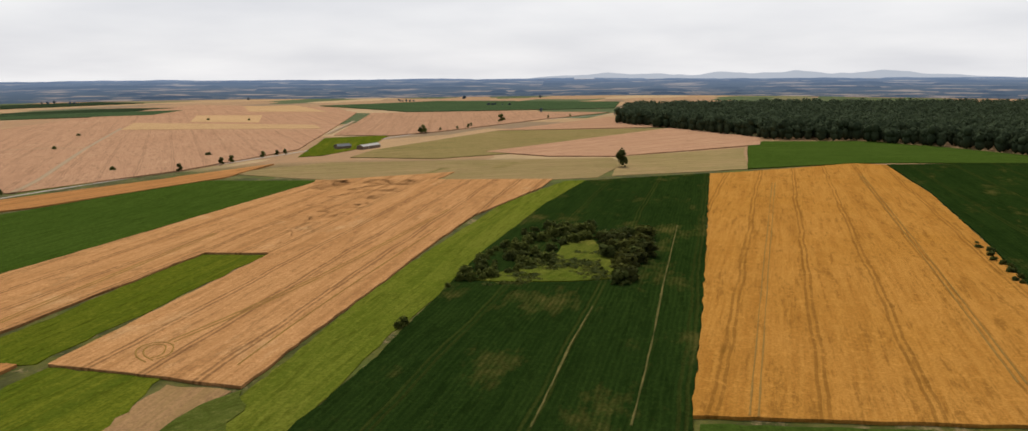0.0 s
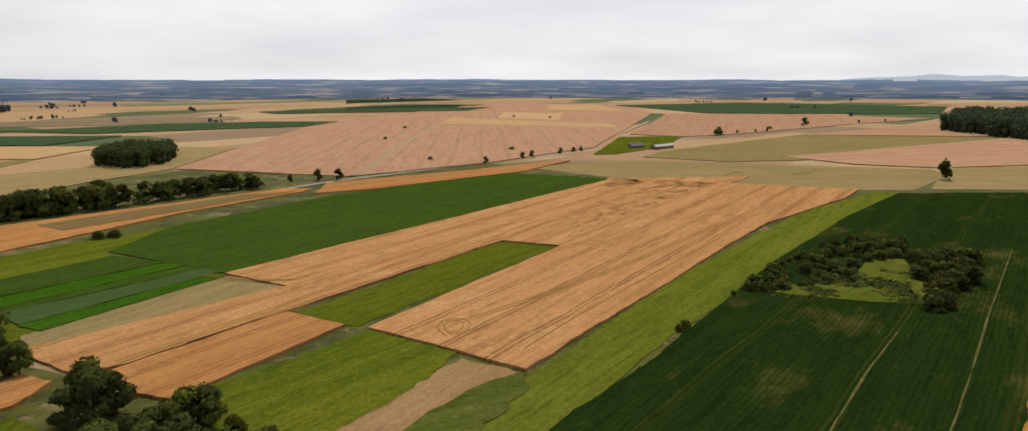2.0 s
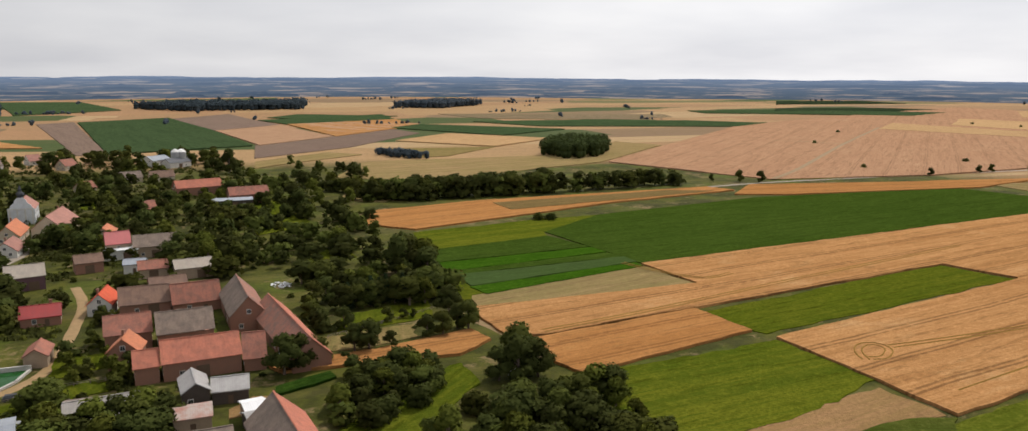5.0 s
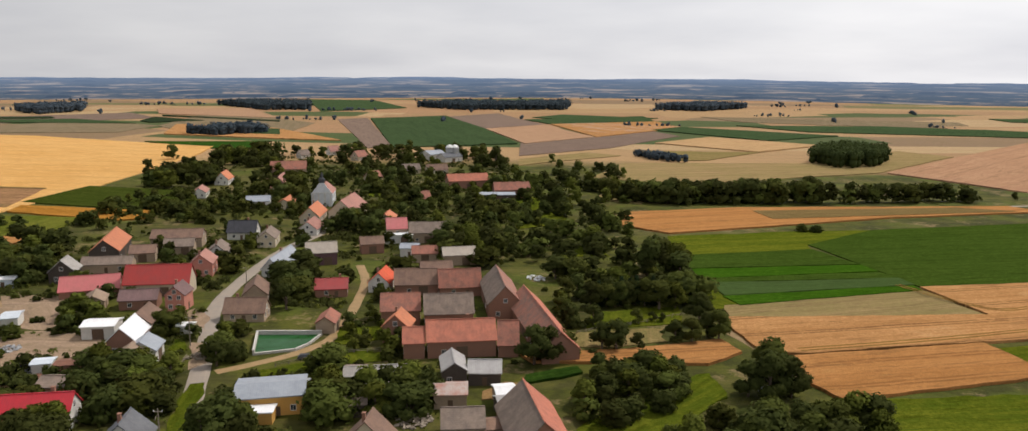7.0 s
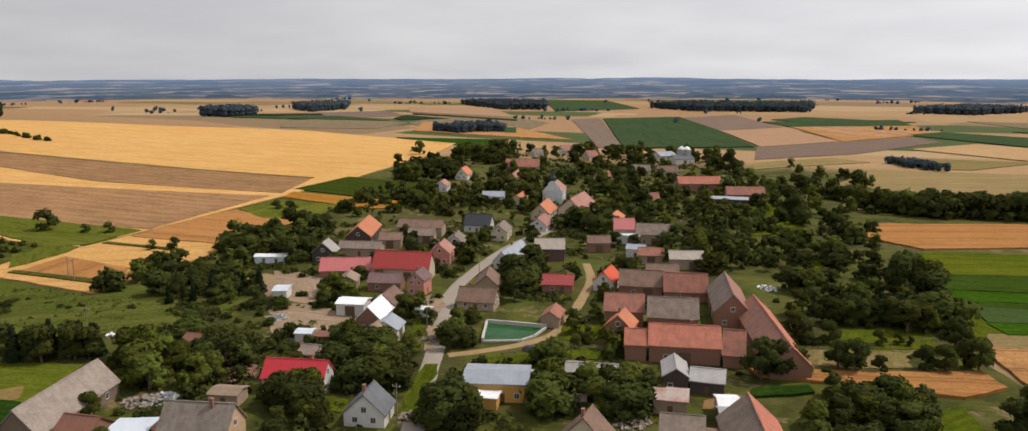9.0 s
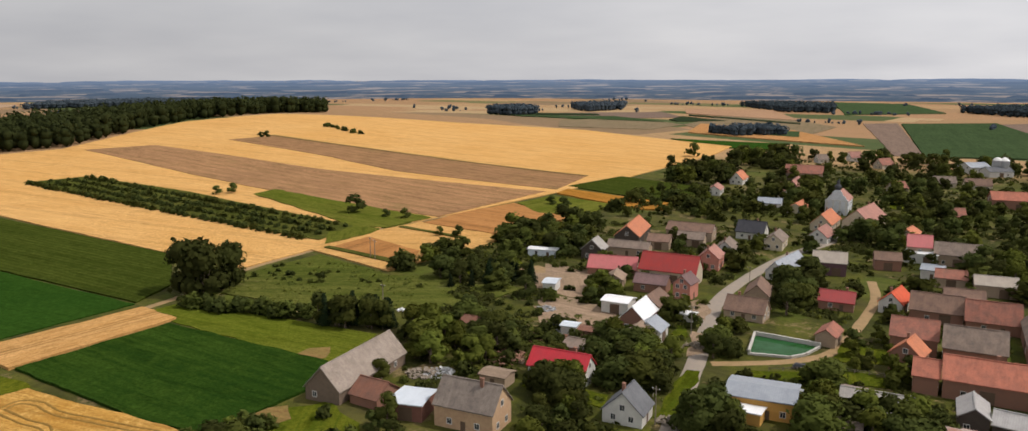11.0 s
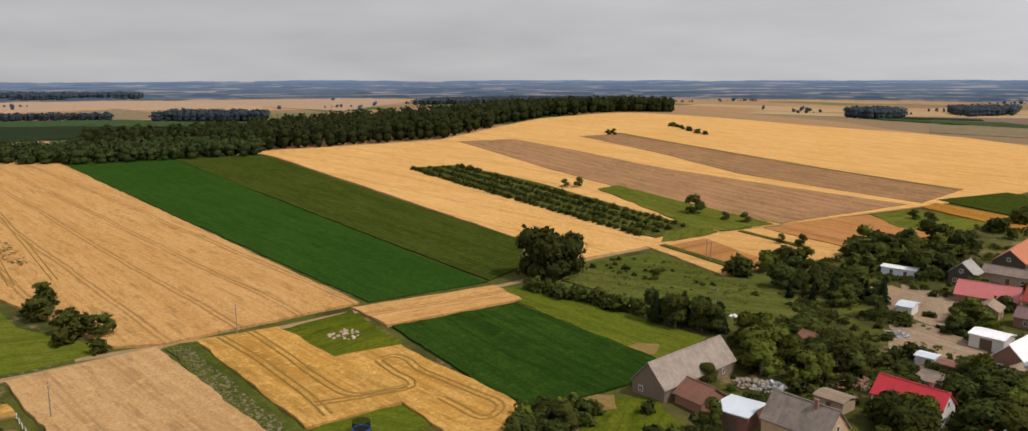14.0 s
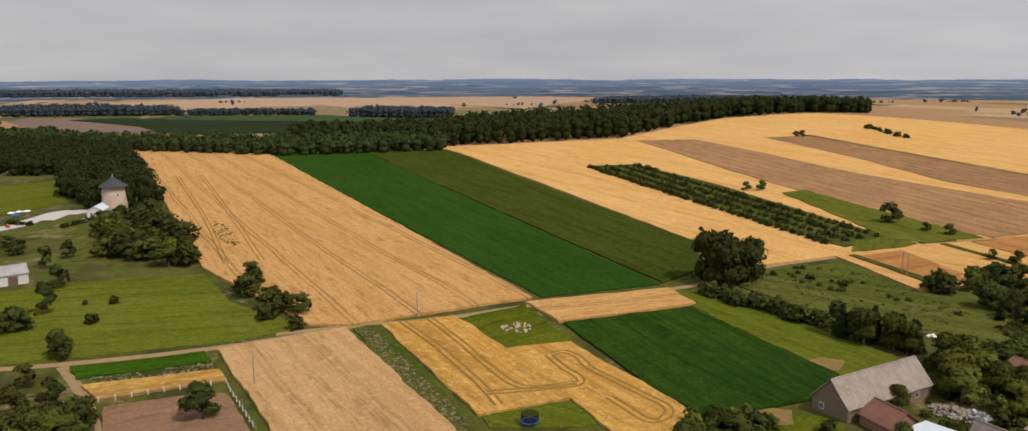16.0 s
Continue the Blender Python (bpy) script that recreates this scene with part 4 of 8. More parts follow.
crop_field("lawn", "grass", [(-187, 232), (-181, 255), (-169, 243), (-176, 222)], 75)
crop_field("lawn", "grass", [(-129, 92), (-137, 103), (-131, 113), (-117, 109), (-107, 98), (-121, 86)], 126)
crop_field("lawn", "grass", [(-69, 147), (-74, 177), (-71, 178), (-64, 148)], 98)
crop_field("grass_plot", "grass", [(576, 420), (758, 516), (818, 469), (684, 414), (592, 407)], 28)
crop_field("rough_meadow", "weed", [(-385, -82), (-412, -71), (-338, -58), (-337, -70)], 158)
crop_field("grass_verge", "weed", [(140, 121), (130, 124), (119, 123), (100, 119), (84, 111), (97, 97), (110, 107), (131, 113)], 162)
crop_field("grass_verge", "grass", [(60, 276), (69, 271), (73, 244), (63, 240), (59, 263)], -28)


# ---------------------------------------------------------------- shared builders
def part(name, bm, material, parent, label=""):
    me = bpy.data.meshes.new(name)
    bm.to_mesh(me)
    bm.free()
    me.materials.append(material)
    ob = new(name, me)
    ob.parent = parent
    if label:
        ob["label"] = label
    return ob


def share(name, mesh, parent, m):
    ob = new(name, mesh)
    ob.parent = parent
    ob.matrix_local = m
    return ob


def add_box(bm, x0, x1, y0, y1, z0, z1):
    v = [bm.verts.new(p) for p in itertools.product((x0, x1), (y0, y1), (z0, z1))]
    for f in ((0, 1, 3, 2), (4, 6, 7, 5), (0, 4, 5, 1), (2, 3, 7, 6), (0, 2, 6, 4), (1, 5, 7, 3)):
        bm.faces.new([v[i] for i in f])


def box_mesh(name, boxes, material):
    bm = bmesh.new()
    for b in boxes:
        add_box(bm, *b)
    bmesh.ops.recalc_face_normals(bm, faces=bm.faces[:])
    me = bpy.data.meshes.new(name)
    bm.to_mesh(me)
    bm.free()
    me.materials.append(material)
    return me


# a window stands in the wall plane, its outside towards -y
def lattice(name, xs, zs, holes, y0, y1, material):
    """A flat frame in one piece with openings."""
    bm = bmesh.new()
    grid = [[bm.verts.new((x, y0, z)) for z in zs] for x in xs]
    for i in range(len(xs) - 1):
        for j in range(len(zs) - 1):
            if (i, j) not in holes:
                bm.faces.new((grid[i][j], grid[i + 1][j], grid[i + 1][j + 1], grid[i][j + 1]))
    out = bmesh.ops.extrude_face_region(bm, geom=bm.faces[:])
    bmesh.ops.translate(bm, vec=(0, y1 - y0, 0), verts=[v for v in out["geom"] if isinstance(v, bmesh.types.BMVert)])
    bmesh.ops.recalc_face_normals(bm, faces=bm.faces[:])
    me = bpy.data.meshes.new(name)
    bm.to_mesh(me)
    bm.free()
    me.materials.append(material)
    return me


WIN_FRAME = lattice("window", (-0.62, -0.5, -0.03, 0.03, 0.5, 0.62), (0, 0.12, 1.28, 1.4), ((1, 1), (3, 1)), -0.06, 0.03, FRAME)
WIN_PANE = box_mesh("pane", [(-0.5, 0.5, -0.02, 0.02, 0.12, 1.28)], GLASS)
DOOR_MESH = box_mesh("door", [(-0.55, 0.55, -0.05, 0.03, 0, 2.05)], DOOR)
GATE_MESH = box_mesh("barn_door", [(-1.5, 1.5, -0.06, 0.03, 0, 3.0)], DOOR)
FOOTPRINTS = []


def house(kind, x, y, deg, length, width, eave, ridge, roof, wall, label, chimneys=0):
    """A gabled building: ridge along its x axis. Walls, roof slabs, gutter boards, windows, doors, chimney."""
    rng = random.Random(int(abs(x * 31 + y * 17)))
    home = new(kind)
    home.location, home.rotation_euler = (x, y, ground_height(x, y)), (0, 0, radians(deg))
    tagged(home, label, kind if kind != "barn" else "barn")
    FOOTPRINTS.append((x, y, radians(deg), length / 2, width / 2))
    l, w = length / 2 - 0.35, width / 2 - 0.4
    slopes = {-1: roof.split("/")[0], 1: roof.split("/")[-1]}
    rise = (ridge - eave) / (width / 2)
    top = ridge - 0.32
    we = top - rise * w
    bm = bmesh.new()
    ring = [(-w, -0.5), (w, -0.5), (w, we), (0, top), (-w, we)]
    a = [bm.verts.new((-l, p, z)) for p, z in ring]
    b = [bm.verts.new((l, p, z)) for p, z in ring]
    bm.faces.new(a)
    bm.faces.new(b[::-1])
    for i in range(5):
        j = (i + 1) % 5
        bm.faces.new((a[i], b[i], b[j], a[j]))
    bmesh.ops.recalc_face_normals(bm, faces=bm.faces[:])
    part("wall", bm, WALLS[wall], home)
    for side in (-1, 1):
        bm = bmesh.new()
        lo, hi, sag = length / 2, 0.24, rng.uniform(0.02, 0.10) if kind != "house" else 0.02
        n = 6
        grid = []
        for i in range(n + 1):
            px = -lo + 2 * lo * i / n
            dip = sag * math.sin(math.pi * i / n)
            grid.append([bm.verts.new(c) for c in ((px, 0, ridge - dip), (px, side * width / 2, eave - dip * 0.6),
                                                   (px, side * width / 2, eave - hi - dip * 0.6), (px, 0, ridge - hi - dip))])
        for p, q in zip(grid, grid[1:]):
            for i in range(4):
                j = (i + 1) % 4
                bm.faces.new((p[i], q[i], q[j], p[j]))
        bm.faces.new(grid[0])
        bm.faces.new(grid[-1][::-1])
        bmesh.ops.recalc_face_normals(bm, faces=bm.faces[:])
        part("roof", bm, ROOFS[slopes[side]], home)
    if ridge - eave > 1.2:
        bm = bmesh.new()
        add_box(bm, -length / 2 + 0.02, length / 2 - 0.02, -0.16, 0.16, ridge - 0.05, ridge + 0.07)
        part("ridge_cap", bm, ROOFS[slopes[1]], home)
    for _ in range(chimneys):
        cx = rng.uniform(-0.3, 0.3) * length
        bm = bmesh.new()
        add_box(bm, cx - 0.35, cx + 0.35, 0.3, 0.9, ridge - 1.4, ridge + 0.9)
        add_box(bm, cx - 0.42, cx + 0.42, 0.23, 0.97, ridge + 0.9, ridge + 1.05)
        part("chimney", bm, BRICK, home)
    # openings
    storeys = [0.9] if eave < 5 else [0.9, 3.7]
    turn = {-1: Matrix.Identity(4), 1: Matrix.Rotation(math.pi, 4, "Z")}
    gap = 3.2 if kind == "house" else 4.6
    for side in (-1, 1):
        n = int((2 * l - 1.2) / gap)
        for z in storeys:
            if z + 1.6 > we:
                continue
            for i in range(n):
                px = (i + 0.5 - n / 2) * gap
                if z < 2 and i == n // 2:
                    share("door" if kind == "house" else "barn_door", DOOR_MESH if kind == "house" or we < 3.4 else GATE_MESH, home,
                          Matrix.Translation((px, side * (w + 0.01), 0)) @ turn[side])
                    continue
                if kind != "house" and rng.random() < 0.45:
                    continue
                win = share("window", WIN_FRAME, home, Matrix.Translation((px, side * (w + 0.01), z)) @ turn[side])
                share("pane", WIN_PANE, win, Matrix.Identity(4))
    for end in (-1, 1):
        spots = [(p, 0.9) for p in (-w * 0.45, w * 0.45)]
        if eave >= 5:
            spots += [(p, 3.7) for p in (-w * 0.45, w * 0.45)]
        if top - we > 2.4:
            spots.append((0, we + 0.25))
        for p, z in spots:
            if kind == "shed" or (kind == "barn" and rng.random() < 0.5) or z + 1.5 > top:
                continue
            win = share("window", WIN_FRAME, home, Matrix.Translation((end * (l + 0.01), p, z)) @ Matrix.Rotation(end * math.pi / 2, 4, "Z"))
            share("pane", WIN_PANE, win, Matrix.Identity(4))
    return home


house("barn", -113.7, 254.3, 7, 20.8, 9.8, 4.1, 9.6, "red", "cream", "long farm barn with bright red metal roof and cream gable", 0)
house("shed", -29.7, 174.7, 9, 15.9, 10.0, 3.5, 6.0, "grey", "dark", "long dark shed with flat grey roof", 0)
house("barn", -134.9, 251.8, 19, 17.9, 10.6, 2.6, 6.4, "pinkred", "brick", "low brick barn with a faded red metal roof", 0)
house("house", -152.1, 268.1, 103, 9.0, 9.0, 4.0, 8.0, "grey", "dark", "old farm building with a weathered grey roof", 0)
house("barn", -154.5, 305.1, 106, 27.5, 11.0, 4.5, 9.0, "orange", "dark", "barn with steep orange tiled roof", 0)
house("barn", -136.3, 324.9, 9, 20.5, 10.0, 4.0, 7.0, "brown", "tan", "long barn with brown weathered roof", 0)
house("shed", -130.4, 311.4, 14, 11.6, 9.0, 3.5, 6.0, "greybrown", "tan", "outbuilding with grey-brown roof", 0)
house("shed", -139.1, 299.1, 15, 9.6, 9.0, 3.5, 6.0, "brown", "tan", "outbuilding with brown roof", 0)
house("shed", -144.1, 281.9, 11, 17.4, 8.0, 3.2, 5.5, "greybrown", "tan", "long low shed with a grey roof", 0)
house("house", -111.7, 302.4, 102, 12.5, 8.0, 3.7, 6.8, "greybrown", "white", "white house with a grey gable roof", 1)
house("house", -109.4, 280.3, 101, 11.8, 8.5, 4.5, 8.0, "pink", "salmon", "small house with salmon tiled roof", 1)
house("house", -115.0, 341.5, 4, 12.6, 9.5, 3.2, 7.8, "slate", "white", "house with dark slate roof and white base", 1)
house("house", -100.7, 329.4, 98, 14.5, 8.0, 3.7, 6.8, "greybrown", "cream", "small cream house with brown roof", 1)
house("house", -100.7, 237.3, 92, 8.2, 6.5, 5.2, 8.0, "violet", "salmon", "two-storey salmon-pink house with brown roof", 1)
house("shed", -113.1, 238.5, 11, 11.5, 7.8, 3.1, 5.7, "violet", "brick", "low shed with violet-grey roof", 0)
house("shed", -126.2, 236.8, 109, 9.3, 7.0, 3.0, 5.0, "tan", "tan", "small hut with a tan gable", 0)
house("barn", -99.3, 201.3, 98, 13.0, 7.7, 3.9, 7.6, "white", "brick", "brick barn with gleaming white metal roof", 0)
house("barn", -100.7, 213.3, 96, 11.4, 7.9, 4.5, 7.5, "brown", "tan", "farmhouse with brown tiled roof", 0)
house("shed", -111.2, 211.3, 8, 9.1, 8.0, 3.8, 4.6, "white", "white", "white shed with flat metal roof", 0)
house("shed", -92.2, 187.0, 100, 6.3, 8.0, 3.5, 6.0, "tan", "tan", "outbuilding with pale brown roof", 0)
house("shed", -91.5, 193.2, 98, 8.2, 8.0, 3.5, 6.0, "bluegrey", "white", "outbuilding with grey metal roof", 0)
house("shed", -89.8, 214.3, 1, 5.0, 4.0, 2.6, 3.0, "white", "white", "little white kiosk beside the road", 0)
house("house", -77.1, 227.9, 3, 12.3, 8.2, 2.6, 6.4, "brown", "tan", "long low house with a brown tiled roof", 1)
house("shed", -80.0, 246.5, 103, 13.3, 8.0, 3.5, 7.0, "brown", "tan", "outbuilding with steep brown roof", 0)
house("house", -83.5, 286.9, 87, 23.6, 7.3, 2.8, 6.8, "bluegrey", "white", "white house with blue-grey metal roof", 1)
house("barn", -71.5, 298.6, 14, 12.0, 11.0, 4.8, 8.0, "beige", "plum", "barn with beige roof and plum-coloured wall", 0)
house("shed", -55.6, 317.3, 17, 9.7, 8.0, 4.0, 6.5, "brown", "brick", "brick outbuilding with brown roof", 0)
house("barn", -48.7, 340.4, 12, 9.2, 11.0, 6.0, 10.0, "pinkred", "tan", "tall barn with faded pink metal roof", 0)
house("shed", -46.8, 336.5, 1, 12.3, 8.0, 4.0, 4.6, "white", "white", "lean-to with bright white roof", 0)
house("barn", -35.2, 339.6, 7, 16.3, 11.0, 4.5, 8.5, "greybrown", "tan", "long barn with grey roof", 0)
house("house", -58.0, 254.9, 9, 10.8, 9.5, 2.8, 5.4, "darkred", "brick", "brick house with dark red metal roof", 1)
house("house", -42.6, 262.0, 85, 11.5, 7.6, 3.4, 6.8, "vermilion", "white", "white house with new vermilion tiled roof", 1)
house("barn", -30.8, 258.5, 6, 14.6, 10.0, 3.6, 8.0, "brown", "brick", "long brick barn with brown tiled roof", 0)
house("barn", -16.5, 257.5, 9, 14.3, 10.2, 3.1, 8.3, "rust", "brick", "long brick barn with rust-red tiled roof", 0)
house("barn", -31.7, 226.9, 7, 11.8, 11.1, 4.5, 8.5, "rust", "brick", "long brick barn with rust-red tiled roof", 0)
house("barn", -17.6, 225.0, 7, 14.5, 11.0, 4.3, 9.0, "greybrown", "brick", "long brick barn with weathered grey roof", 0)
house("house", -30.1, 210.3, 84, 8.0, 8.0, 4.5, 8.0, "orange", "brick", "small brick house with orange gable roof", 1)
house("barn", -12.6, 201.4, 7, 18.2, 11.5, 4.5, 8.7, "terracotta", "brick", "very long brick barn with terracotta tiled roof", 1)
house("barn", -24.6, 199.2, 7, 6.0, 9.4, 4.2, 7.2, "terracotta", "brick", "lower end of a brick barn with terracotta tiles", 0)
house("barn", -0.2, 201.5, 181, 5.8, 10.9, 3.3, 8.4, "rust", "brick", "brick barn wing with rust-red tiles", 0)
house("barn", -2.7, 242.5, -83, 27.8, 10.8, 4.5, 10.1, "greybrown/rustgrey", "brick", "tall old barn with steep grey-brown roof", 0)
house("barn", 8.8, 214.5, -79, 46.0, 10.5, 3.4, 8.4, "rustgrey/terracotta", "brick", "tall old barn with patched red and grey roof", 0)
house("shed", -25.6, 273.5, 11, 11.5, 9.0, 4.5, 7.0, "brown", "tan", "outbuilding with brown roof", 0)
house("shed", -32.7, 303.3, 8, 10.3, 8.0, 3.5, 6.0, "rust", "tan", "low shed with rust-red roof", 0)
house("shed", -19.4, 299.5, 12, 13.1, 9.0, 4.0, 6.5, "beige", "tan", "outbuilding with beige corrugated roof", 0)
house("barn", -13.2, 181.8, -82, 10.5, 6.3, 3.8, 5.9, "ltgrey", "dark", "dark timber barn with pale corrugated roof", 0)
house("shed", -5.6, 181.0, 0, 8.2, 8.0, 3.2, 5.2, "ltgrey", "dark", "timber shed with pale corrugated roof", 0)
house("shed", -30.2, 179.7, 2, 16.9, 7.0, 3.0, 4.0, "greybrown", "dark", "long low shed with grey felt roof", 0)
house("shed", -12.8, 167.7, 3, 7.8, 8.0, 3.4, 4.5, "redstripe", "tan", "shed with pale roof and a red sheet", 0)
house("house", -51.6, 165.6, 12, 15.0, 12.4, 4.4, 5.4, "bluegrey", "ochre", "ochre-yellow building with low blue-grey roof", 0)
house("shed", -51.5, 157.7, 4, 5.9, 5.0, 2.9, 3.2, "white", "ochre", "small annex with pale flat roof", 0)
house("house", -72.9, 143.8, 99, 8.2, 9.4, 2.8, 7.2, "slatelt", "white", "house with slate-grey gable roof", 1)
house("shed", -100.3, 171.0, 3, 8.4, 8.0, 3.2, 4.5, "greybrown", "brick", "low shed with grey roof", 0)
house("house", -26.2, 142.2, 85, 6.8, 11.0, 3.0, 8.5, "brown", "cream", "house with brown gable roof", 1)
house("shed", -9.1, 150.6, 5, 8.9, 9.0, 3.8, 6.5, "greybrown", "tan", "outbuilding with grey tiled roof", 0)
house("barn", 4.8, 146.3, -80, 21.4, 12.0, 4.5, 10.0, "greybrown/terracotta", "brick", "large barn with grey-brown and orange tiled slopes", 0)
house("shed", -0.9, 167.8, 12, 5.0, 7.0, 3.2, 4.0, "white", "tan", "lean-to with white metal roof", 0)
house("house", -179.3, 501.3, 97, 16.8, 9.0, 3.2, 7.8, "orange", "white", "white house with orange tiled roof", 1)
house("house", -174.6, 449.9, 103, 16.0, 8.0, 3.2, 5.8, "pink", "white", "white house with pink roof", 0)
house("barn", -150.7, 545.2, 12, 24.1, 12.0, 5.0, 10.0, "rust", "tan", "long barn with rust-red roof", 0)
house("house", -140.9, 491.7, 98, 25.8, 9.0, 3.2, 7.8, "pink", "tan", "house with pinkish gable roof", 0)
house("house", -81.3, 398.9, 87, 28.6, 13.0, 4.2, 9.8, "pink", "cream", "large house with pink tiled roof", 1)
house("house", -117.4, 419.0, 92, 15.9, 9.0, 3.2, 5.8, "orange", "cream", "house with orange tiled roof", 0)
house("house", -95.5, 385.9, 93, 21.9, 10.0, 3.2, 7.8, "orange", "cream", "house with bright orange tiled roof", 1)
house("house", -89.1, 354.8, 90, 14.9, 9.0, 2.8, 6.3, "pink", "white", "white house with pinkish roof", 1)
house("house", -58.4, 377.8, 89, 13.0, 8.0, 3.2, 5.8, "orange", "cream", "small house with orange roof", 0)
house("barn", -26.9, 502.9, 17, 26.4, 12.0, 5.0, 9.0, "terracotta", "brick", "long brick barn with terracotta roof", 0)
house("barn", 0.9, 465.5, 10, 21.4, 12.0, 5.0, 9.0, "rust", "brick", "long barn with rust-red roof", 0)
house("shed", -8.3, 451.6, 2, 23.1, 9.0, 4.0, 5.0, "bluegrey", "dark", "shed with pale blue metal roof", 0)
house("house", -47.9, 441.1, 23, 7.2, 9.0, 2.8, 6.8, "rust", "tan", "house with brown-red roof", 0)
house("shed", -132.9, 420.3, 12, 12.6, 9.0, 3.5, 6.0, "bluegrey", "white", "long shed with grey roof", 0)
house("barn", -63.6, 661.9, 45, 16.8, 14.0, 5.0, 8.0, "bluegrey", "white", "farm shed with grey metal roof", 0)
house("barn", -48.7, 651.0, 39, 18.2, 12.0, 4.0, 7.0, "slatelt", "white", "farm shed with dark grey roof", 0)
house("house", -70.9, 571.2, 21, 13.4, 9.0, 2.8, 6.8, "greybrown", "cream", "house with grey roof", 0)
house("house", -52.3, 572.1, 19, 15.4, 9.0, 2.8, 6.8, "brown", "cream", "house with brown roof", 0)
house("house", -121.6, 648.1, 61, 13.1, 9.0, 3.2, 7.8, "rust", "cream", "house with red roof", 0)
house("house", -150.6, 684.2, 41, 10.0, 9.0, 3.2, 7.8, "pink", "white", "white house with pink roof", 0)
house("barn", -134.5, 125.5, 102, 28.5, 9.8, 3.0, 8.2, "palegrey", "greyplank", "big old barn with pale weathered roof and timber gable", 0)
house("shed", -122.8, 119.4, 4, 8.5, 8.7, 2.3, 5.2, "rustbrown", "brick", "small brick outbuilding with rust-brown roof", 0)
house("shed", -111.6, 119.6, 20, 8.0, 9.5, 3.9, 4.3, "skywhite", "rustbrick", "brick lean-to with pale blue flat roof", 0)
house("house", -98.0, 123.0, 190, 14.2, 9.4, 4.7, 9.5, "greytile", "sand", "two-storey sandstone-coloured house with grey tiled roof", 1)
house("house", -96.0, 154.4, 9, 15.0, 8.0, 3.6, 7.2, "crimson", "white", "house with crimson metal roof and white gable", 1)
house("shed", -106.8, 143.3, 9, 7.3, 6.0, 2.8, 3.4, "tan", "tan", "low shed with tan flat roof", 0)
house("shed", -134.6, 171.4, 3, 9.1, 7.0, 2.6, 4.0, "rustbrown", "brick", "collapsing shed with rusty roof", 0)
house("shed", -140.9, 219.6, 19, 5.0, 8.0, 3.1, 3.6, "skywhite", "white", "small white workshop with pale flat roof", 0)
house("shed", -170.0, 259.0, 18, 12.2, 6.0, 3.0, 3.4, "white", "skywhite", "long white trailer-like shed", 0)
house("house", -449.9, -77.9, 172, 20.9, 8.0, 3.4, 5.5, "skywhite", "white", "white annex with pale roof below the mill", 0)
house("shed", -112.1, 184.7, 14, 5.0, 5.0, 2.7, 3.0, "skywhite", "white", "white box trailer standing in a yard", 0)
house("shed", -106.2, 184.3, 10, 5.2, 5.0, 2.6, 3.0, "rustbrown", "brick", "rusty brown wagon standing in a yard", 0)
house("shed", -51.2, 218.6, 92, 9.4, 6.0, 3.0, 5.0, "rust", "tan", "small garden shed with rust-red roof", 0)
house("shed", 0.3, 162.8, 16, 6.6, 6.0, 3.0, 4.0, "ltgrey", "dark", "lean-to shed with pale sheet roof", 0)
house("shed", -3.2, 150.7, 13, 5.0, 6.0, 3.0, 4.0, "brown", "tan", "small shed with brown roof", 0)
house("shed", -32.6, 162.0, 9, 5.0, 6.0, 3.0, 4.0, "greybrown", "dark", "small shed with grey felt roof", 0)
house("house", -144.9, 470.0, 85, 14.6, 9.0, 2.8, 6.8, "pink", "cream", "house with pinkish tiled roof", 0)
house("house", -168.1, 652.9, 42, 8.8, 9.0, 2.8, 6.8, "greybrown", "white", "white house with grey roof", 0)
house("house", -89.9, 525.5, 49, 9.9, 9.0, 2.8, 6.8, "rust", "cream", "house with rust-red roof", 0)
house("shed", -39.5, 312.0, 1, 7.8, 7.0, 3.5, 5.0, "bluegrey", "white", "small shed with pale blue roof", 0)
house("shed", 654.9, 426.4, -25, 14.9, 8.0, 3.0, 5.0, "slatelt", "greyplank", "low dark grey farm shed in a grass plot", 0)
house("shed", 667.7, 405.5, -5, 28.7, 8.0, 3.0, 4.5, "grey", "greyplank", "long low grey farm shed in a grass plot", 0)
house("shed", -308.8, -83.5, 113, 10.1, 8.0, 3.8, 6.5, "ltgrey", "white", "white cottage with grey roof", 0)



def inside(p, poly):
    x, y = p
    hit = False
    for (x0, y0), (x1, y1) in zip(poly, poly[1:] + poly[:1]):
        if (y0 > y) != (y1 > y) and x < (x1 - x0) * (y - y0) / (y1 - y0) + x0:
            hit = not hit
    return hit


def built(x, y, room=1.5):
    for hx, hy, a, l, w in FOOTPRINTS:
        dx, dy = x - hx, y - hy
        u, v = dx * math.cos(a) + dy * math.sin(a), -dx * math.sin(a) + dy * math.cos(a)
        if abs(u) < l + room and abs(v) < w + room:
            return True
    return any(math.hypot(x - rx, y - ry) < rw / 2 + room for rx, ry, rw in ROAD_POINTS)


# ---------------------------------------------------------------- roads and tracks
ROAD_POINTS = []


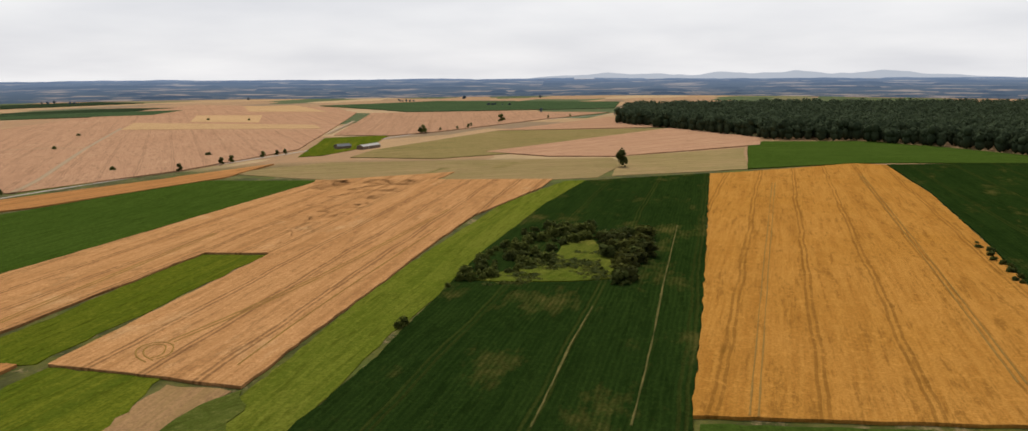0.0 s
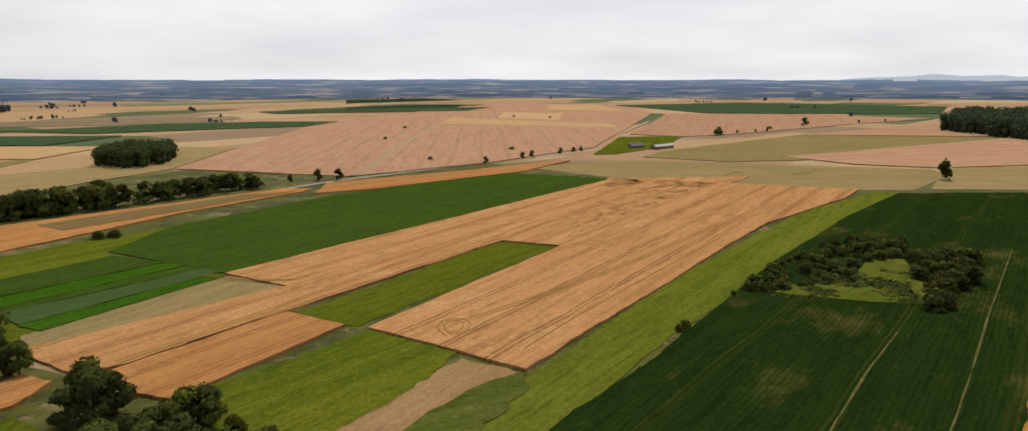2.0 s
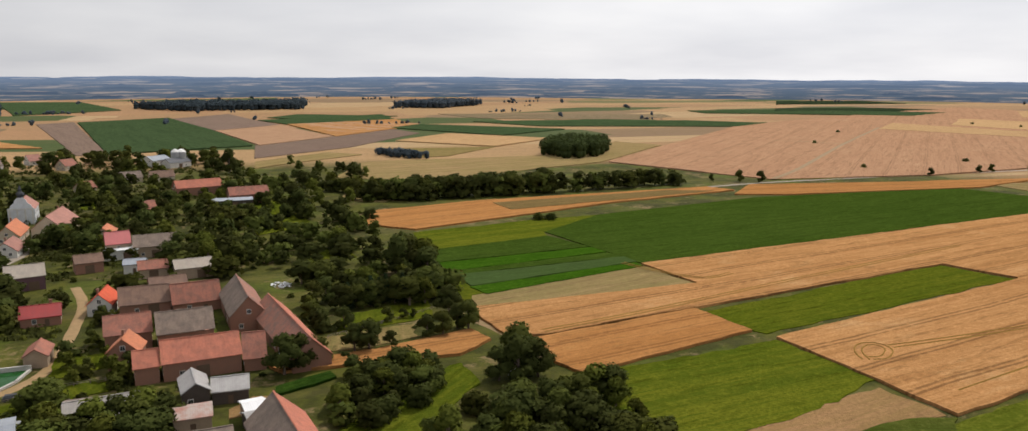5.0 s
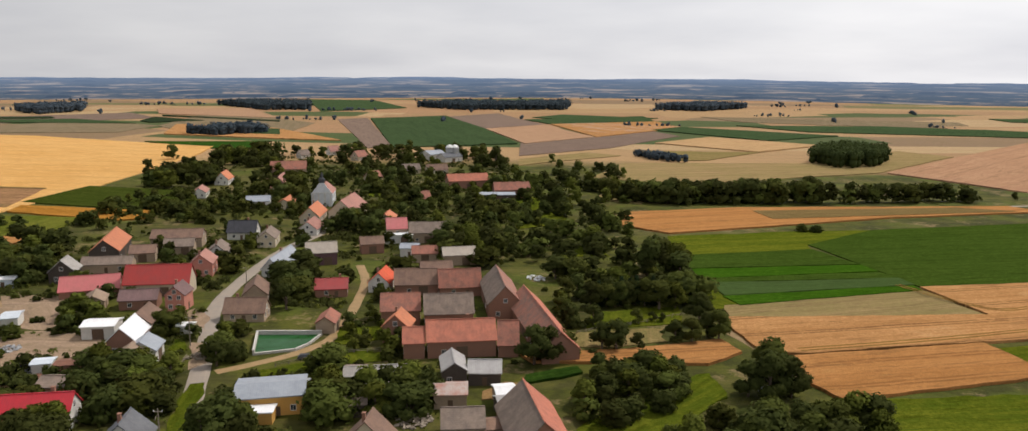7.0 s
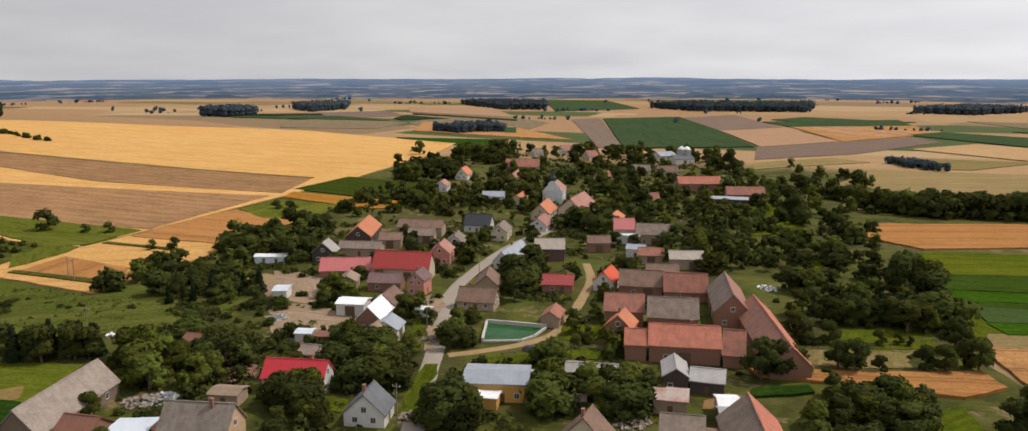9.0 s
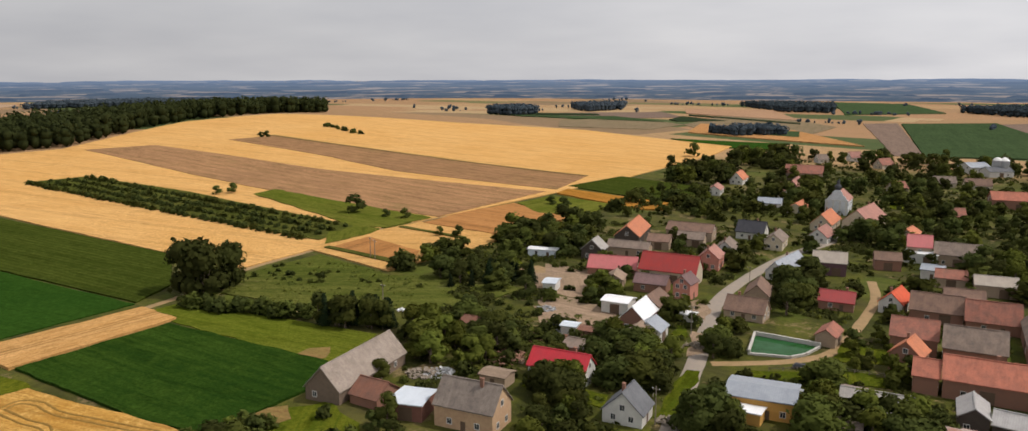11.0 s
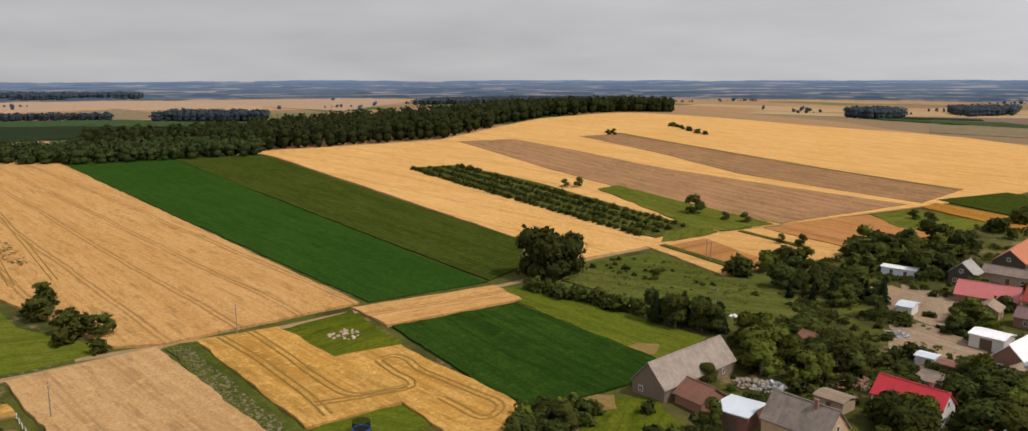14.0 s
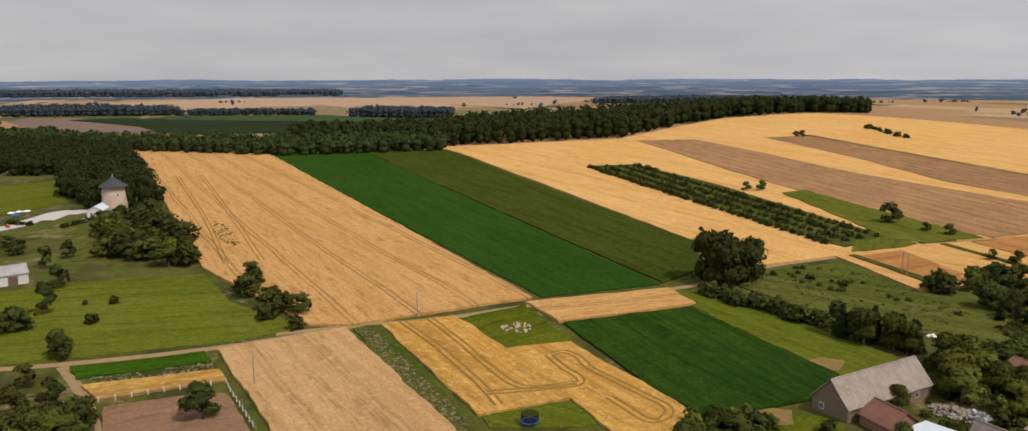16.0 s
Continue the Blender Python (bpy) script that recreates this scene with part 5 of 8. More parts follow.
def road(name, points, width, material, label, lift=0.07, smooth=6):
    """A strip of even width along a smooth line, with a crowned, slightly ragged surface."""
    pts = [Vector(p) for p in points]
    line = []
    for i in range(len(pts) - 1):
        p0, p1, p2, p3 = pts[max(i - 1, 0)], pts[i], pts[i + 1], pts[min(i + 2, len(pts) - 1)]
        for j in range(smooth):
            t = j / smooth
            line.append(0.5 * (2 * p1 + (p2 - p0) * t + (2 * p0 - 5 * p1 + 4 * p2 - p3) * t * t + (3 * p1 - p0 - 3 * p2 + p3) * t**3))
    line.append(pts[-1])
    rng = random.Random(len(points) * 7)
    verts, faces = [], []
    for i, p in enumerate(line):
        d = (line[min(i + 1, len(line) - 1)] - line[max(i - 1, 0)]).normalized()
        n = Vector((-d.y, d.x))
        for k in (-1, -0.5, 0, 0.5, 1):
            q = p + n * (width / 2 * k + (rng.uniform(-0.15, 0.15) if abs(k) == 1 else 0))
            z = ground_height(q.x, q.y) + lift + (0.05 * (1 - k * k) if abs(k) < 1 else -0.1)
            verts.append((q.x, q.y, z))
        if width > 2:
            ROAD_POINTS.append((p.x, p.y, width))
    for i in range(len(line) - 1):
        for k in range(4):
            a = i * 5 + k
            faces.append((a, a + 5, a + 6, a + 1))
    ob = mesh_object(name, verts, faces, material)
    if ob.data.polygons[0].normal.z < 0:
        ob.data.flip_normals()
    return tagged(ob, label, "road", kind="structure")


road("village_road", [(-60, 134), (-68, 161), (-75, 186), (-83, 213), (-91, 243), (-93, 285), (-91, 322), (-85, 353), (-87, 396)], 5.4, ASPHALT, "worn grey asphalt village street")
road("village_lane", [(-71, 185), (-63, 191), (-53, 201), (-48, 214), (-48, 242), (-50, 271), (-56, 294)], 3.6, TRACK, "pale gravel lane winding past the pond")
road("country_road", [(251, 438), (338, 450), (468, 449), (609, 448), (863, 453), (1098, 439), (1359, 340), (1544, 258)], 4.2, ASPHALT, "narrow grey country road")
road("field_track", [(341, 458), (402, 507), (583, 670), (799, 857)], 4.0, TRACK, "pale dirt track between stubble", 1.15)
road("field_track", [(531, 723), (560, 698), (577, 665)], 3.0, TRACK, "pale dirt track between stubble", 1.15)
road("field_track", [(812, 548), (915, 597), (1046, 659)], 5.0, TRACK, "pale dirt track between stubble", 1.15)
road("field_track", [(-224, 2), (-224, 27), (-223, 49), (-227, 76), (-228, 102), (-231, 134), (-235, 147), (-245, 172), (-250, 214), (-258, 257), (-253, 312), (-252, 384), (-246, 474), (-250, 630)], 3.6, TRACK, "rutted dirt track between the fields")
road("field_track", [(-219, -84), (-217, -63), (-216, -41), (-217, -13), (-223, 22)], 3.6, TRACK, "rutted dirt track between the fields")
road("field_track", [(-214, -49), (-188, -39), (-164, -33)], 3.0, TRACK, "dirt path beside the vegetable bed")
road("field_track", [(62, 219), (67, 202), (70, 178)], 3.2, TRACK, "pale track between hedge and wheat")
road("field_track", [(575, 365), (609, 348), (645, 284)], 3.0, TRACK, "pale track across stubble")
road("farmyard", [(-165, 238), (-149, 233), (-140, 235)], 16.0, TRACK, "dusty beige farmyard")
road("farmyard", [(-130, 202), (-120, 206), (-110, 206)], 9.0, TRACK, "dusty beige yard")
DRY = plain_material("dry_crop_line", (0.13, 0.11, 0.038), (0.022, 0.036, 0.008), scale=0.12, amount=1.0, rough=1.0, spec=0.0)
road("dry_line", [(372, 61), (261, 47), (202, 39), (152, 33)], 0.5, DRY, "thin dry line of withered plants between beet rows", 0.68)
road("dry_line", [(231, 63), (194, 59), (166, 55), (144, 52)], 0.5, DRY, "thin dry line of withered plants between beet rows", 0.68)
road("mill_court", [(-439, -104), (-460, -98), (-459, -87)], 16.0, CONCRETE, "pale paved court beside the mill")
road("mill_drive", [(-408, -128), (-427, -112), (-451, -103), (-461, -87)], 11.0, CONCRETE, "pale paved drive by the mill")
ROAD_POINTS.append((-60, 210, 26))
ROAD_POINTS.append((-65, 206, 20))
ROAD_POINTS.append((-54, 208, 18))
ROAD_POINTS.append((-58, 196, 20))



# ---------------------------------------------------------------- trees
def soft(ob, normals):
    """Leaves shaded as the rounded mass that they make up together."""
    for p in ob.data.polygons:
        p.use_smooth = True
    ob.data.normals_split_custom_set_from_vertices(normals)
    return ob


def leaf_cloud(bm, rng, normals, centre, radii, count, size, droop=0.0):
    """Small bent leaf clumps over and inside an ellipsoid."""
    cx, cy, cz = centre
    for _ in range(count):
        d = Vector((rng.gauss(0, 1), rng.gauss(0, 1), rng.gauss(0, 1))).normalized()
        if d.z < -0.45:
            d.z = -d.z
        r = 0.88 + 0.42 * noise.noise(Vector((d.x * 2.3 + cx, d.y * 2.3 + cy, d.z * 2.3 + cz))) + rng.uniform(-0.13, 0.13)
        p = Vector((cx + d.x * radii[0] * r, cy + d.y * radii[1] * r, cz + d.z * radii[2] * r))
        n = (d + Vector((rng.gauss(0, 0.45), rng.gauss(0, 0.45), rng.gauss(0, 0.45) - droop))).normalized()
        t = n.orthogonal().normalized()
        t = (Matrix.Rotation(rng.uniform(0, 6.28), 3, n) @ t)
        b = n.cross(t)
        s = size * rng.uniform(0.6, 1.3)
        out = (d * 0.8 + Vector((cx, cy, cz - 4.0)) * 0.13 + n * 0.35 + Vector((0, 0, 0.15))).normalized()
        normals += [out[:]] * 4
        q = [bm.verts.new(p + t * s * u + b * s * 0.8 * v) for u, v in ((-1, -0.5), (0.2, -0.95), (1, 0.3), (-0.3, 0.95))]
        bm.faces.new((q[0], q[1], q[2]))
        bm.faces.new((q[0], q[2], q[3]))


def blob(bm, rng, normals, centre, radii):
    """The shaded inside of a crown."""
    made = bmesh.ops.create_icosphere(bm, subdivisions=1, radius=1)
    for v in made["verts"]:
        normals.append(v.co.normalized()[:])
        k = rng.uniform(0.75, 1.0)
        v.co = Vector((centre[0] + v.co.x * radii[0] * k, centre[1] + v.co.y * radii[1] * k, centre[2] + v.co.z * radii[2] * k))


def limb(bm, a, b, r0, r1, sides=6):
    a, b = Vector(a), Vector(b)
    d = (b - a).normalized()
    t = d.orthogonal().normalized()
    s = d.cross(t)
    rings = []
    for p, r in ((a, r0), (b, r1)):
        rings.append([bm.verts.new(p + (t * math.cos(2 * math.pi * i / sides) + s * math.sin(2 * math.pi * i / sides)) * r) for i in range(sides)])
    for i in range(sides):
        j = (i + 1) % sides
        bm.faces.new((rings[0][i], rings[0][j], rings[1][j], rings[1][i]))
    bm.faces.new(rings[1])


def tree_model(kind, seed, leaves):
    """A tree ten metres high with trunk, limbs and a crown of leaf clumps in uneven lobes."""
    rng = random.Random(seed)
    tree = new("tree")
    bm = bmesh.new()
    crown = bmesh.new()
    normals = []
    if kind == "conifer":
        limb(bm, (0, 0, -0.3), (0, 0, 9.5), 0.22, 0.03)
        for i in range(13):
            z = 0.9 + i * 0.68
            r = 2.3 * (1 - z / 10.3) + 0.15
            blob(crown, rng, normals, (0, 0, z), (r * 0.7, r * 0.7, 0.5))
            leaf_cloud(crown, rng, normals, (rng.uniform(-0.1, 0.1), rng.uniform(-0.1, 0.1), z), (r, r, 0.45), int(30 + r * 60), 0.26, 0.5)
    elif kind == "bush":
        for i in range(5):
            a = i * 1.26
            limb(bm, (0, 0, -0.3), (1.6 * math.cos(a), 1.6 * math.sin(a), 4), 0.2, 0.06)
        for i in range(7):
            a, r = rng.uniform(0, 6.28), rng.uniform(0.5, 3.2)
            c = (r * math.cos(a), r * math.sin(a), rng.uniform(2.6, 6.2))
            s = rng.uniform(2.0, 3.2)
            blob(crown, rng, normals, c, (s * 0.8, s * 0.8, s * 0.75))
            leaf_cloud(crown, rng, normals, c, (s, s, s * 0.95), 150, 0.48)
        for i in range(6):
            a = i * 1.05
            c = (3.0 * math.cos(a), 3.0 * math.sin(a), 1.7)
            blob(crown, rng, normals, c, (1.5, 1.5, 1.6))
            leaf_cloud(crown, rng, normals, c, (2.0, 2.0, 1.9), 70, 0.46)
    else:
        slim = 0.72 if kind == "slim" else 1.0
        limb(bm, (0, 0, -0.4), (0, 0, 3.0), 0.32, 0.24)
        limb(bm, (0, 0, 3.0), (0.2, 0.1, 7.0), 0.24, 0.08)
        lobes = [((0, 0, 7.4), 2.1)]
        for i in range(11):
            a = i * 2.4 + rng.uniform(-0.3, 0.3)
            z = 1.9 + 5.4 * ((i * 0.37) % 1.0)
            r = slim * rng.uniform(1.6, 2.5) * (1.0 if z < 5.5 else 0.65)
            c = (r * math.cos(a), r * math.sin(a), z)
            limb(bm, (0, 0, max(1.8, z - 2)), (c[0] * 0.8, c[1] * 0.8, z), 0.13, 0.04, 5)
            lobes.append((c, slim * rng.uniform(1.25, 1.95)))
        for c, s in lobes:
            blob(crown, rng, normals, c, (s * 0.72, s * 0.72, s * 0.70))
            leaf_cloud(crown, rng, normals, c, (s, s, s * (0.92 if kind != "willow" else 1.15)), int(100 * s * s ** 0.5), 0.33, 0.0 if kind != "willow" else 0.8)
    bmesh.ops.recalc_face_normals(bm, faces=bm.faces[:])
    part("trunk", bm, BARK, tree)
    top = soft(part("crown", crown, LEAVES[leaves], tree), normals)
    CROWN_NORMALS[top.data.name] = np.array(normals)
    return tree


CROWN_NORMALS = {}


MODELS = {
    "oak": [tree_model("round", 11, "dark"), tree_model("round", 12, "mid"), tree_model("round", 13, "dark")],
    "ash": [tree_model("slim", 21, "mid"), tree_model("slim", 22, "dark")],
    "willow": [tree_model("willow", 31, "light"), tree_model("round", 32, "light")],
    "conifer": [tree_model("conifer", 41, "spruce")],
    "linden": [tree_model("bush", 61, "dark"), tree_model("bush", 62, "mid"), tree_model("bush", 63, "dark")],
    "bush": [tree_model("bush", 51, "dark"), tree_model("bush", 52, "mid")],
}
USED = set()
TREE_LABELS = {
    "oak": ("tree", "broad dark green leafy tree"), "ash": ("tree", "slim upright dark leafy tree"), "willow": ("tree", "yellow-green drooping leafy willow"),
    "linden": ("tree", "spreading dense dark green tree"), "conifer": ("conifer", "dark green pointed spruce"), "bush": ("bush", "dense rounded green bush"),
}
TREE_RNG = random.Random(5)


FAR_TREES = {}


def plant(kind, x, y, height, spread=1.0, group=""):
    """Set one tree of a kind on the ground. Far and small ones are gathered and joined afterwards, by kind and part of the place."""
    i = TREE_RNG.randrange(len(MODELS[kind]))
    model = MODELS[kind][i]
    s = height / 10.0
    m = Matrix.Translation((x, y, ground_height(x, y))) @ Matrix.Rotation(TREE_RNG.uniform(0, 6.28), 4, "Z") @ Matrix.Diagonal((s * spread, s * spread, s, 1))
    d = math.hypot(x, y)
    if (kind, i) in USED and (height / d < 0.031 or (kind == "bush" and (d > 235 or height < 2.4))):
        FAR_TREES.setdefault((kind, i, group or int((math.degrees(math.atan2(-x, y)) + 200) / 25)), []).append(m)
        return
    if (kind, i) in USED:
        ob = copy_thing(model, m)
    else:
        USED.add((kind, i))
        ob = model
    ob.matrix_basis = m
    ob.name = TREE_LABELS[kind][0]
    size = "tall " if height > 11 else ("low " if height < 3 else "")
    tagged(ob, size + TREE_LABELS[kind][1], TREE_LABELS[kind][0], group)


def crown_faces(me):
    """Vertices and faces of a crown."""
    co = np.empty(len(me.vertices) * 3)
    me.vertices.foreach_get("co", co)
    co = co.reshape(-1, 3)
    tris = [tuple(p.vertices) for p in me.polygons]
    return co, tris


def join_far_trees():
    for (kind, i, where), places in FAR_TREES.items():
        model = MODELS[kind][i]
        crown = [c for c in model.children if c.name.startswith("crown")][0].data
        co, polys = crown_faces(crown)
        # triangles come in pairs for each clump; keep a few of them, made larger
        pairs = [(polys[n], polys[n + 1]) for n in range(len(polys) - 1) if polys[n][0] == polys[n + 1][0] and polys[n][2] == polys[n + 1][1]]
        solid = [p for p in polys if len(p) == 3]
        used = {v for a, b in pairs for v in (*a, *b)}
        core = [p for p in solid if not used.intersection(p)]
        step = 8 if kind not in ("bush", "linden") else 12
        way = CROWN_NORMALS[crown.name]
        quads = [(a[0], a[1], a[2], b[2]) for a, b in pairs][::step]
        cv = sorted({v for p in core for v in p})
        index = {v: n for n, v in enumerate(cv)}
        base, face_way = [co[cv]], [way[cv]]
        faces = [tuple(index[v] for v in p) for p in core]
        n = len(cv)
        for q in quads:
            p = co[list(q)]
            mid = p.mean(0)
            base.append(mid + (p - mid) * (2.15 if kind not in ("bush", "linden") else 2.5))
            face_way.append(way[list(q)])
            faces.append((n, n + 1, n + 2, n + 3))
            n += 4
        base, face_way = np.concatenate(base), np.concatenate(face_way)
        verts, out, ways = [], [], []
        for k, m in enumerate(places):
            mm = np.array(m)
            verts.append(base @ mm[:3, :3].T + mm[:3, 3])
            w = face_way @ mm[:3, :3].T
            ways.append(w / np.linalg.norm(w, axis=1, keepdims=True))
            out += [tuple(v + k * n for v in f) for f in faces]
        ob = mesh_object("bushes" if kind == "bush" else "trees", np.concatenate(verts).tolist(), out, crown.materials[0])
        soft(ob, np.concatenate(ways).tolist())
        label = "orchard rows of low green fruit trees" if where == "orchard" else ("green bushes and hedges of the fields" if kind == "bush" else "many far leafy trees round the village")
        tagged(ob, label, "bushes" if kind == "bush" else "trees", kind="stuff")


def grove(kinds, poly, count, low, high, spread=1.0, group="", room=1.0, apart=3.0):
    xs, ys = [p[0] for p in poly], [p[1] for p in poly]
    got, tries = [], 0
    while len(got) < count and tries < count * 40:
        tries += 1
        x, y = TREE_RNG.uniform(min(xs), max(xs)), TREE_RNG.uniform(min(ys), max(ys))
        if not inside((x, y), poly) or built(x, y, room) or any(math.hypot(x - a, y - b) < apart for a, b in got):
            continue
        got.append((x, y))
        kind = TREE_RNG.choice(kinds)
        plant(kind, x, y, TREE_RNG.uniform(low, high) * (1.0 if kind == "bush" else 1.05), spread * TREE_RNG.uniform(0.85, 1.2) * (1.2 if kind != "bush" and y < 330 else 1.0), group)


def tree_row(kinds, a, b, count, low, high, spread=1.0, jitter=1.5, group=""):
    for i in range(count):
        t = (i + 0.5) / count
        x = a[0] + (b[0] - a[0]) * t + TREE_RNG.uniform(-jitter, jitter)
        y = a[1] + (b[1] - a[1]) * t + TREE_RNG.uniform(-jitter, jitter)
        plant(TREE_RNG.choice(kinds), x, y, TREE_RNG.uniform(low, high), spread * TREE_RNG.uniform(0.85, 1.15), group)


def undergrowth(name, poly, count, low, high, leaves, label, share=0.0):
    """Weeds, nettles and low shrubs between houses and along edges: loose leaf clumps in one mesh."""
    rng = np.random.RandomState(int(abs(poly[0][0])) + count)
    xs, ys = [p[0] for p in poly], [p[1] for p in poly]
    vs, ways, n = [], [], 0
    tries = 0
    while n < count and tries < count * 12:
        tries += 1
        x, y = rng.uniform(min(xs), max(xs)), rng.uniform(min(ys), max(ys))
        if noise.fractal(Vector((x / 16, y / 16, 3.0)), 0.8, 2.0, 4) < share or not inside((x, y), poly) or built(x, y, 2.2):
            continue
        h = rng.uniform(low, high)
        k = 9
        d = rng.normal(size=(k, 3))
        d /= np.linalg.norm(d, axis=1, keepdims=True)
        d[:, 2] = np.abs(d[:, 2])
        p = d * (h * 0.85, h * 0.85, h * 0.75) + (x, y, ground_height(x, y) + h * 0.15)
        a = np.cross(d, rng.normal(size=(k, 3)))
        a /= np.linalg.norm(a, axis=1, keepdims=True)
        b = np.cross(d, a)
        s = h * rng.uniform(0.35, 0.6, (k, 1))
        vs.append(np.stack([p - a * s, p - b * s * 0.7, p + a * s, p + b * s * 0.7], axis=1).reshape(-1, 3))
        ways.append(np.repeat((d + (0, 0, 0.4)) / np.linalg.norm(d + (0, 0, 0.4), axis=1, keepdims=True), 4, axis=0))
        n += 1
    v = np.concatenate(vs)
    ob = mesh_object(name, v.tolist(), np.arange(len(v)).reshape(-1, 4).tolist(), LEAVES[leaves])
    soft(ob, np.concatenate(ways).tolist())
    tagged(ob, label, "undergrowth", kind="stuff")


def wood(name, poly, spacing, low, high, leaves, label, clumps=40, size=1.25):
    """A whole wood in one mesh: hundreds of crowns, each of loose clumps round a dark core."""
    rng = np.random.RandomState(len(poly) * 13 + int(abs(poly[0][0])))
    xs, ys = [p[0] for p in poly], [p[1] for p in poly]
    base = 0
    ico = bmesh.new()
    bmesh.ops.create_icosphere(ico, subdivisions=1, radius=1)
    iv = np.array([v.co[:] for v in ico.verts])
    fi = np.array([[v.index for v in f.verts] for f in ico.faces])
    ico.free()
    all_v, all_q, all_t, ways = [], [], [], []
    for gx in np.arange(min(xs), max(xs), spacing):
        for gy in np.arange(min(ys), max(ys), spacing):
            x, y = gx + rng.uniform(-0.45, 0.45) * spacing, gy + rng.uniform(-0.45, 0.45) * spacing
            if not inside((x, y), poly):
                continue
            h = rng.uniform(low, high)
            r = spacing * rng.uniform(0.5, 0.72)
            z = ground_height(x, y)
            rz = min(h * 0.36, r * 1.15)
            core = iv * rng.uniform(0.7, 0.95, (len(iv), 1)) * (r * 0.85, r * 0.85, rz * 0.9) + (x, y, z + h - rz)
            low_core = iv * (r * 0.7, r * 0.7, h * 0.3) + (x, y, z + h * 0.3)
            for c in (core, low_core):
                all_t.append(fi + base)
                all_v.append(c)
                ways.append(iv)
                base += len(iv)
            d = rng.normal(size=(clumps, 3))
            d /= np.linalg.norm(d, axis=1, keepdims=True)
            d[:, 2] = np.where(d[:, 2] < -0.35, -d[:, 2], d[:, 2])
            p = d * (r, r, rz) * rng.uniform(0.85, 1.12, (clumps, 1)) + (x, y, z + h - rz)
            n = d + rng.normal(scale=0.4, size=(clumps, 3))
            n /= np.linalg.norm(n, axis=1, keepdims=True)
            t = np.cross(n, rng.normal(size=(clumps, 3)))
            t /= np.linalg.norm(t, axis=1, keepdims=True)
            b = np.cross(n, t)
            s = size * rng.uniform(0.6, 1.3, (clumps, 1))
            quad = np.stack([p + t * s, p + b * s * 0.8, p - t * s, p - b * s * 0.8], 1).reshape(-1, 3)
            all_q.append(np.arange(clumps * 4).reshape(-1, 4) + base)
            all_v.append(quad)
            w = d + n * 0.35 + (0, 0, 0.15)
            ways.append(np.repeat(w / np.linalg.norm(w, axis=1, keepdims=True), 4, axis=0))
            base += clumps * 4
    ob = mesh_object(name, np.concatenate(all_v).tolist(), np.concatenate(all_t).tolist() + np.concatenate(all_q).tolist(), LEAVES[leaves])
    soft(ob, np.concatenate(ways).tolist())
    return tagged(ob, label, "wood", kind="stuff")


wood("forest", [(1121, 275), (988, 144), (882, 51), (888, -29), (832, -111), (776, -161), (704, -278), (1553, -602), (1586, -322), (1556, 8), (1407, 321)], 9.5, 14, 23, "eastwood_haze", "dark green broadleaf forest edge", 18, 1.8)
wood("forest", [(-749, 80), (-693, 150), (-654, 307), (-761, 481), (-801, 632), (-772, 684), (-1259, 1079), (-877, 554), (-822, 356), (-848, 232), (-842, 120), (-864, 29), (-788, 26)], 9.5, 12, 21, "wood", "dark green broadleaf forest behind the hill", 19, 1.7)
wood("forest", [(-863, -283), (-873, -233), (-799, -120), (-690, 14), (-670, 86), (-652, 149), (-718, 164), (-742, 96), (-766, 15), (-867, -118), (-994, -264), (-1084, -416)], 8.5, 9, 16, "wood", "dark green broadleaf forest beyond the fields", 23, 1.5)
wood("mill_wood", [(-643, -197), (-627, -133), (-519, -108), (-460, -84), (-462, -66), (-470, -52), (-514, -58), (-790, -114), (-838, -170), (-885, -269)], 8, 9, 15, "wood", "dense leafy wood round the mill", 60, 0.9)
wood("round_grove", [(246, 654), (276, 710), (313, 734), (329, 699), (300, 638), (270, 620), (249, 627)], 7.5, 12, 15, "wood", "small round grove in the stubble", 70, 1)
tree_row(('oak', 'linden', 'ash'), (52, 460), (102, 446), 22, 8, 13, 1.1, 6, "")
tree_row(('oak', 'linden', 'ash'), (81, 449), (184, 453), 34, 11, 16, 1.15, 5, "")
tree_row(('oak', 'linden', 'ash'), (184, 453), (269, 461), 26, 9, 13, 1.1, 4, "")
plant("bush", 690.9, 807.2, 4.5, 1.2)
plant("bush", 983.2, 877.2, 4.5, 1.2)
plant("bush", 560.0, 502.5, 4.5, 1.2)
plant("bush", 449.1, 493.8, 4.5, 1.2)
plant("bush", 557.4, 684.3, 4.5, 1.2)
plant("bush", 1000.9, 815.6, 4.5, 1.2)
plant("oak", 296.1, 463.6, 6, 1)
plant("oak", 313.2, 456.6, 9, 1)
plant("oak", 324.7, 449.1, 9, 1)
plant("oak", 459.5, 440.1, 7, 1)
plant("oak", 506.3, 442.0, 7, 1)
plant("oak", 520.6, 444.2, 7, 1)
plant("oak", 559.0, 443.4, 7, 1)
plant("oak", 578.2, 443.7, 6, 1)
plant("oak", 589.0, 443.2, 6, 1)
plant("oak", 865.7, 449.7, 11, 1)
plant("oak", 905.9, 446.3, 5, 1)
plant("oak", 938.1, 437.9, 5, 1)
plant("oak", 963.3, 433.9, 7, 1)
plant("oak", 853.9, 447.0, 9, 1)
plant("oak", 858.1, 442.5, 7, 1)
plant("oak", 998.4, 445.8, 6, 1)
plant("oak", 1096.6, 440.8, 14, 1)
plant("oak", 1224.6, 411.3, 6, 1)
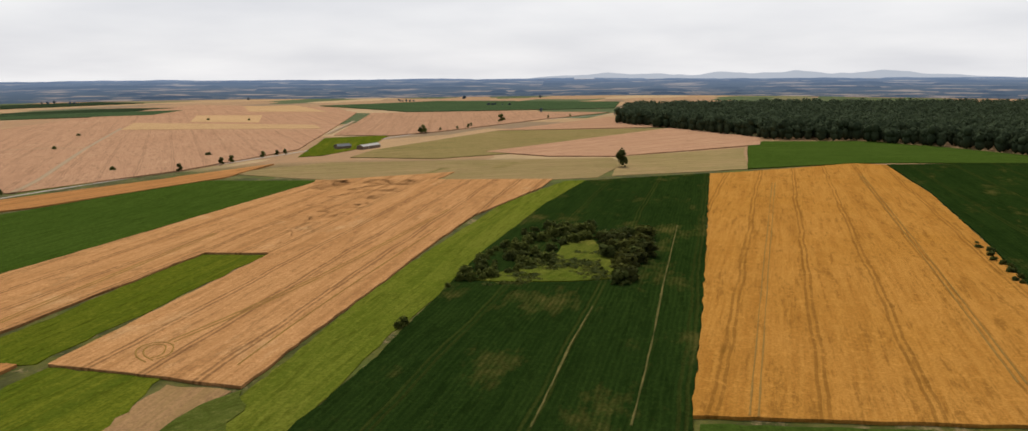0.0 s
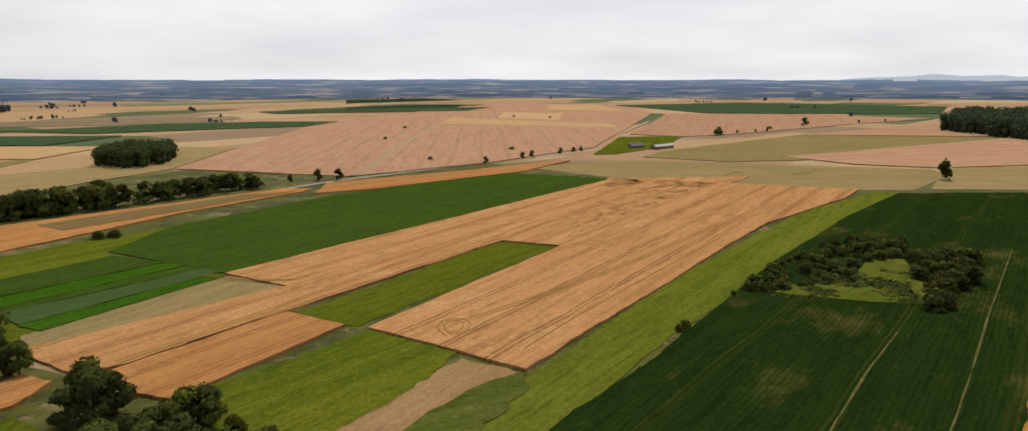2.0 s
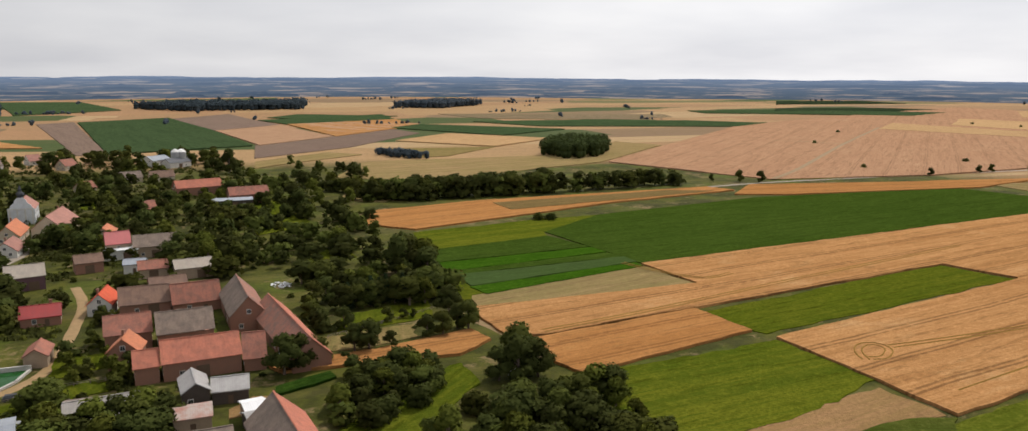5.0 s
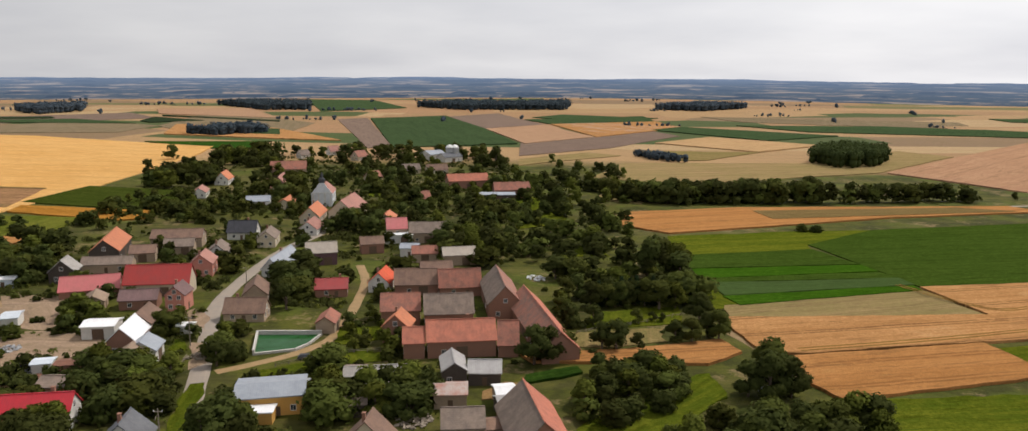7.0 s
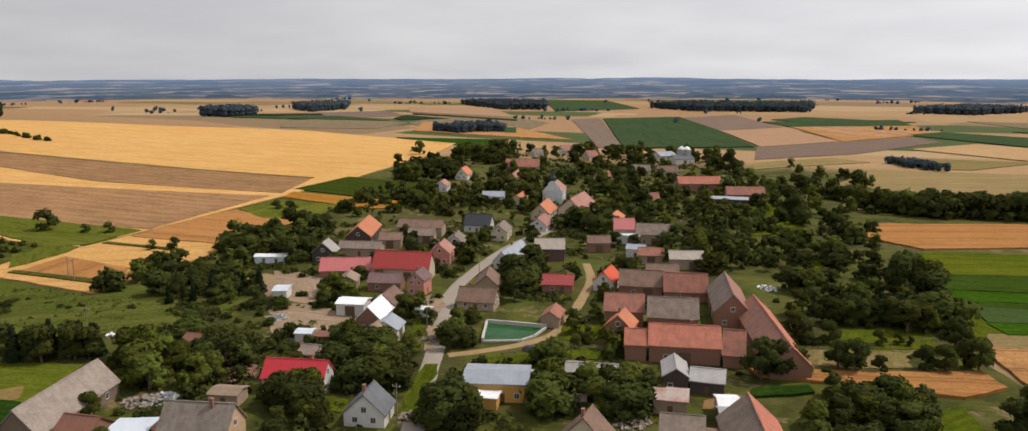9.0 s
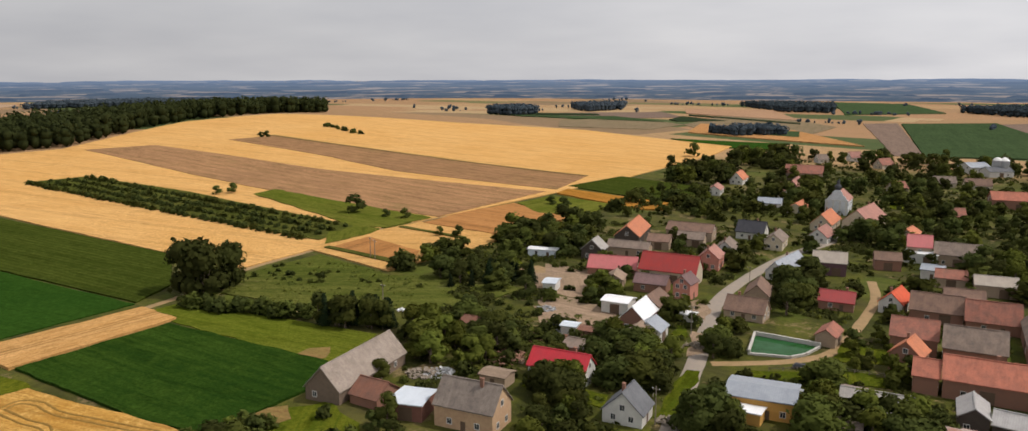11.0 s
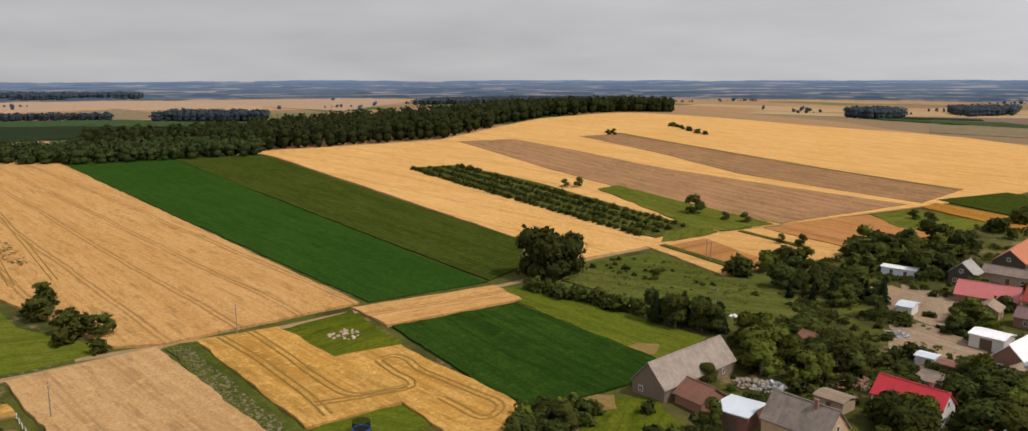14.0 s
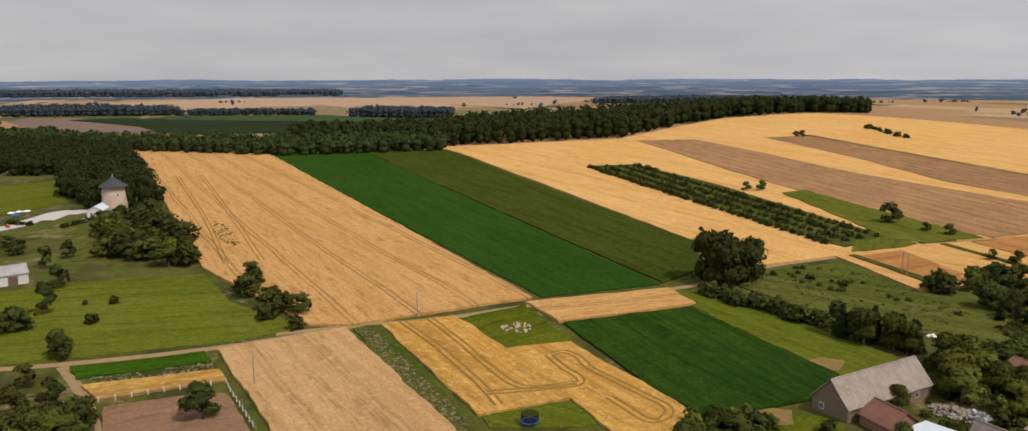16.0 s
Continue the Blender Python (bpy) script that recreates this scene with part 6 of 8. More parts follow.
plant("oak", 1280.2, 391.8, 5, 1)
plant("oak", 594.1, 140.9, 15, 1)
plant("bush", 136.3, 366.5, 4.5, 1.5)
plant("bush", 142.3, 364.7, 4.5, 1.4)
plant("bush", 195.2, 109.1, 3.6, 1)
plant("bush", 193.1, 110.0, 2.6, 1)
plant("bush", 236.8, 115.2, 2.5, 1)
grove(('bush',), [(244, 115), (292, 123), (341, 126), (343, 112), (279, 91), (269, 99), (251, 106)], 62, 2.5, 5.2, 1.2, "", 0, 2.2)
grove(('bush',), [(344, 117), (355, 97), (326, 89), (310, 97)], 34, 3.0, 6.0, 1.2, "", 0, 2.4)
grove(('bush', 'linden'), [(335, 90), (345, 70), (319, 64), (262, 57), (259, 64), (287, 69), (312, 83)], 46, 4.0, 6.8, 1.2, "", 0, 2.4)
grove(('oak', 'linden', 'ash', 'bush', 'linden', 'willow'), [(54, 313), (64, 314), (65, 285), (57, 243), (45, 227), (45, 249)], 16, 6, 11, 1.1, "", 1, 3)
plant("oak", 49.9, 277.6, 16, 0.9)
plant("oak", 53.8, 282.4, 13, 0.9)
grove(('oak', 'linden', 'ash', 'bush', 'linden', 'willow'), [(-26, 399), (8, 443), (61, 404), (50, 326), (24, 282), (6, 301), (-15, 312)], 44, 5.5, 10, 1.1, "", 1, 3)
grove(('oak', 'linden', 'ash', 'bush', 'linden', 'willow'), [(15, 281), (50, 326), (54, 273), (52, 252), (39, 248), (18, 252)], 15, 5, 9, 1.1, "", 1, 3)
tree_row(('conifer', 'ash', 'oak'), (25, 242), (46, 245), 18, 8, 10.5, 1.1, 1.2, "")
plant("oak", 17.8, 222.8, 6, 1.15)
plant("oak", 24.4, 222.9, 7, 1.15)
plant("oak", 28.4, 202.4, 9, 1.15)
plant("oak", 24.7, 203.4, 8, 1.15)
plant("oak", 34.1, 203.5, 5, 1.15)
plant("oak", 55.9, 226.6, 10, 1.15)
plant("oak", 57.9, 211.9, 9, 1.15)
plant("oak", 54.9, 213.0, 8, 1.15)
plant("oak", 45.2, 208.4, 7, 1.15)
plant("oak", 49.7, 208.5, 7.5, 1.15)
plant("oak", 37.2, 225.6, 5, 1.15)
plant("oak", 42.2, 227.0, 3.5, 1.15)
plant("oak", 45.1, 227.1, 3, 1.15)
plant("oak", 22.0, 251.6, 9, 1.15)
plant("oak", 17.9, 247.7, 9, 1.15)
plant("oak", 56.3, 252.4, 8, 1.15)
grove(('oak', 'linden', 'ash', 'bush', 'linden', 'willow'), [(-38, 590), (52, 511), (71, 471), (51, 403), (-28, 440)], 26, 6, 12, 1.1, "", 1, 3)
grove(('oak', 'linden', 'ash', 'bush', 'linden', 'willow'), [(33, 640), (99, 594), (75, 498), (31, 525)], 14, 6, 10, 1.1, "", 1, 3)
tree_row(('oak', 'linden', 'ash', 'bush', 'linden', 'willow'), (42, 496), (88, 479), 14, 6, 10, 1.1, 3, "")
plant("oak", 58.7, 170.5, 12, 1.1)
plant("oak", 64.0, 171.4, 10, 1.1)
plant("oak", 54.4, 171.9, 9, 1.1)
grove(('oak', 'linden', 'ash', 'bush', 'linden', 'willow'), [(51, 146), (68, 156), (77, 145), (82, 130), (74, 121), (48, 135)], 12, 5, 8, 1.15, "", 1, 3)
grove(('oak', 'linden', 'ash', 'bush', 'linden', 'willow'), [(19, 186), (37, 190), (42, 178), (32, 164), (16, 166)], 16, 4, 7, 1.1, "", 1, 3)
grove(('oak', 'linden', 'ash', 'bush', 'linden', 'willow'), [(35, 155), (50, 150), (48, 135), (30, 145)], 8, 5, 8, 1.1, "", 1, 3)
grove(('oak', 'linden', 'ash', 'bush', 'linden', 'willow'), [(14, 173), (36, 186), (50, 190), (31, 159), (14, 154)], 14, 4, 7, 1.1, "", 1, 3)
plant("oak", 61.9, 179.7, 12, 1.15)
plant("oak", 63.0, 173.8, 10, 1.1)
plant("bush", 44.2, 156.2, 6, 1.2)
grove(('oak', 'linden', 'ash', 'bush', 'linden', 'willow'), [(35, 144), (57, 154), (78, 157), (73, 145)], 12, 6, 9, 1.1, "", 1, 3)
grove(('bush',), [(-124, 187), (-139, 229), (-184, 354), (-176, 448), (-150, 614), (11, 595), (61, 404), (54, 241), (58, 210), (31, 159), (-20, 173), (-38, 158), (-68, 153), (-103, 152)], 260, 0.8, 2.4, 1.4, "", 0.5, 2)
grove(('bush',), [(-121, 124), (-161, 169), (-178, 207), (-184, 278), (-158, 274), (-104, 199), (-88, 162), (-96, 132)], 90, 0.8, 2.4, 1.4, "", 0.5, 2)
grove(('oak', 'linden', 'ash', 'bush', 'linden', 'willow'), [(-139, 229), (-184, 354), (-176, 448), (-150, 614), (11, 595), (-4, 281), (-30, 262), (-38, 208), (-41, 172), (-76, 172), (-105, 230)], 150, 3, 7.5, 1.1, "", 0.8, 3)
grove(('oak', 'linden', 'ash', 'bush', 'linden', 'willow'), [(-45, 398), (29, 422), (56, 369), (50, 264), (48, 252), (26, 252), (19, 272), (-5, 337)], 18, 5, 9, 1.15, "", 1, 3)
grove(('oak', 'linden', 'ash', 'bush', 'linden', 'willow'), [(-82, 459), (-26, 399), (61, 404), (69, 458), (-32, 505)], 22, 5, 10, 1.15, "", 1, 3)
grove(('oak', 'linden', 'ash', 'bush', 'linden', 'willow'), [(-124, 187), (-115, 187), (-108, 197), (-100, 171), (-112, 167)], 8, 3, 6, 1, "", 1, 3)
grove(('oak', 'linden', 'ash', 'bush', 'linden', 'willow'), [(-140, 267), (-118, 272), (-104, 237), (-118, 233)], 6, 3, 6, 1, "", 1, 3)
tree_row(('bush',), (375, -63), (302, -67), 12, 2, 3.4, 1.2, 2, "")
grove(('oak', 'linden', 'ash', 'bush', 'linden', 'willow'), [(-89, 298), (-72, 282), (-66, 236), (-70, 236)], 14, 6, 9.5, 1.15, "", 1, 3)
grove(('oak', 'linden', 'ash', 'bush', 'linden', 'willow'), [(-72, 186), (-67, 195), (-74, 214), (-78, 212)], 8, 4.5, 7, 1.05, "", 1, 3)
grove(('oak', 'linden', 'ash', 'bush', 'linden', 'willow'), [(-121, 209), (-115, 216), (-120, 229), (-136, 233)], 9, 5, 7, 1.2, "", 1, 3)
grove(('oak', 'linden', 'ash', 'bush', 'linden', 'willow'), [(-88, 155), (-72, 158), (-81, 184), (-104, 184)], 24, 5.5, 8.5, 1.15, "", 1, 3)
grove(('oak', 'linden', 'ash', 'bush', 'linden', 'willow'), [(-98, 146), (-87, 143), (-91, 158), (-109, 162)], 10, 5, 8, 1.1, "", 1, 3)
grove(('oak', 'linden', 'ash', 'bush', 'linden', 'willow'), [(-39, 158), (-19, 159), (-17, 169), (-33, 173), (-41, 172)], 20, 6, 9, 1.1, "", 1, 3)
grove(('oak', 'linden', 'ash', 'bush', 'linden', 'willow'), [(-60, 143), (-58, 158), (-52, 152), (-50, 141)], 6, 7, 10, 1, "", 1, 3)
grove(('oak', 'linden', 'ash', 'bush', 'linden', 'willow'), [(-41, 189), (-26, 196), (-33, 220), (-47, 214)], 9, 3, 6, 1, "", 1, 3)
plant("oak", 6.4, 191.4, 11, 1.1)
plant("oak", 10.3, 193.3, 10, 1.1)
plant("linden", 13.8, 196.7, 8, 1)
plant("bush", 16.2, 196.7, 5, 1)
grove(('oak', 'linden', 'ash', 'bush', 'linden', 'willow'), [(-40, 220), (-34, 226), (-38, 254), (-45, 254)], 4, 3, 5, 1, "", 1, 3)
grove(('willow', 'bush'), [(-22, 234), (-11, 233), (-12, 243), (-22, 243)], 5, 3, 5, 1.2, "", 1, 3)
grove(('oak', 'linden', 'ash', 'bush', 'linden', 'willow'), [(14, 250), (20, 234), (22, 215), (16, 222)], 5, 4, 6, 1, "", 1, 3)
grove(('oak', 'linden', 'ash', 'bush', 'linden', 'willow'), [(-124, 276), (-106, 277), (-98, 260), (-98, 244), (-117, 259)], 8, 3, 5, 1, "", 1, 3)
grove(('oak', 'linden', 'ash', 'bush', 'linden', 'willow'), [(-189, 292), (-165, 283), (-155, 258), (-168, 257)], 12, 5, 9, 1.1, "", 1, 3)
grove(('oak', 'linden', 'ash', 'bush', 'linden', 'willow'), [(-202, 359), (-139, 374), (-122, 411), (-166, 449), (-211, 442), (-199, 384)], 34, 5, 9, 1.1, "", 1, 3)
grove(('oak', 'linden', 'ash', 'bush', 'linden', 'willow'), [(-216, 466), (-166, 449), (-195, 544), (-229, 573), (-239, 517)], 26, 8, 14, 1.15, "", 1, 3)
grove(('oak', 'linden', 'ash', 'bush', 'linden', 'willow'), [(-220, 575), (-172, 587), (-192, 677), (-246, 659)], 26, 8, 14, 1.15, "", 1, 3)
grove(('oak', 'linden', 'ash', 'bush', 'linden', 'willow'), [(-148, 409), (-93, 377), (-112, 456), (-163, 475)], 24, 6, 11, 1.1, "", 1, 3)
grove(('oak', 'linden', 'ash', 'bush', 'linden', 'willow'), [(-89, 361), (-49, 335), (-61, 417), (-95, 414)], 26, 6, 11, 1.1, "", 1, 3)
grove(('oak', 'linden', 'ash', 'bush', 'linden', 'willow'), [(-62, 397), (-5, 366), (-6, 453), (-71, 486)], 34, 6, 11, 1.1, "", 1, 3)
grove(('oak', 'linden', 'ash', 'bush', 'linden', 'willow'), [(-41, 311), (-4, 291), (4, 351), (-26, 365), (-46, 349)], 22, 6, 11, 1.1, "", 1, 3)
grove(('oak', 'linden', 'ash', 'bush', 'linden', 'willow'), [(-156, 476), (-45, 463), (-57, 588), (-181, 585)], 38, 7, 12, 1.1, "", 1, 3)
grove(('oak', 'linden', 'ash', 'bush', 'linden', 'willow'), [(-169, 609), (-37, 582), (1, 603), (-22, 731), (-131, 737), (-186, 696)], 54, 7, 12, 1.1, "", 1, 3)
plant("oak", -10.1, 601.4, 19, 0.9)
plant("oak", 23.0, 421.9, 17, 1)
plant("oak", 25.3, 417.9, 14, 1)
tree_row(('bush',), (-189, 407), (-123, 415), 18, 3, 5, 1.2, 2, "")
grove(('oak', 'linden', 'ash', 'bush', 'linden', 'willow'), [(-114, 319), (-74, 298), (-89, 347), (-127, 359)], 8, 4, 8, 1, "", 1, 3)
grove(('oak', 'linden', 'ash', 'bush', 'linden', 'willow'), [(-145, 323), (-127, 318), (-118, 296), (-133, 295)], 6, 4, 7, 1, "", 1, 3)
plant("linden", -231.0, 148.0, 21, 1)
plant("linden", -233.7, 158.7, 17, 0.95)
tree_row(('bush', 'oak'), (-222, 136), (-209, 140), 8, 4, 6, 1.2, 1.5, "")
tree_row(('bush', 'oak'), (-209, 140), (-179, 150), 16, 4, 6, 1.2, 1.5, "")
tree_row(('conifer', 'ash'), (-175, 148), (-154, 159), 22, 8, 11, 1.1, 2, "")
grove(('willow',), [(-131, 138), (-123, 146), (-143, 171), (-154, 167)], 5, 7, 10, 1.15, "", 1, 3)
grove(('oak', 'linden', 'ash', 'bush', 'linden', 'willow'), [(-119, 130), (-107, 153), (-133, 183), (-151, 181), (-161, 169)], 22, 4.5, 8, 1.1, "", 1, 3)
grove(('oak', 'linden', 'ash', 'bush', 'linden', 'willow'), [(-99, 175), (-78, 175), (-84, 184), (-99, 184)], 4, 4, 6, 1, "", 1, 3)
grove(('conifer', 'oak'), [(-171, 195), (-142, 212), (-159, 236), (-181, 210)], 22, 5, 9, 1, "", 1, 3)
grove(('oak', 'linden', 'ash', 'bush', 'linden', 'willow'), [(-181, 247), (-162, 277), (-187, 334), (-205, 314), (-202, 275)], 40, 6, 10, 1.1, "", 1, 3)
grove(('oak', 'linden', 'ash', 'bush', 'linden', 'willow'), [(-199, 202), (-193, 210), (-205, 219), (-209, 214)], 5, 5, 7, 1.2, "", 1, 3)
grove(('oak', 'linden', 'ash', 'bush', 'linden', 'willow'), [(-200, 217), (-189, 230), (-200, 244), (-209, 227)], 12, 5, 8, 1.1, "", 1, 3)
grove(('bush',), [(-227, 163), (-203, 177), (-214, 193), (-239, 179)], 10, 1.0, 2.2, 1.3, "", 1, 2)
grove(('bush',), [(-196, 173), (-175, 197), (-186, 205), (-205, 188)], 6, 0.9, 1.8, 1.4, "", 1, 2)
plant("oak", -292.7, 275.0, 11, 1.25)
plant("oak", -391.8, 264.5, 6, 1.25)
plant("oak", -388.1, 272.2, 7, 1.25)
plant("oak", -273.5, 276.9, 5, 1.25)
plant("oak", -264.4, 280.3, 6, 1.25)
plant("oak", -225.6, 260.8, 5, 1.25)
plant("oak", -217.9, 263.9, 6, 1.25)
plant("oak", -214.6, 345.2, 8, 1.25)
plant("oak", -228.6, 355.2, 6, 1.25)
plant("oak", -256.0, 607.8, 13, 1.25)
plant("oak", -573.0, 438.6, 7, 1.25)
plant("oak", -576.0, 435.0, 6, 1.25)
grove(('bush',), [(-238, 166), (-243, 192), (-211, 193), (-205, 177), (-218, 165)], 14, 1.2, 2.6, 1.4, "", 1, 2)
tree_row(('bush',), (-606, 532), (-527, 507), 10, 3.5, 6, 1.4, 3, "")
tree_row(('bush', 'bush'), (-507, 217), (-265, 221), 44, 3.0, 4.8, 1.15, 0.8, "orchard")
tree_row(('bush', 'bush'), (-504, 227), (-266, 230), 44, 3.0, 4.8, 1.15, 0.8, "orchard")
tree_row(('bush', 'bush'), (-502, 237), (-267, 239), 44, 3.0, 4.8, 1.15, 0.8, "orchard")
tree_row(('bush', 'bush'), (-500, 247), (-269, 249), 44, 3.0, 4.8, 1.15, 0.8, "orchard")
grove(('oak', 'bush'), [(-274, -13), (-294, -4), (-279, -1), (-231, -2), (-225, 5), (-227, 11), (-255, 9), (-265, 3), (-244, -1)], 13, 5, 7.5, 1, "", 0, 3.5)
grove(('oak', 'linden', 'ash', 'bush', 'linden', 'willow'), [(-328, -59), (-316, -27), (-326, -22), (-432, -50), (-421, -72)], 46, 6, 11, 1.15, "", 1, 3)
plant("oak", -220.2, -50.5, 7.5, 0.95)
plant("ash", -339.8, -79.6, 7, 1)
plant("bush", -293.2, -70.6, 5, 0.9)
plant("oak", -252.6, -68.4, 7, 1.1)
plant("oak", -247.2, -70.3, 7, 1.1)
plant("oak", -170.9, -14.6, 9.0, 1.15)
plant("bush", -273.0, -46.3, 2.5, 1)
plant("bush", -251.3, -48.8, 3, 1)
plant("bush", -271.8, -54.1, 2, 1)
grove(('oak', 'linden', 'ash', 'bush', 'linden', 'willow'), [(-177, -51), (-179, -39), (-171, -33), (-158, -32), (-164, -50)], 14, 4, 7, 1.1, "", 1, 3)
grove(('oak', 'linden', 'ash', 'bush', 'linden', 'willow'), [(-377, -119), (-352, -98), (-360, -86), (-385, -102)], 8, 4, 6, 1.1, "", 1, 3)
plant("bush", -369.7, -77.5, 3.5, 1)
plant("bush", -520.8, -112.4, 5, 1)
plant("bush", -540.9, -108.7, 5, 1)
grove(('bush',), [(-137, 88), (-132, 99), (-122, 87), (-126, 77)], 10, 3, 5, 1.2, "", 1, 3)
grove(('oak', 'linden', 'ash', 'bush', 'linden', 'willow'), [(-139, 83), (-132, 92), (-120, 83), (-128, 76)], 9, 4, 6, 1.1, "", 1, 3)
grove(('bush', 'oak'), [(-119, 103), (-112, 113), (-101, 103), (-111, 95)], 7, 3, 5, 1, "", 1, 3)
plant("oak", -111.3, 111.5, 8, 0.9)
plant("bush", -124.9, 106.4, 4, 0.9)
grove(('oak', 'linden', 'ash', 'bush', 'linden', 'willow'), [(-82, 119), (-90, 136), (-86, 144), (-72, 128)], 12, 4, 6, 1.1, "", 1, 3)
plant("oak", -143.3, 178.1, 8, 1.2)
plant("linden", -130.9, 173.7, 7, 1.2)
plant("oak", -120.8, 167.3, 7, 1.2)
plant("ash", -123.0, 157.4, 8, 1.2)
plant("willow", -129.2, 154.9, 8, 1.2)
plant("oak", -142.7, 207.1, 8, 1.2)
plant("willow", -138.6, 155.7, 11, 1.2)
plant("willow", -146.6, 157.9, 9, 1.2)
plant("oak", -129.8, 128.2, 6, 1.2)
plant("bush", -134.3, 207.9, 5, 1.2)
plant("ash", -265.0, -63.2, 10, 1.1)
plant("oak", -345.1, -72.8, 7, 1.1)
plant("ash", -329.9, -77.5, 9, 1.1)
plant("oak", -297.4, -66.6, 9, 1.1)
plant("oak", -222.6, -51.5, 8, 1.1)
plant("linden", -249.8, -66.9, 8, 1.1)
plant("bush", -270.1, -45.5, 3, 1.1)
plant("bush", -250.2, -48.6, 4, 1.1)
plant("oak", -188.5, -45.9, 7, 1.1)
plant("linden", -175.6, -38.4, 7, 1.1)
plant("oak", -202.9, -54.3, 6, 1.1)
plant("oak", -183.4, -52.2, 8, 1.1)
tree_row(('bush',), (-434, -117), (-425, -103), 8, 2.2, 3.0, 1.2, 0.8, "")
tree_row(('bush',), (-413, -89), (-436, -77), 8, 2.0, 3.0, 1.2, 0.8, "")
wood("far_wood", [(-207, 1725), (-116, 1831), (124, 1761), (108, 1628), (-101, 1599)], 11.7, 12.4, 16, "farwood_haze", "distant dark wood tinted with painted haze", 11, 2.0)
wood("far_wood", [(297, 1648), (412, 1800), (516, 1756), (394, 1608)], 11.7, 12.4, 16, "farwood_haze", "distant dark wood tinted with painted haze", 11, 2.0)
wood("far_wood", [(-647, 1787), (-451, 1810), (-379, 1543), (-465, 1521)], 11.7, 12.4, 16, "farwood_haze", "distant dark wood tinted with painted haze", 11, 2.0)
wood("far_wood", [(-802, 1325), (-831, 1473), (-731, 1394), (-728, 1253)], 11.7, 12.4, 16, "farwood_haze", "distant dark wood tinted with painted haze", 11, 2.0)
wood("far_wood", [(-342, 845), (-309, 956), (-272, 909), (-304, 835)], 7.8, 9.6, 12, "farwood_haze", "distant dark wood tinted with painted haze", 11, 2.0)
wood("far_wood", [(31, 1773), (135, 1881), (128, 1720), (28, 1635)], 11.7, 12.4, 16, "farwood_haze", "distant dark wood tinted with painted haze", 11, 2.0)
wood("far_wood", [(303, 1679), (416, 1767), (506, 1720), (379, 1610)], 11.7, 12.4, 16, "farwood_haze", "distant dark wood tinted with painted haze", 11, 2.0)
wood("far_wood", [(105, 708), (127, 706), (148, 658), (129, 665)], 5.46, 4.8, 6, "farwood_haze", "distant dark wood tinted with painted haze", 11, 2.0)
wood("far_wood", [(-715, 932), (-835, 1180), (-707, 1067), (-652, 907)], 11.7, 12.4, 16, "farwood_haze", "distant dark wood tinted with painted haze", 11, 2.0)
wood("far_wood", [(-856, 1403), (-828, 1578), (-741, 1413), (-794, 1323)], 11.7, 12.4, 16, "farwood_haze", "distant dark wood tinted with painted haze", 11, 2.0)
wood("far_wood", [(-1545, -407), (-1528, -256), (-1464, -121), (-1568, -135), (-1742, -325), (-1736, -456)], 10.92, 13.4, 17, "farwood_haze", "distant dark wood tinted with painted haze", 11, 2.0)
wood("far_wood", [(-1466, -126), (-1413, 31), (-1361, 92), (-1428, 97), (-1525, -99)], 10.14, 9, 12, "farwood_haze", "distant dark wood tinted with painted haze", 11, 2.0)
wood("far_wood", [(-1293, 138), (-1135, 270), (-1236, 294), (-1386, 181)], 10.14, 13.4, 17, "farwood_haze", "distant dark wood tinted with painted haze", 11, 2.0)
wood("far_wood", [(-2520, -658), (-2454, -325), (-2468, 246), (-2679, 267), (-2659, -351), (-2728, -712)], 18.72, 17.2, 22, "farwood_haze", "distant dark wood tinted with painted haze", 11, 2.0)
wood("far_wood", [(-1694, 723), (-1749, 1023), (-1874, 1296), (-1965, 1150), (-1907, 887)], 14.04, 10.4, 14, "farwood_haze", "distant dark wood tinted with painted haze", 11, 2.0)
tree_row(('bush',), (-1120, -258), (-1098, -232), 5, 6, 10, 1.2, 3, "")
undergrowth("weeds", [(242, 105), (266, 104), (293, 99), (306, 81), (280, 73), (266, 65), (253, 89)], 330, 1, 1.6, "mid", "tall green weeds in the clearing of the thicket", -0.2)
undergrowth("tall_weeds", [(242, 105), (266, 104), (293, 99), (306, 81), (280, 73), (266, 65), (253, 89)], 160, 0.9, 1.4, "light", "yellow-green tufts in the clearing", -0.2)
undergrowth("shrubs", [(242, 105), (266, 104), (293, 99), (306, 81), (280, 73), (266, 65), (253, 89)], 90, 1, 2.2, "dark", "dark low scrub in the clearing", -0.1)
undergrowth("shrubs", [(-195, 223), (-202, 282), (-187, 328), (-136, 355), (-48, 392), (-21, 301), (-17, 220), (-10, 154), (-29, 141), (-115, 128)], 1700, 0.7, 1.8, "dark", "dark low shrubs and nettles between the houses", 0.12)
undergrowth("weeds", [(-195, 223), (-202, 282), (-187, 328), (-136, 355), (-48, 392), (-21, 301), (-17, 220), (-10, 154), (-29, 141), (-115, 128)], 2100, 0.4, 1, "mid", "green weeds and low shrubs in the gardens", -0.1)
undergrowth("tall_weeds", [(-195, 223), (-202, 282), (-187, 328), (-136, 355), (-48, 392), (-21, 301), (-17, 220), (-10, 154), (-29, 141), (-115, 128)], 700, 0.4, 1.1, "light", "yellow-green tufts of tall weeds", 0)
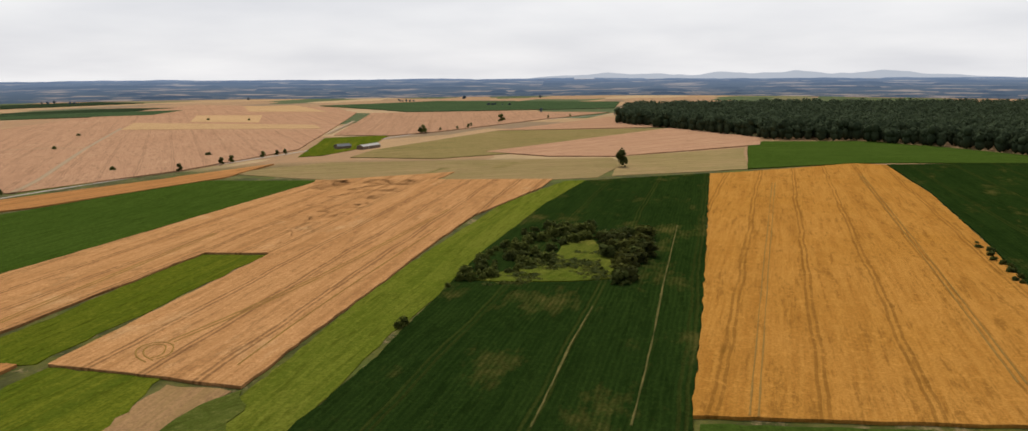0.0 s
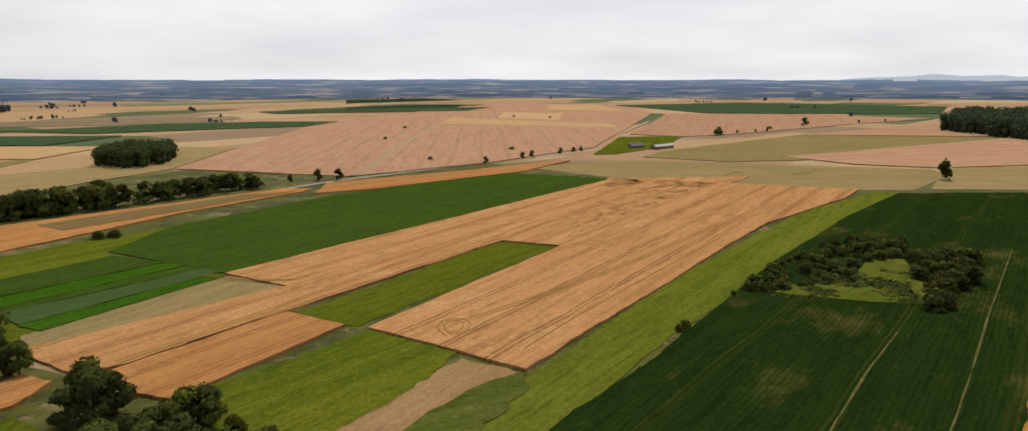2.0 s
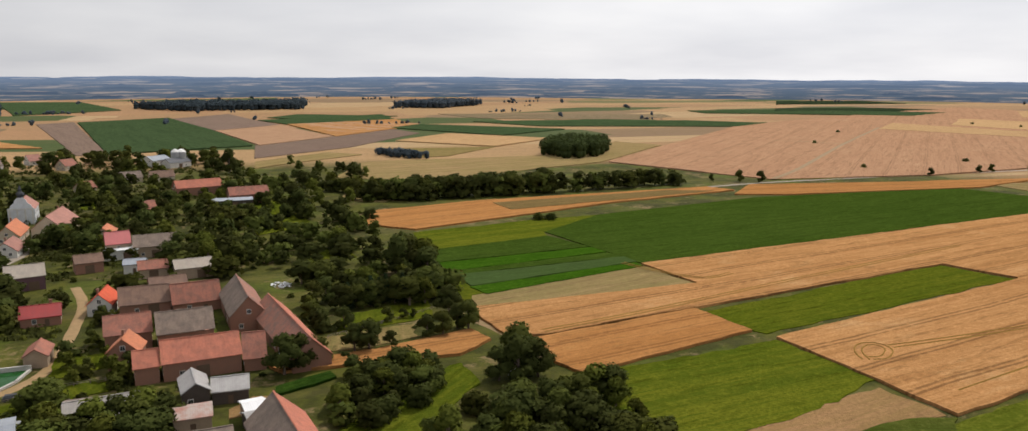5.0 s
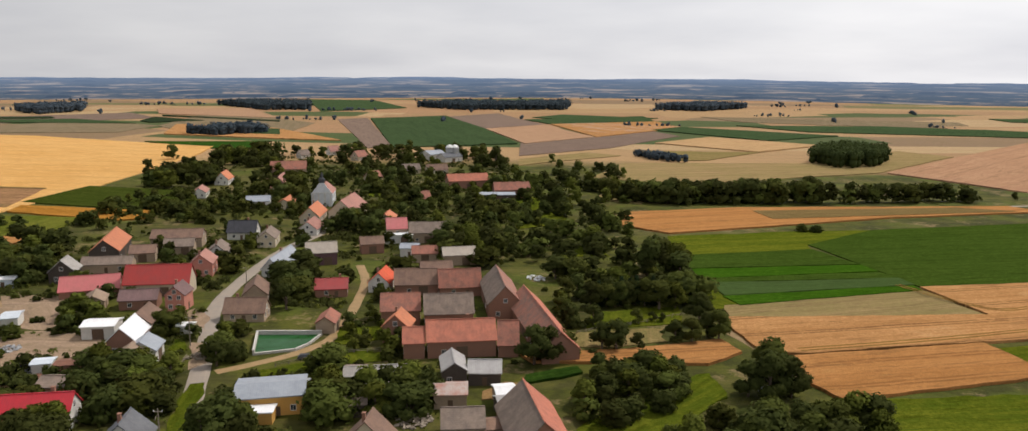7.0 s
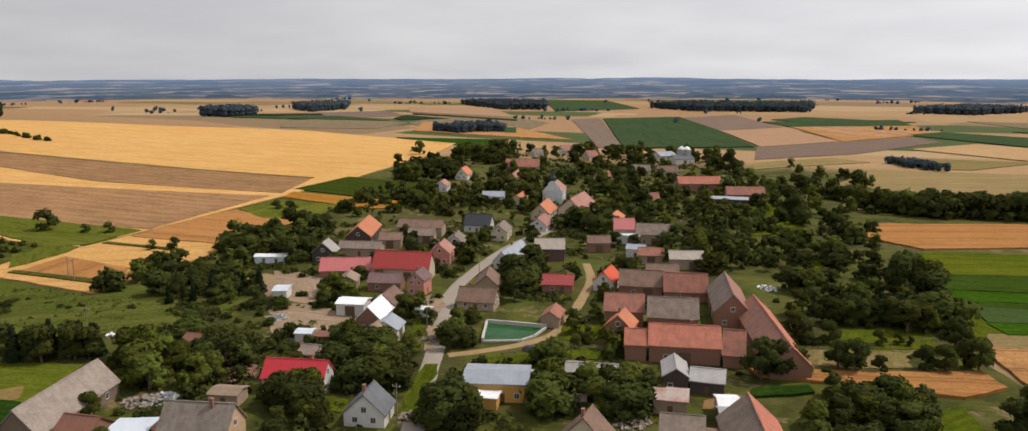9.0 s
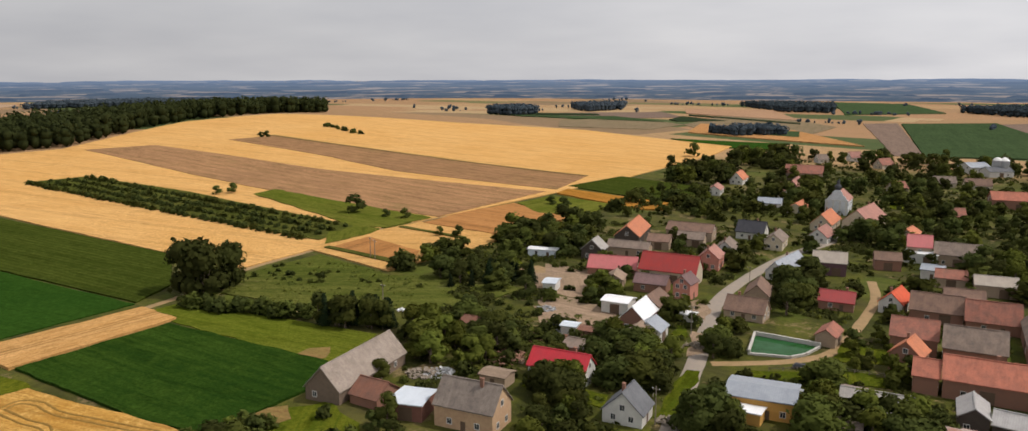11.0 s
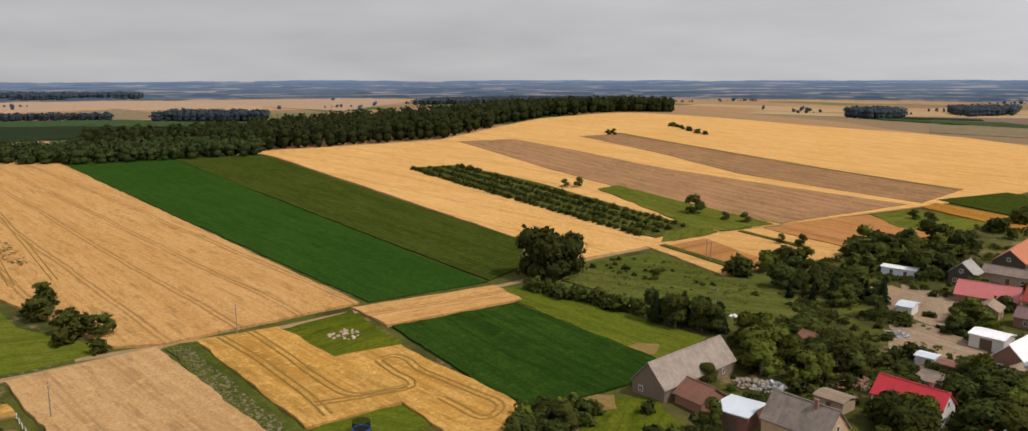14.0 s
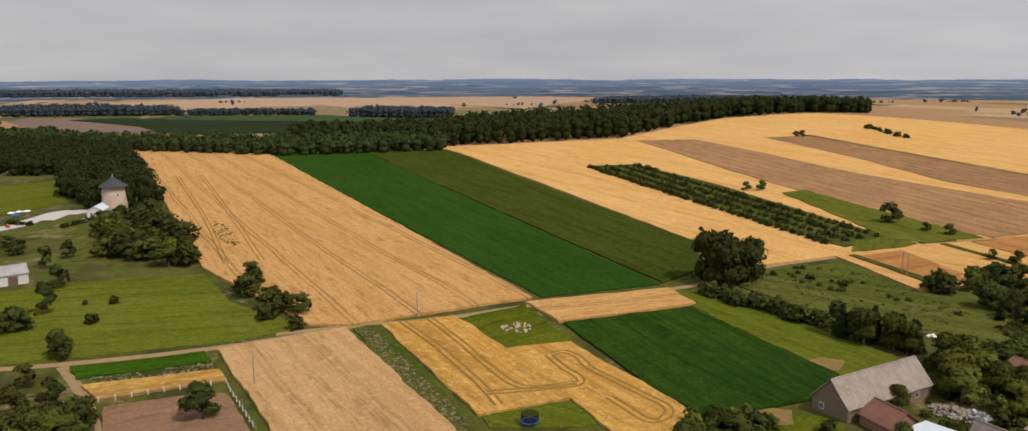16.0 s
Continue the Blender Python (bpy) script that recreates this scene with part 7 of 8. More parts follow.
undergrowth("shrubs", [(-239, 169), (-237, 190), (-231, 205), (-197, 200), (-181, 210), (-146, 214), (-154, 185), (-179, 159), (-224, 150)], 50, 0.6, 1.3, "mid", "green scrub in the rough meadow", 0.12)
undergrowth("weeds", [(-239, 169), (-237, 190), (-231, 205), (-197, 200), (-181, 210), (-146, 214), (-154, 185), (-179, 159), (-224, 150)], 260, 0.3, 0.7, "mid", "green weeds in the rough meadow", -0.05)
undergrowth("tall_weeds", [(-239, 169), (-237, 190), (-231, 205), (-197, 200), (-181, 210), (-146, 214), (-154, 185), (-179, 159), (-224, 150)], 450, 0.4, 0.9, "light", "yellow-green tufts in the rough meadow", -0.1)
undergrowth("weeds", [(-409, -23), (-404, -19), (-374, -13), (-348, -9), (-342, -11), (-352, -16), (-373, -20), (-387, -23)], 110, 0.9, 1.15, "mid", "green weeds grown through the wheat", -0.25)
undergrowth("dry_weeds", [(-221, 24), (-222, 28), (-154, 38), (-136, 36), (-137, 33)], 750, 0.35, 0.75, "dry", "pale dry weeds along the wheat edge", -0.6)
undergrowth("dry_weeds", [(-203, -44), (-206, -14), (-201, -12), (-198, -42)], 130, 0.25, 0.55, "dry", "pale withered weeds beside the vegetable bed", -0.6)
undergrowth("weeds", [(-203, -44), (-206, -14), (-201, -12), (-198, -42)], 90, 0.3, 0.6, "mid", "green weeds beside the vegetable bed", -0.6)
undergrowth("shrubs", [(-205, 360), (-20, 392), (10, 560), (-30, 690), (-170, 690), (-235, 560)], 1300, 1.0, 2.4, "dark", "dark shrubs in the gardens of the far village", 0.0)

join_far_trees()


def hedgerows():
    """Lines of small trees and hedges between the far fields, in one mesh."""
    rng = np.random.RandomState(4)
    ico = bmesh.new()
    bmesh.ops.create_icosphere(ico, subdivisions=1, radius=1)
    iv = np.array([v.co[:] for v in ico.verts])
    fi = np.array([[v.index for v in f.verts] for f in ico.faces])
    ico.free()
    vs, fs, n = [], [], 0
    for _ in range(130):
        a, d = radians(rng.uniform(-108, 112)), rng.uniform(1150, 2280)
        if -64 < math.degrees(a) < -30 and d < 1800:
            continue
        x, y = -d * math.sin(a), d * math.cos(a)
        if (-0.788 * x + 0.616 * y > 300 and abs(0.616 * x + 0.788 * y) < 620 and d < 1250) or math.degrees(a) < -72 or (math.degrees(a) > 55 and d < 1250):
            continue
        turn = a + rng.choice([0, math.pi / 2]) + rng.uniform(-0.15, 0.15)
        count = rng.randint(1, 14)
        for i in range(count):
            s = i * 7 + rng.uniform(-4, 12)
            px, py = x + s * math.cos(turn), y + s * math.sin(turn)
            h = rng.uniform(2.5, 8)
            r = h * rng.uniform(0.4, 0.7)
            for _ in range(3):
                o = rng.uniform(-0.4, 0.4, 3) * r
                v = iv * rng.uniform(0.6, 1.1, (len(iv), 1)) * (r * 0.75, r * 0.75, h * 0.45) + (px + o[0], py + o[1], ground_height(px, py) + h * 0.5 + o[2])
                vs.append(v)
                fs.append(fi + n)
                n += len(iv)
    ob = mesh_object("hedgerows", np.concatenate(vs).tolist(), np.concatenate(fs).tolist(), LEAVES["farwood_haze"])
    tagged(ob, "scattered far hedges and small trees between fields", "hedges", kind="stuff")


hedgerows()


# ---------------------------------------------------------------- single things
def lathe(bm, rings, sides=20, cap=True):
    """A turned shape from (radius, height) rings."""
    loops = [[bm.verts.new((r * math.cos(2 * math.pi * i / sides), r * math.sin(2 * math.pi * i / sides), z)) for i in range(sides)] for r, z in rings]
    for a, b in zip(loops, loops[1:]):
        for i in range(sides):
            j = (i + 1) % sides
            bm.faces.new((a[i], a[j], b[j], b[i]))
    if cap:
        bm.faces.new(loops[0][::-1])
        bm.faces.new(loops[-1])
    return loops


def base(name, x, y, deg, label, category, group=""):
    ob = new(name)
    ob.location, ob.rotation_euler = (x, y, ground_height(x, y)), (0, 0, radians(deg))
    return tagged(ob, label, category, group)


STEEL = plain_material("galvanised_steel", (0.42, 0.43, 0.44), rough=0.45, metal=0.6)
RUBBER = plain_material("rubber", (0.02, 0.02, 0.02))
PLANK = plain_material("weathered_wood", (0.24, 0.20, 0.155), scale=2)
BLUE = plain_material("blue_plastic", (0.03, 0.12, 0.42))
FILM = plain_material("white_film", (0.78, 0.79, 0.80), rough=0.4)
STONE = plain_material("mill_plaster", (0.50, 0.40, 0.31), (0.30, 0.19, 0.13), scale=0.16, amount=0.9)
SHINGLE = plain_material("dark_shingle", (0.055, 0.058, 0.065))


def pond(corners):
    k = Nodes("pond_water", 0.12, 0, 0.05)
    v = k.coords()
    k.bump(k.noise(v, 1.4, 4), 0.15, 0.05)
    water = k.colour(k.mix(k.range(k.noise(v, 0.16, 5, 0.7), 0.4, 0.6), (0.010, 0.062, 0.010), (0.020, 0.085, 0.026)))
    ox, oy = corners[0]
    z = ground_height(ox, oy)
    ob = mesh_object("water", [(x - ox, y - oy, 0.28) for x, y in corners], [tuple(range(len(corners)))], water)
    if ob.data.polygons[0].normal.z < 0:
        ob.data.flip_normals()
    ob.location = (ox, oy, z)
    tagged(ob, "still green village pond in a concrete basin", "pond", kind="structure")
    for n, ((x0, y0), (x1, y1)) in enumerate(zip(corners, corners[1:] + corners[:1])):
        length = math.hypot(x1 - x0, y1 - y0)
        high = 1.3 if n in (0, len(corners) - 1) else 0.45
        me = box_mesh("pond_wall", [(-0.2, length + 0.2, -0.25, 0.25, -0.3, high), (-0.3, length + 0.3, -0.32, 0.32, high, high + 0.1)], CONCRETE)
        w = new("pond_wall", me)
        w.location, w.rotation_euler = (x0, y0, z), (0, 0, math.atan2(y1 - y0, x1 - x0))
        tagged(w, "low grey concrete edge of the pond", "wall", kind="structure")


def windmill(x, y):
    """An old tower mill without sails: tapered round tower, dark cap with a finial, small windows."""
    mill = base("windmill_tower", x, y, 0, "old round tower mill, pale plaster, dark shingle cap", "windmill")
    bm = bmesh.new()
    lathe(bm, [(6.3, -0.5), (6.2, 1), (5.9, 5), (5.5, 10), (5.3, 13.0)], 28)
    part("tower", bm, STONE, mill)
    bm = bmesh.new()
    lathe(bm, [(6.9, 12.9), (6.9, 13.3), (5.4, 14.4), (3.6, 15.6), (1.8, 16.9), (0.5, 18.2)], 28)
    part("cap", bm, SHINGLE, mill, "dark shingled bell-shaped cap")
    bm = bmesh.new()
    lathe(bm, [(0.5, 18.2), (0.18, 18.6), (0.3, 18.9), (0.05, 19.8)], 10)
    part("finial", bm, STEEL, mill)
    for i in range(6):
        for z, r in ((3.5, 6.0), (8.5, 5.62)):
            if (i + int(z)) % 2:
                continue
            a = i * math.pi / 3 + 0.5
            win = share("window", WIN_FRAME, mill, Matrix.Rotation(a + math.pi / 2, 4, "Z") @ Matrix.Translation((0, -r - 0.03, z)))
            share("pane", WIN_PANE, win, Matrix.Identity(4))


def church(x, y, deg):
    """A small village church: gabled nave, curved front gable in pale plaster, ridge turret with an onion cap."""
    home = house("house", x, y, deg, 22.0, 10.6, 6.6, 11.0, "pink", "paleblue", "pale plastered village church with pink roof and dark turret", 0)
    home.name = "church"
    tagged(home, "pale plastered village church with pink roof and dark turret", "church")
    bm = bmesh.new()
    side = [(5.5, 0), (5.5, 7.4), (4.6, 8.0), (3.9, 9.4), (2.7, 10.2), (2.3, 11.6), (1.2, 12.6)]
    ring = [(p, z) for p, z in side] + [(-p, z) for p, z in reversed(side)]
    a = [bm.verts.new((-11.2, p, z)) for p, z in ring]
    b = [bm.verts.new((-10.5, p, z)) for p, z in ring]
    bm.faces.new(a)
    bm.faces.new(b[::-1])
    for i in range(len(ring)):
        j = (i + 1) % len(ring)
        bm.faces.new((a[i], b[i], b[j], a[j]))
    bmesh.ops.recalc_face_normals(bm, faces=bm.faces[:])
    part("front_gable", bm, WALLS["paleblue"], home)
    for p in (-4.6, -1.6, 1.6, 4.6):
        bm = bmesh.new()
        add_box(bm, -11.4, -11.2, p - 0.35, p + 0.35, 0, 7.2)
        part("pilaster", bm, WALLS["white"], home)
    bm = bmesh.new()
    add_box(bm, -11.5, -11.2, -5.6, 5.6, 7.2, 7.6)
    part("cornice", bm, WALLS["white"], home)
    turret = [(1.3, 10.0), (1.3, 13.6), (1.75, 13.8), (1.6, 14.6), (0.9, 15.4), (0.6, 15.9), (0.85, 16.4), (0.5, 17.2), (0.1, 18.4)]
    bm = bmesh.new()
    lathe(bm, turret, 12)
    bmesh.ops.translate(bm, vec=(-9.0, 0, 0), verts=bm.verts[:])
    part("turret", bm, SHINGLE, home, "dark shingled ridge turret with onion cap")


def parasol(x, y, cloth):
    """A large open garden parasol."""
    blue = cloth is BLUE
    thing = base("parasol", x, y, 0, ("blue" if blue else "white") + " open garden parasol on the mill terrace", "parasol", "parasols")
    bm = bmesh.new()
    limb(bm, (0, 0, 0), (0, 0, 2.7), 0.04, 0.04)
    part("pole", bm, STEEL, thing)
    bm = bmesh.new()
    lathe(bm, [(1.9, 2.2), (1.9, 2.26), (1.0, 2.6), (0.05, 2.9)], 8)
    part("canopy", bm, cloth, thing)
    bm = bmesh.new()
    lathe(bm, [(0.4, 0.0), (0.4, 0.1), (0.1, 0.14)], 12)
    part("foot", bm, CONCRETE, thing)


def car(x, y, deg, paint, label):
    thing = base("car", x, y, deg, label, "car")
    bm = bmesh.new()
    side = [(-2.1, 0.35), (2.1, 0.35), (2.15, 0.75), (1.2, 0.95), (-2.0, 1.0), (-2.15, 0.7)]
    a = [bm.verts.new((px, -0.85, z)) for px, z in side]
    b = [bm.verts.new((px, 0.85, z)) for px, z in side]
    bm.faces.new(a)
    bm.faces.new(b[::-1])
    for i in range(len(side)):
        j = (i + 1) % len(side)
        bm.faces.new((a[i], b[i], b[j], a[j]))
    bmesh.ops.recalc_face_normals(bm, faces=bm.faces[:])
    bmesh.ops.bevel(bm, geom=bm.edges[:], offset=0.07, segments=2, affect="EDGES")
    part("body", bm, paint, thing)
    for name, mat, z0, z1, k0, k1 in (("windows", GLASS, 0.93, 1.38, 1.0, 0.78), ("roof", paint, 1.38, 1.46, 0.80, 0.74)):
        bm = bmesh.new()
        ring = lambda z, k: [bm.verts.new((px, py * k * 0.92, z)) for px, py in ((-1.9 * k - 0.05, -0.85), (1.15 * k - 0.1, -0.85), (1.15 * k - 0.1, 0.85), (-1.9 * k - 0.05, 0.85))]
        p, q = ring(z0, k0), ring(z1, k1)
        for i in range(4):
            j = (i + 1) % 4
            bm.faces.new((p[i], p[j], q[j], q[i]))
        bm.faces.new(q)
        part(name, bm, mat, thing)
    for px, py in itertools.product((-1.35, 1.35), (-0.8, 0.8)):
        bm = bmesh.new()
        lathe(bm, [(0.18, -0.1), (0.33, -0.1), (0.33, 0.1), (0.18, 0.1)], 14)
        bmesh.ops.transform(bm, matrix=Matrix.Translation((px, py, 0.33)) @ Matrix.Rotation(math.pi / 2, 4, "X"), verts=bm.verts[:])
        part("wheel", bm, RUBBER, thing)


def pole(x, y, height=8.5, deg=0):
    thing = base("utility_pole", x, y, deg, "slim weathered wooden utility pole with crossarm", "pole", "utility poles")
    bm = bmesh.new()
    limb(bm, (0, 0, -0.5), (0, 0, height), 0.16, 0.10, 8)
    part("mast", bm, PLANK, thing)
    bm = bmesh.new()
    add_box(bm, -0.9, 0.9, -0.06, 0.06, height - 0.7, height - 0.58)
    part("crossarm", bm, PLANK, thing)
    for px in (-0.8, 0, 0.8):
        bm = bmesh.new()
        lathe(bm, [(0.05, 0), (0.08, 0.08), (0.05, 0.2)], 8)
        bmesh.ops.translate(bm, vec=(px, 0, height - 0.58), verts=bm.verts[:])
        part("insulator", bm, WHITE, thing)


def trampoline(x, y):
    thing = base("trampoline", x, y, 0, "round garden trampoline with blue edge and dark net", "trampoline")
    bm = bmesh.new()
    lathe(bm, [(1.5, 0.86), (1.85, 0.86), (1.9, 0.93), (1.85, 0.98), (1.5, 0.98), (1.5, 0.86)], 28, False)
    part("edge_pad", bm, BLUE, thing)
    bm = bmesh.new()
    lathe(bm, [(0.05, 0.90), (1.5, 0.90)], 28, False)
    part("mat", bm, RUBBER, thing)
    for i in range(6):
        a = i * math.pi / 3
        bm = bmesh.new()
        limb(bm, (1.85 * math.cos(a), 1.85 * math.sin(a), 0), (1.85 * math.cos(a), 1.85 * math.sin(a), 2.7), 0.04, 0.03)
        part("net_post", bm, RUBBER, thing)
    bm = bmesh.new()
    lathe(bm, [(1.82, 1.0), (1.82, 2.6)], 28, False)
    k = Nodes("net", 0.9, 0, 0)
    mixer = k.n("ShaderNodeMixShader", Fac=0.62)
    clear = k.n("ShaderNodeBsdfTransparent")
    k.b.inputs["Base Color"].default_value = (0.015, 0.015, 0.02, 1)
    k.link(clear.outputs[0], mixer.inputs[1])
    k.link(k.b.outputs[0], mixer.inputs[2])
    k.link(mixer.outputs[0], [n for n in k.t.nodes if n.type == "OUTPUT_MATERIAL"][0].inputs[0])
    part("net", bm, k.mat, thing)


def bale(x, y, deg):
    thing = base("silage_bale", x, y, deg, "round silage bale wrapped in white film", "bale", "silage bales")
    bm = bmesh.new()
    lathe(bm, [(0.5, -0.62), (0.66, -0.58), (0.7, -0.45), (0.7, 0.45), (0.66, 0.58), (0.5, 0.62)], 20)
    bmesh.ops.transform(bm, matrix=Matrix.Translation((0, 0, 0.68)) @ Matrix.Rotation(math.pi / 2, 4, "Y"), verts=bm.verts[:])
    part("wrapped_roll", bm, FILM, thing)


def fence(points, step=3.0, material=None, high=1.25, label="low fence of pale posts with two rails"):
    x0, y0 = points[0]
    thing = base("fence", x0, y0, 0, label, "fence")
    z0 = ground_height(x0, y0)
    post = box_mesh("post", [(-0.09, 0.09, -0.09, 0.09, -0.3, high)], material or WHITE)
    for (ax, ay), (bx, by) in zip(points, points[1:]):
        length = math.hypot(bx - ax, by - ay)
        n = max(1, int(length / step))
        turn = math.atan2(by - ay, bx - ax)
        for i in range(n):
            t = i / n
            share("post", post, thing, Matrix.Translation((ax + (bx - ax) * t - x0, ay + (by - ay) * t - y0, 0)) @ Matrix.Rotation(turn, 4, "Z"))
        for z in (0.55, high - 0.15):
            rail = box_mesh("rail", [(0, length, -0.03, 0.03, z, z + 0.1)], PLANK)
            share("rail", rail, thing, Matrix.Translation((ax - x0, ay - y0, 0)) @ Matrix.Rotation(turn, 4, "Z"))


def silo(x, y, height=11.0):
    thing = base("silo", x, y, 0, "round pale steel grain silo with conical top", "silo", "silos")
    bm = bmesh.new()
    lathe(bm, [(3.2, -0.3)] + [(3.2 + 0.05 * (i % 2), i * height / 12) for i in range(13)], 24)
    part("body", bm, STEEL, thing)
    bm = bmesh.new()
    lathe(bm, [(3.4, height), (2.0, height + 1.5), (0.4, height + 2.3)], 24)
    part("top", bm, WHITE, thing)


def wheel_tracks(points, lift=0.80, pair=(-0.9, 0.9)):
    """A pair of dark trampled wheel lines in standing wheat."""
    soil = TRAMPLED
    pts = [Vector(p) for p in points]
    for side in pair:
        line = []
        for i, p in enumerate(pts):
            d = (pts[min(i + 1, len(pts) - 1)] - pts[max(i - 1, 0)]).normalized()
            line.append((p.x - d.y * side, p.y + d.x * side))
        ob = road("wheel_track", line, 0.65 if lift < 0.9 else 0.42, soil, "dark trampled wheel line through the wheat", lift, 8)
        ob["category"] = "track"


TRAMPLED = plain_material("trampled_wheat", (0.21, 0.125, 0.034), (0.32, 0.19, 0.055), scale=0.8, amount=0.8, rough=1.0, spec=0.0)


def rubble(name, x, y, radius, count, material, label, category):
    """A heap of loose blocks or boards."""
    rng = random.Random(int(x * 3 + y))
    bm = bmesh.new()
    for _ in range(count):
        r, a = radius * math.sqrt(rng.random()), rng.uniform(0, 6.28)
        s = rng.uniform(0.25, 0.7)
        made = bmesh.ops.create_cube(bm, size=1)
        m = Matrix.Translation((r * math.cos(a), r * math.sin(a), 0.2 + 0.9 * (1 - r / radius) * rng.random())) @ Euler((rng.uniform(-0.5, 0.5), rng.uniform(-0.5, 0.5), rng.uniform(0, 3))).to_matrix().to_4x4() @ Matrix.Diagonal((s * 1.8, s, s * 0.5, 1))
        bmesh.ops.transform(bm, matrix=m, verts=made["verts"])
    me = bpy.data.meshes.new(name)
    bm.to_mesh(me)
    bm.free()
    me.materials.append(material)
    ob = new(name, me)
    ob.location = (x, y, ground_height(x, y))
    tagged(ob, label, category, kind="stuff")


church(-101.1, 434.0, 96)
pond([(-69.3, 212.5), (-51.9, 212.9), (-53.3, 205.0), (-55.8, 200.4), (-65.5, 196.9)])
windmill(-455.7, -72.4)
parasol(-453.5, -119.3, FILM)
parasol(-456.5, -116.5, FILM)
parasol(-457.4, -113.2, FILM)
parasol(-446.7, -115.9, BLUE)
car(-467.5, -93.9, 40, SHINGLE, "dark car parked in the paved court")
car(-428.4, -82.3, 40, STEEL, "silver van parked by the court")
trampoline(-147.1, 50.4)
car(-51.3, 194.1, 8, SHINGLE, "dark car parked on the verge beside the lane")
car(-35.6, 182.0, 170, STEEL, "silver car parked beside a long shed")
car(-423.8, -113.5, 20, ROOFS["crimson"], "red car parked by the mill drive")
car(-429.6, -110.5, 20, SHINGLE, "dark car parked by the mill drive")
car(-75.3, 148.3, 70, STEEL, "grey car parked on the verge of the street")
car(-118.2, 185.6, 15, SHINGLE, "dark van parked in the cluttered yard")
car(-21.9, 182.6, 160, SHINGLE, "dark car parked by the long shed")
car(-46.5, 177.4, 80, STEEL, "grey car parked behind the yellow house")
pole(-216.4, 212.5)
pole(-221.1, 214.8)
pole(-224.6, 42.0)
pole(-186.0, -3.7)
pole(-110.7, 276.8)
pole(-84.1, 203.1)
pole(-86.6, 257.1)
pole(-66.8, 144.3)
pole(-169.5, 169.3)
bale(58.2, 174.5, 0)
bale(60.0, 175.0, 30)
bale(61.2, 173.8, 60)
fence([(-187.6, -36.6), (-190.5, -10.0), (-184.4, -8.9), (-160.7, -3.3)])
fence([(-70.1, 146.8), (-79.1, 175.8), (-81.8, 195.1)], 3.0, PLANK, 1.1, "weathered wooden garden fence with two rails")
fence([(19.0, 215.2), (43.3, 227.7), (54.5, 234.4)], 3.0, PLANK, 1.1, "weathered wooden garden fence with two rails")
fence([(-57.5, 188.5), (-43.4, 198.1), (-30.2, 200.8)], 3.0, PLANK, 1.1, "weathered wooden garden fence with two rails")
silo(-49.1, 655.0)
silo(-44.9, 655.6)
wheel_tracks([(-221.7, 37.1), (-199.1, 42.0), (-183.4, 44.3), (-168.9, 46.2), (-157.1, 46.9)])
wheel_tracks([(-222.8, 45.2), (-200.7, 48.6), (-178.3, 51.3), (-166.3, 54.1), (-163.7, 59.5), (-163.6, 67.3)])
wheel_tracks([(-182.4, 67.7), (-172.8, 68.2), (-166.3, 69.4), (-162.8, 67.3), (-162.7, 62.4), (-163.3, 54.7), (-164.5, 46.0)])
wheel_tracks([(-183.1, 68.7), (-183.9, 72.2), (-179.3, 74.3), (-171.3, 74.2), (-161.8, 76.7), (-151.8, 79.3), (-145.0, 81.0), (-140.6, 78.3), (-140.0, 74.1), (-147.7, 72.5), (-153.6, 71.4)])
wheel_tracks([(146.0, 154.2), (148.8, 160.4), (153.9, 164.1), (157.5, 162.5), (157.0, 158.5), (151.6, 154.5), (147.9, 154.9)], 0.92)
wheel_tracks([(151.6, 131.8), (183.9, 138.7), (240.3, 148.9), (331.8, 164.2)], 0.92, (0,))
wheel_tracks([(159.5, 160.5), (196.8, 161.2), (254.2, 165.5), (375.5, 180.8)], 0.92)
wheel_tracks([(76.4, 201.3), (118.7, 210.8), (185.2, 228.5), (282.9, 252.9)], 0.92)
wheel_tracks([(134.2, 268.2), (141.6, 251.0), (151.1, 239.0), (164.7, 242.0)], 0.92)
wheel_tracks([(165.0, 9.9), (264.1, 14.8), (536.9, 27.5)], 0.92)
wheel_tracks([(204.6, -46.3), (355.7, -38.9), (607.6, -25.4)], 0.92)
wheel_tracks([(-312.1, -13.6), (-423.9, -27.8), (-588.5, -53.5)], 0.92)
wheel_tracks([(-313.2, -0.7), (-439.9, -17.4), (-621.4, -43.0)], 0.92)
rubble("brushwood_heap", -124.9, 137.3, 4, 90, PLANK, "heap of grey brushwood behind the lean-to", "woodpile")
rubble("brick_rubble", -115.5, 157.2, 5, 80, BRICK, "spread heap of red brick rubble", "rubble")
rubble("brick_rubble", -114.1, 176.9, 6, 90, BRICK, "spread heap of red brick rubble", "rubble")
rubble("brick_rubble", -114.9, 159.5, 5, 110, BRICK, "spread heap of red brick rubble", "rubble")
rubble("brick_rubble", -114.3, 176.1, 3, 50, BRICK, "heap of broken red bricks beside the outbuilding", "rubble")
rubble("scrap_heap", -130.0, 199.3, 3, 50, STEEL, "grey scrap heap in the dirt yard", "scrap")
rubble("stone_heap", -100.9, 184.5, 3, 50, CONCRETE, "pale heap of broken concrete", "rubble")
rubble("timber_stack", -116.4, 363.0, 3, 40, PLANK, "stack of weathered boards", "woodpile")
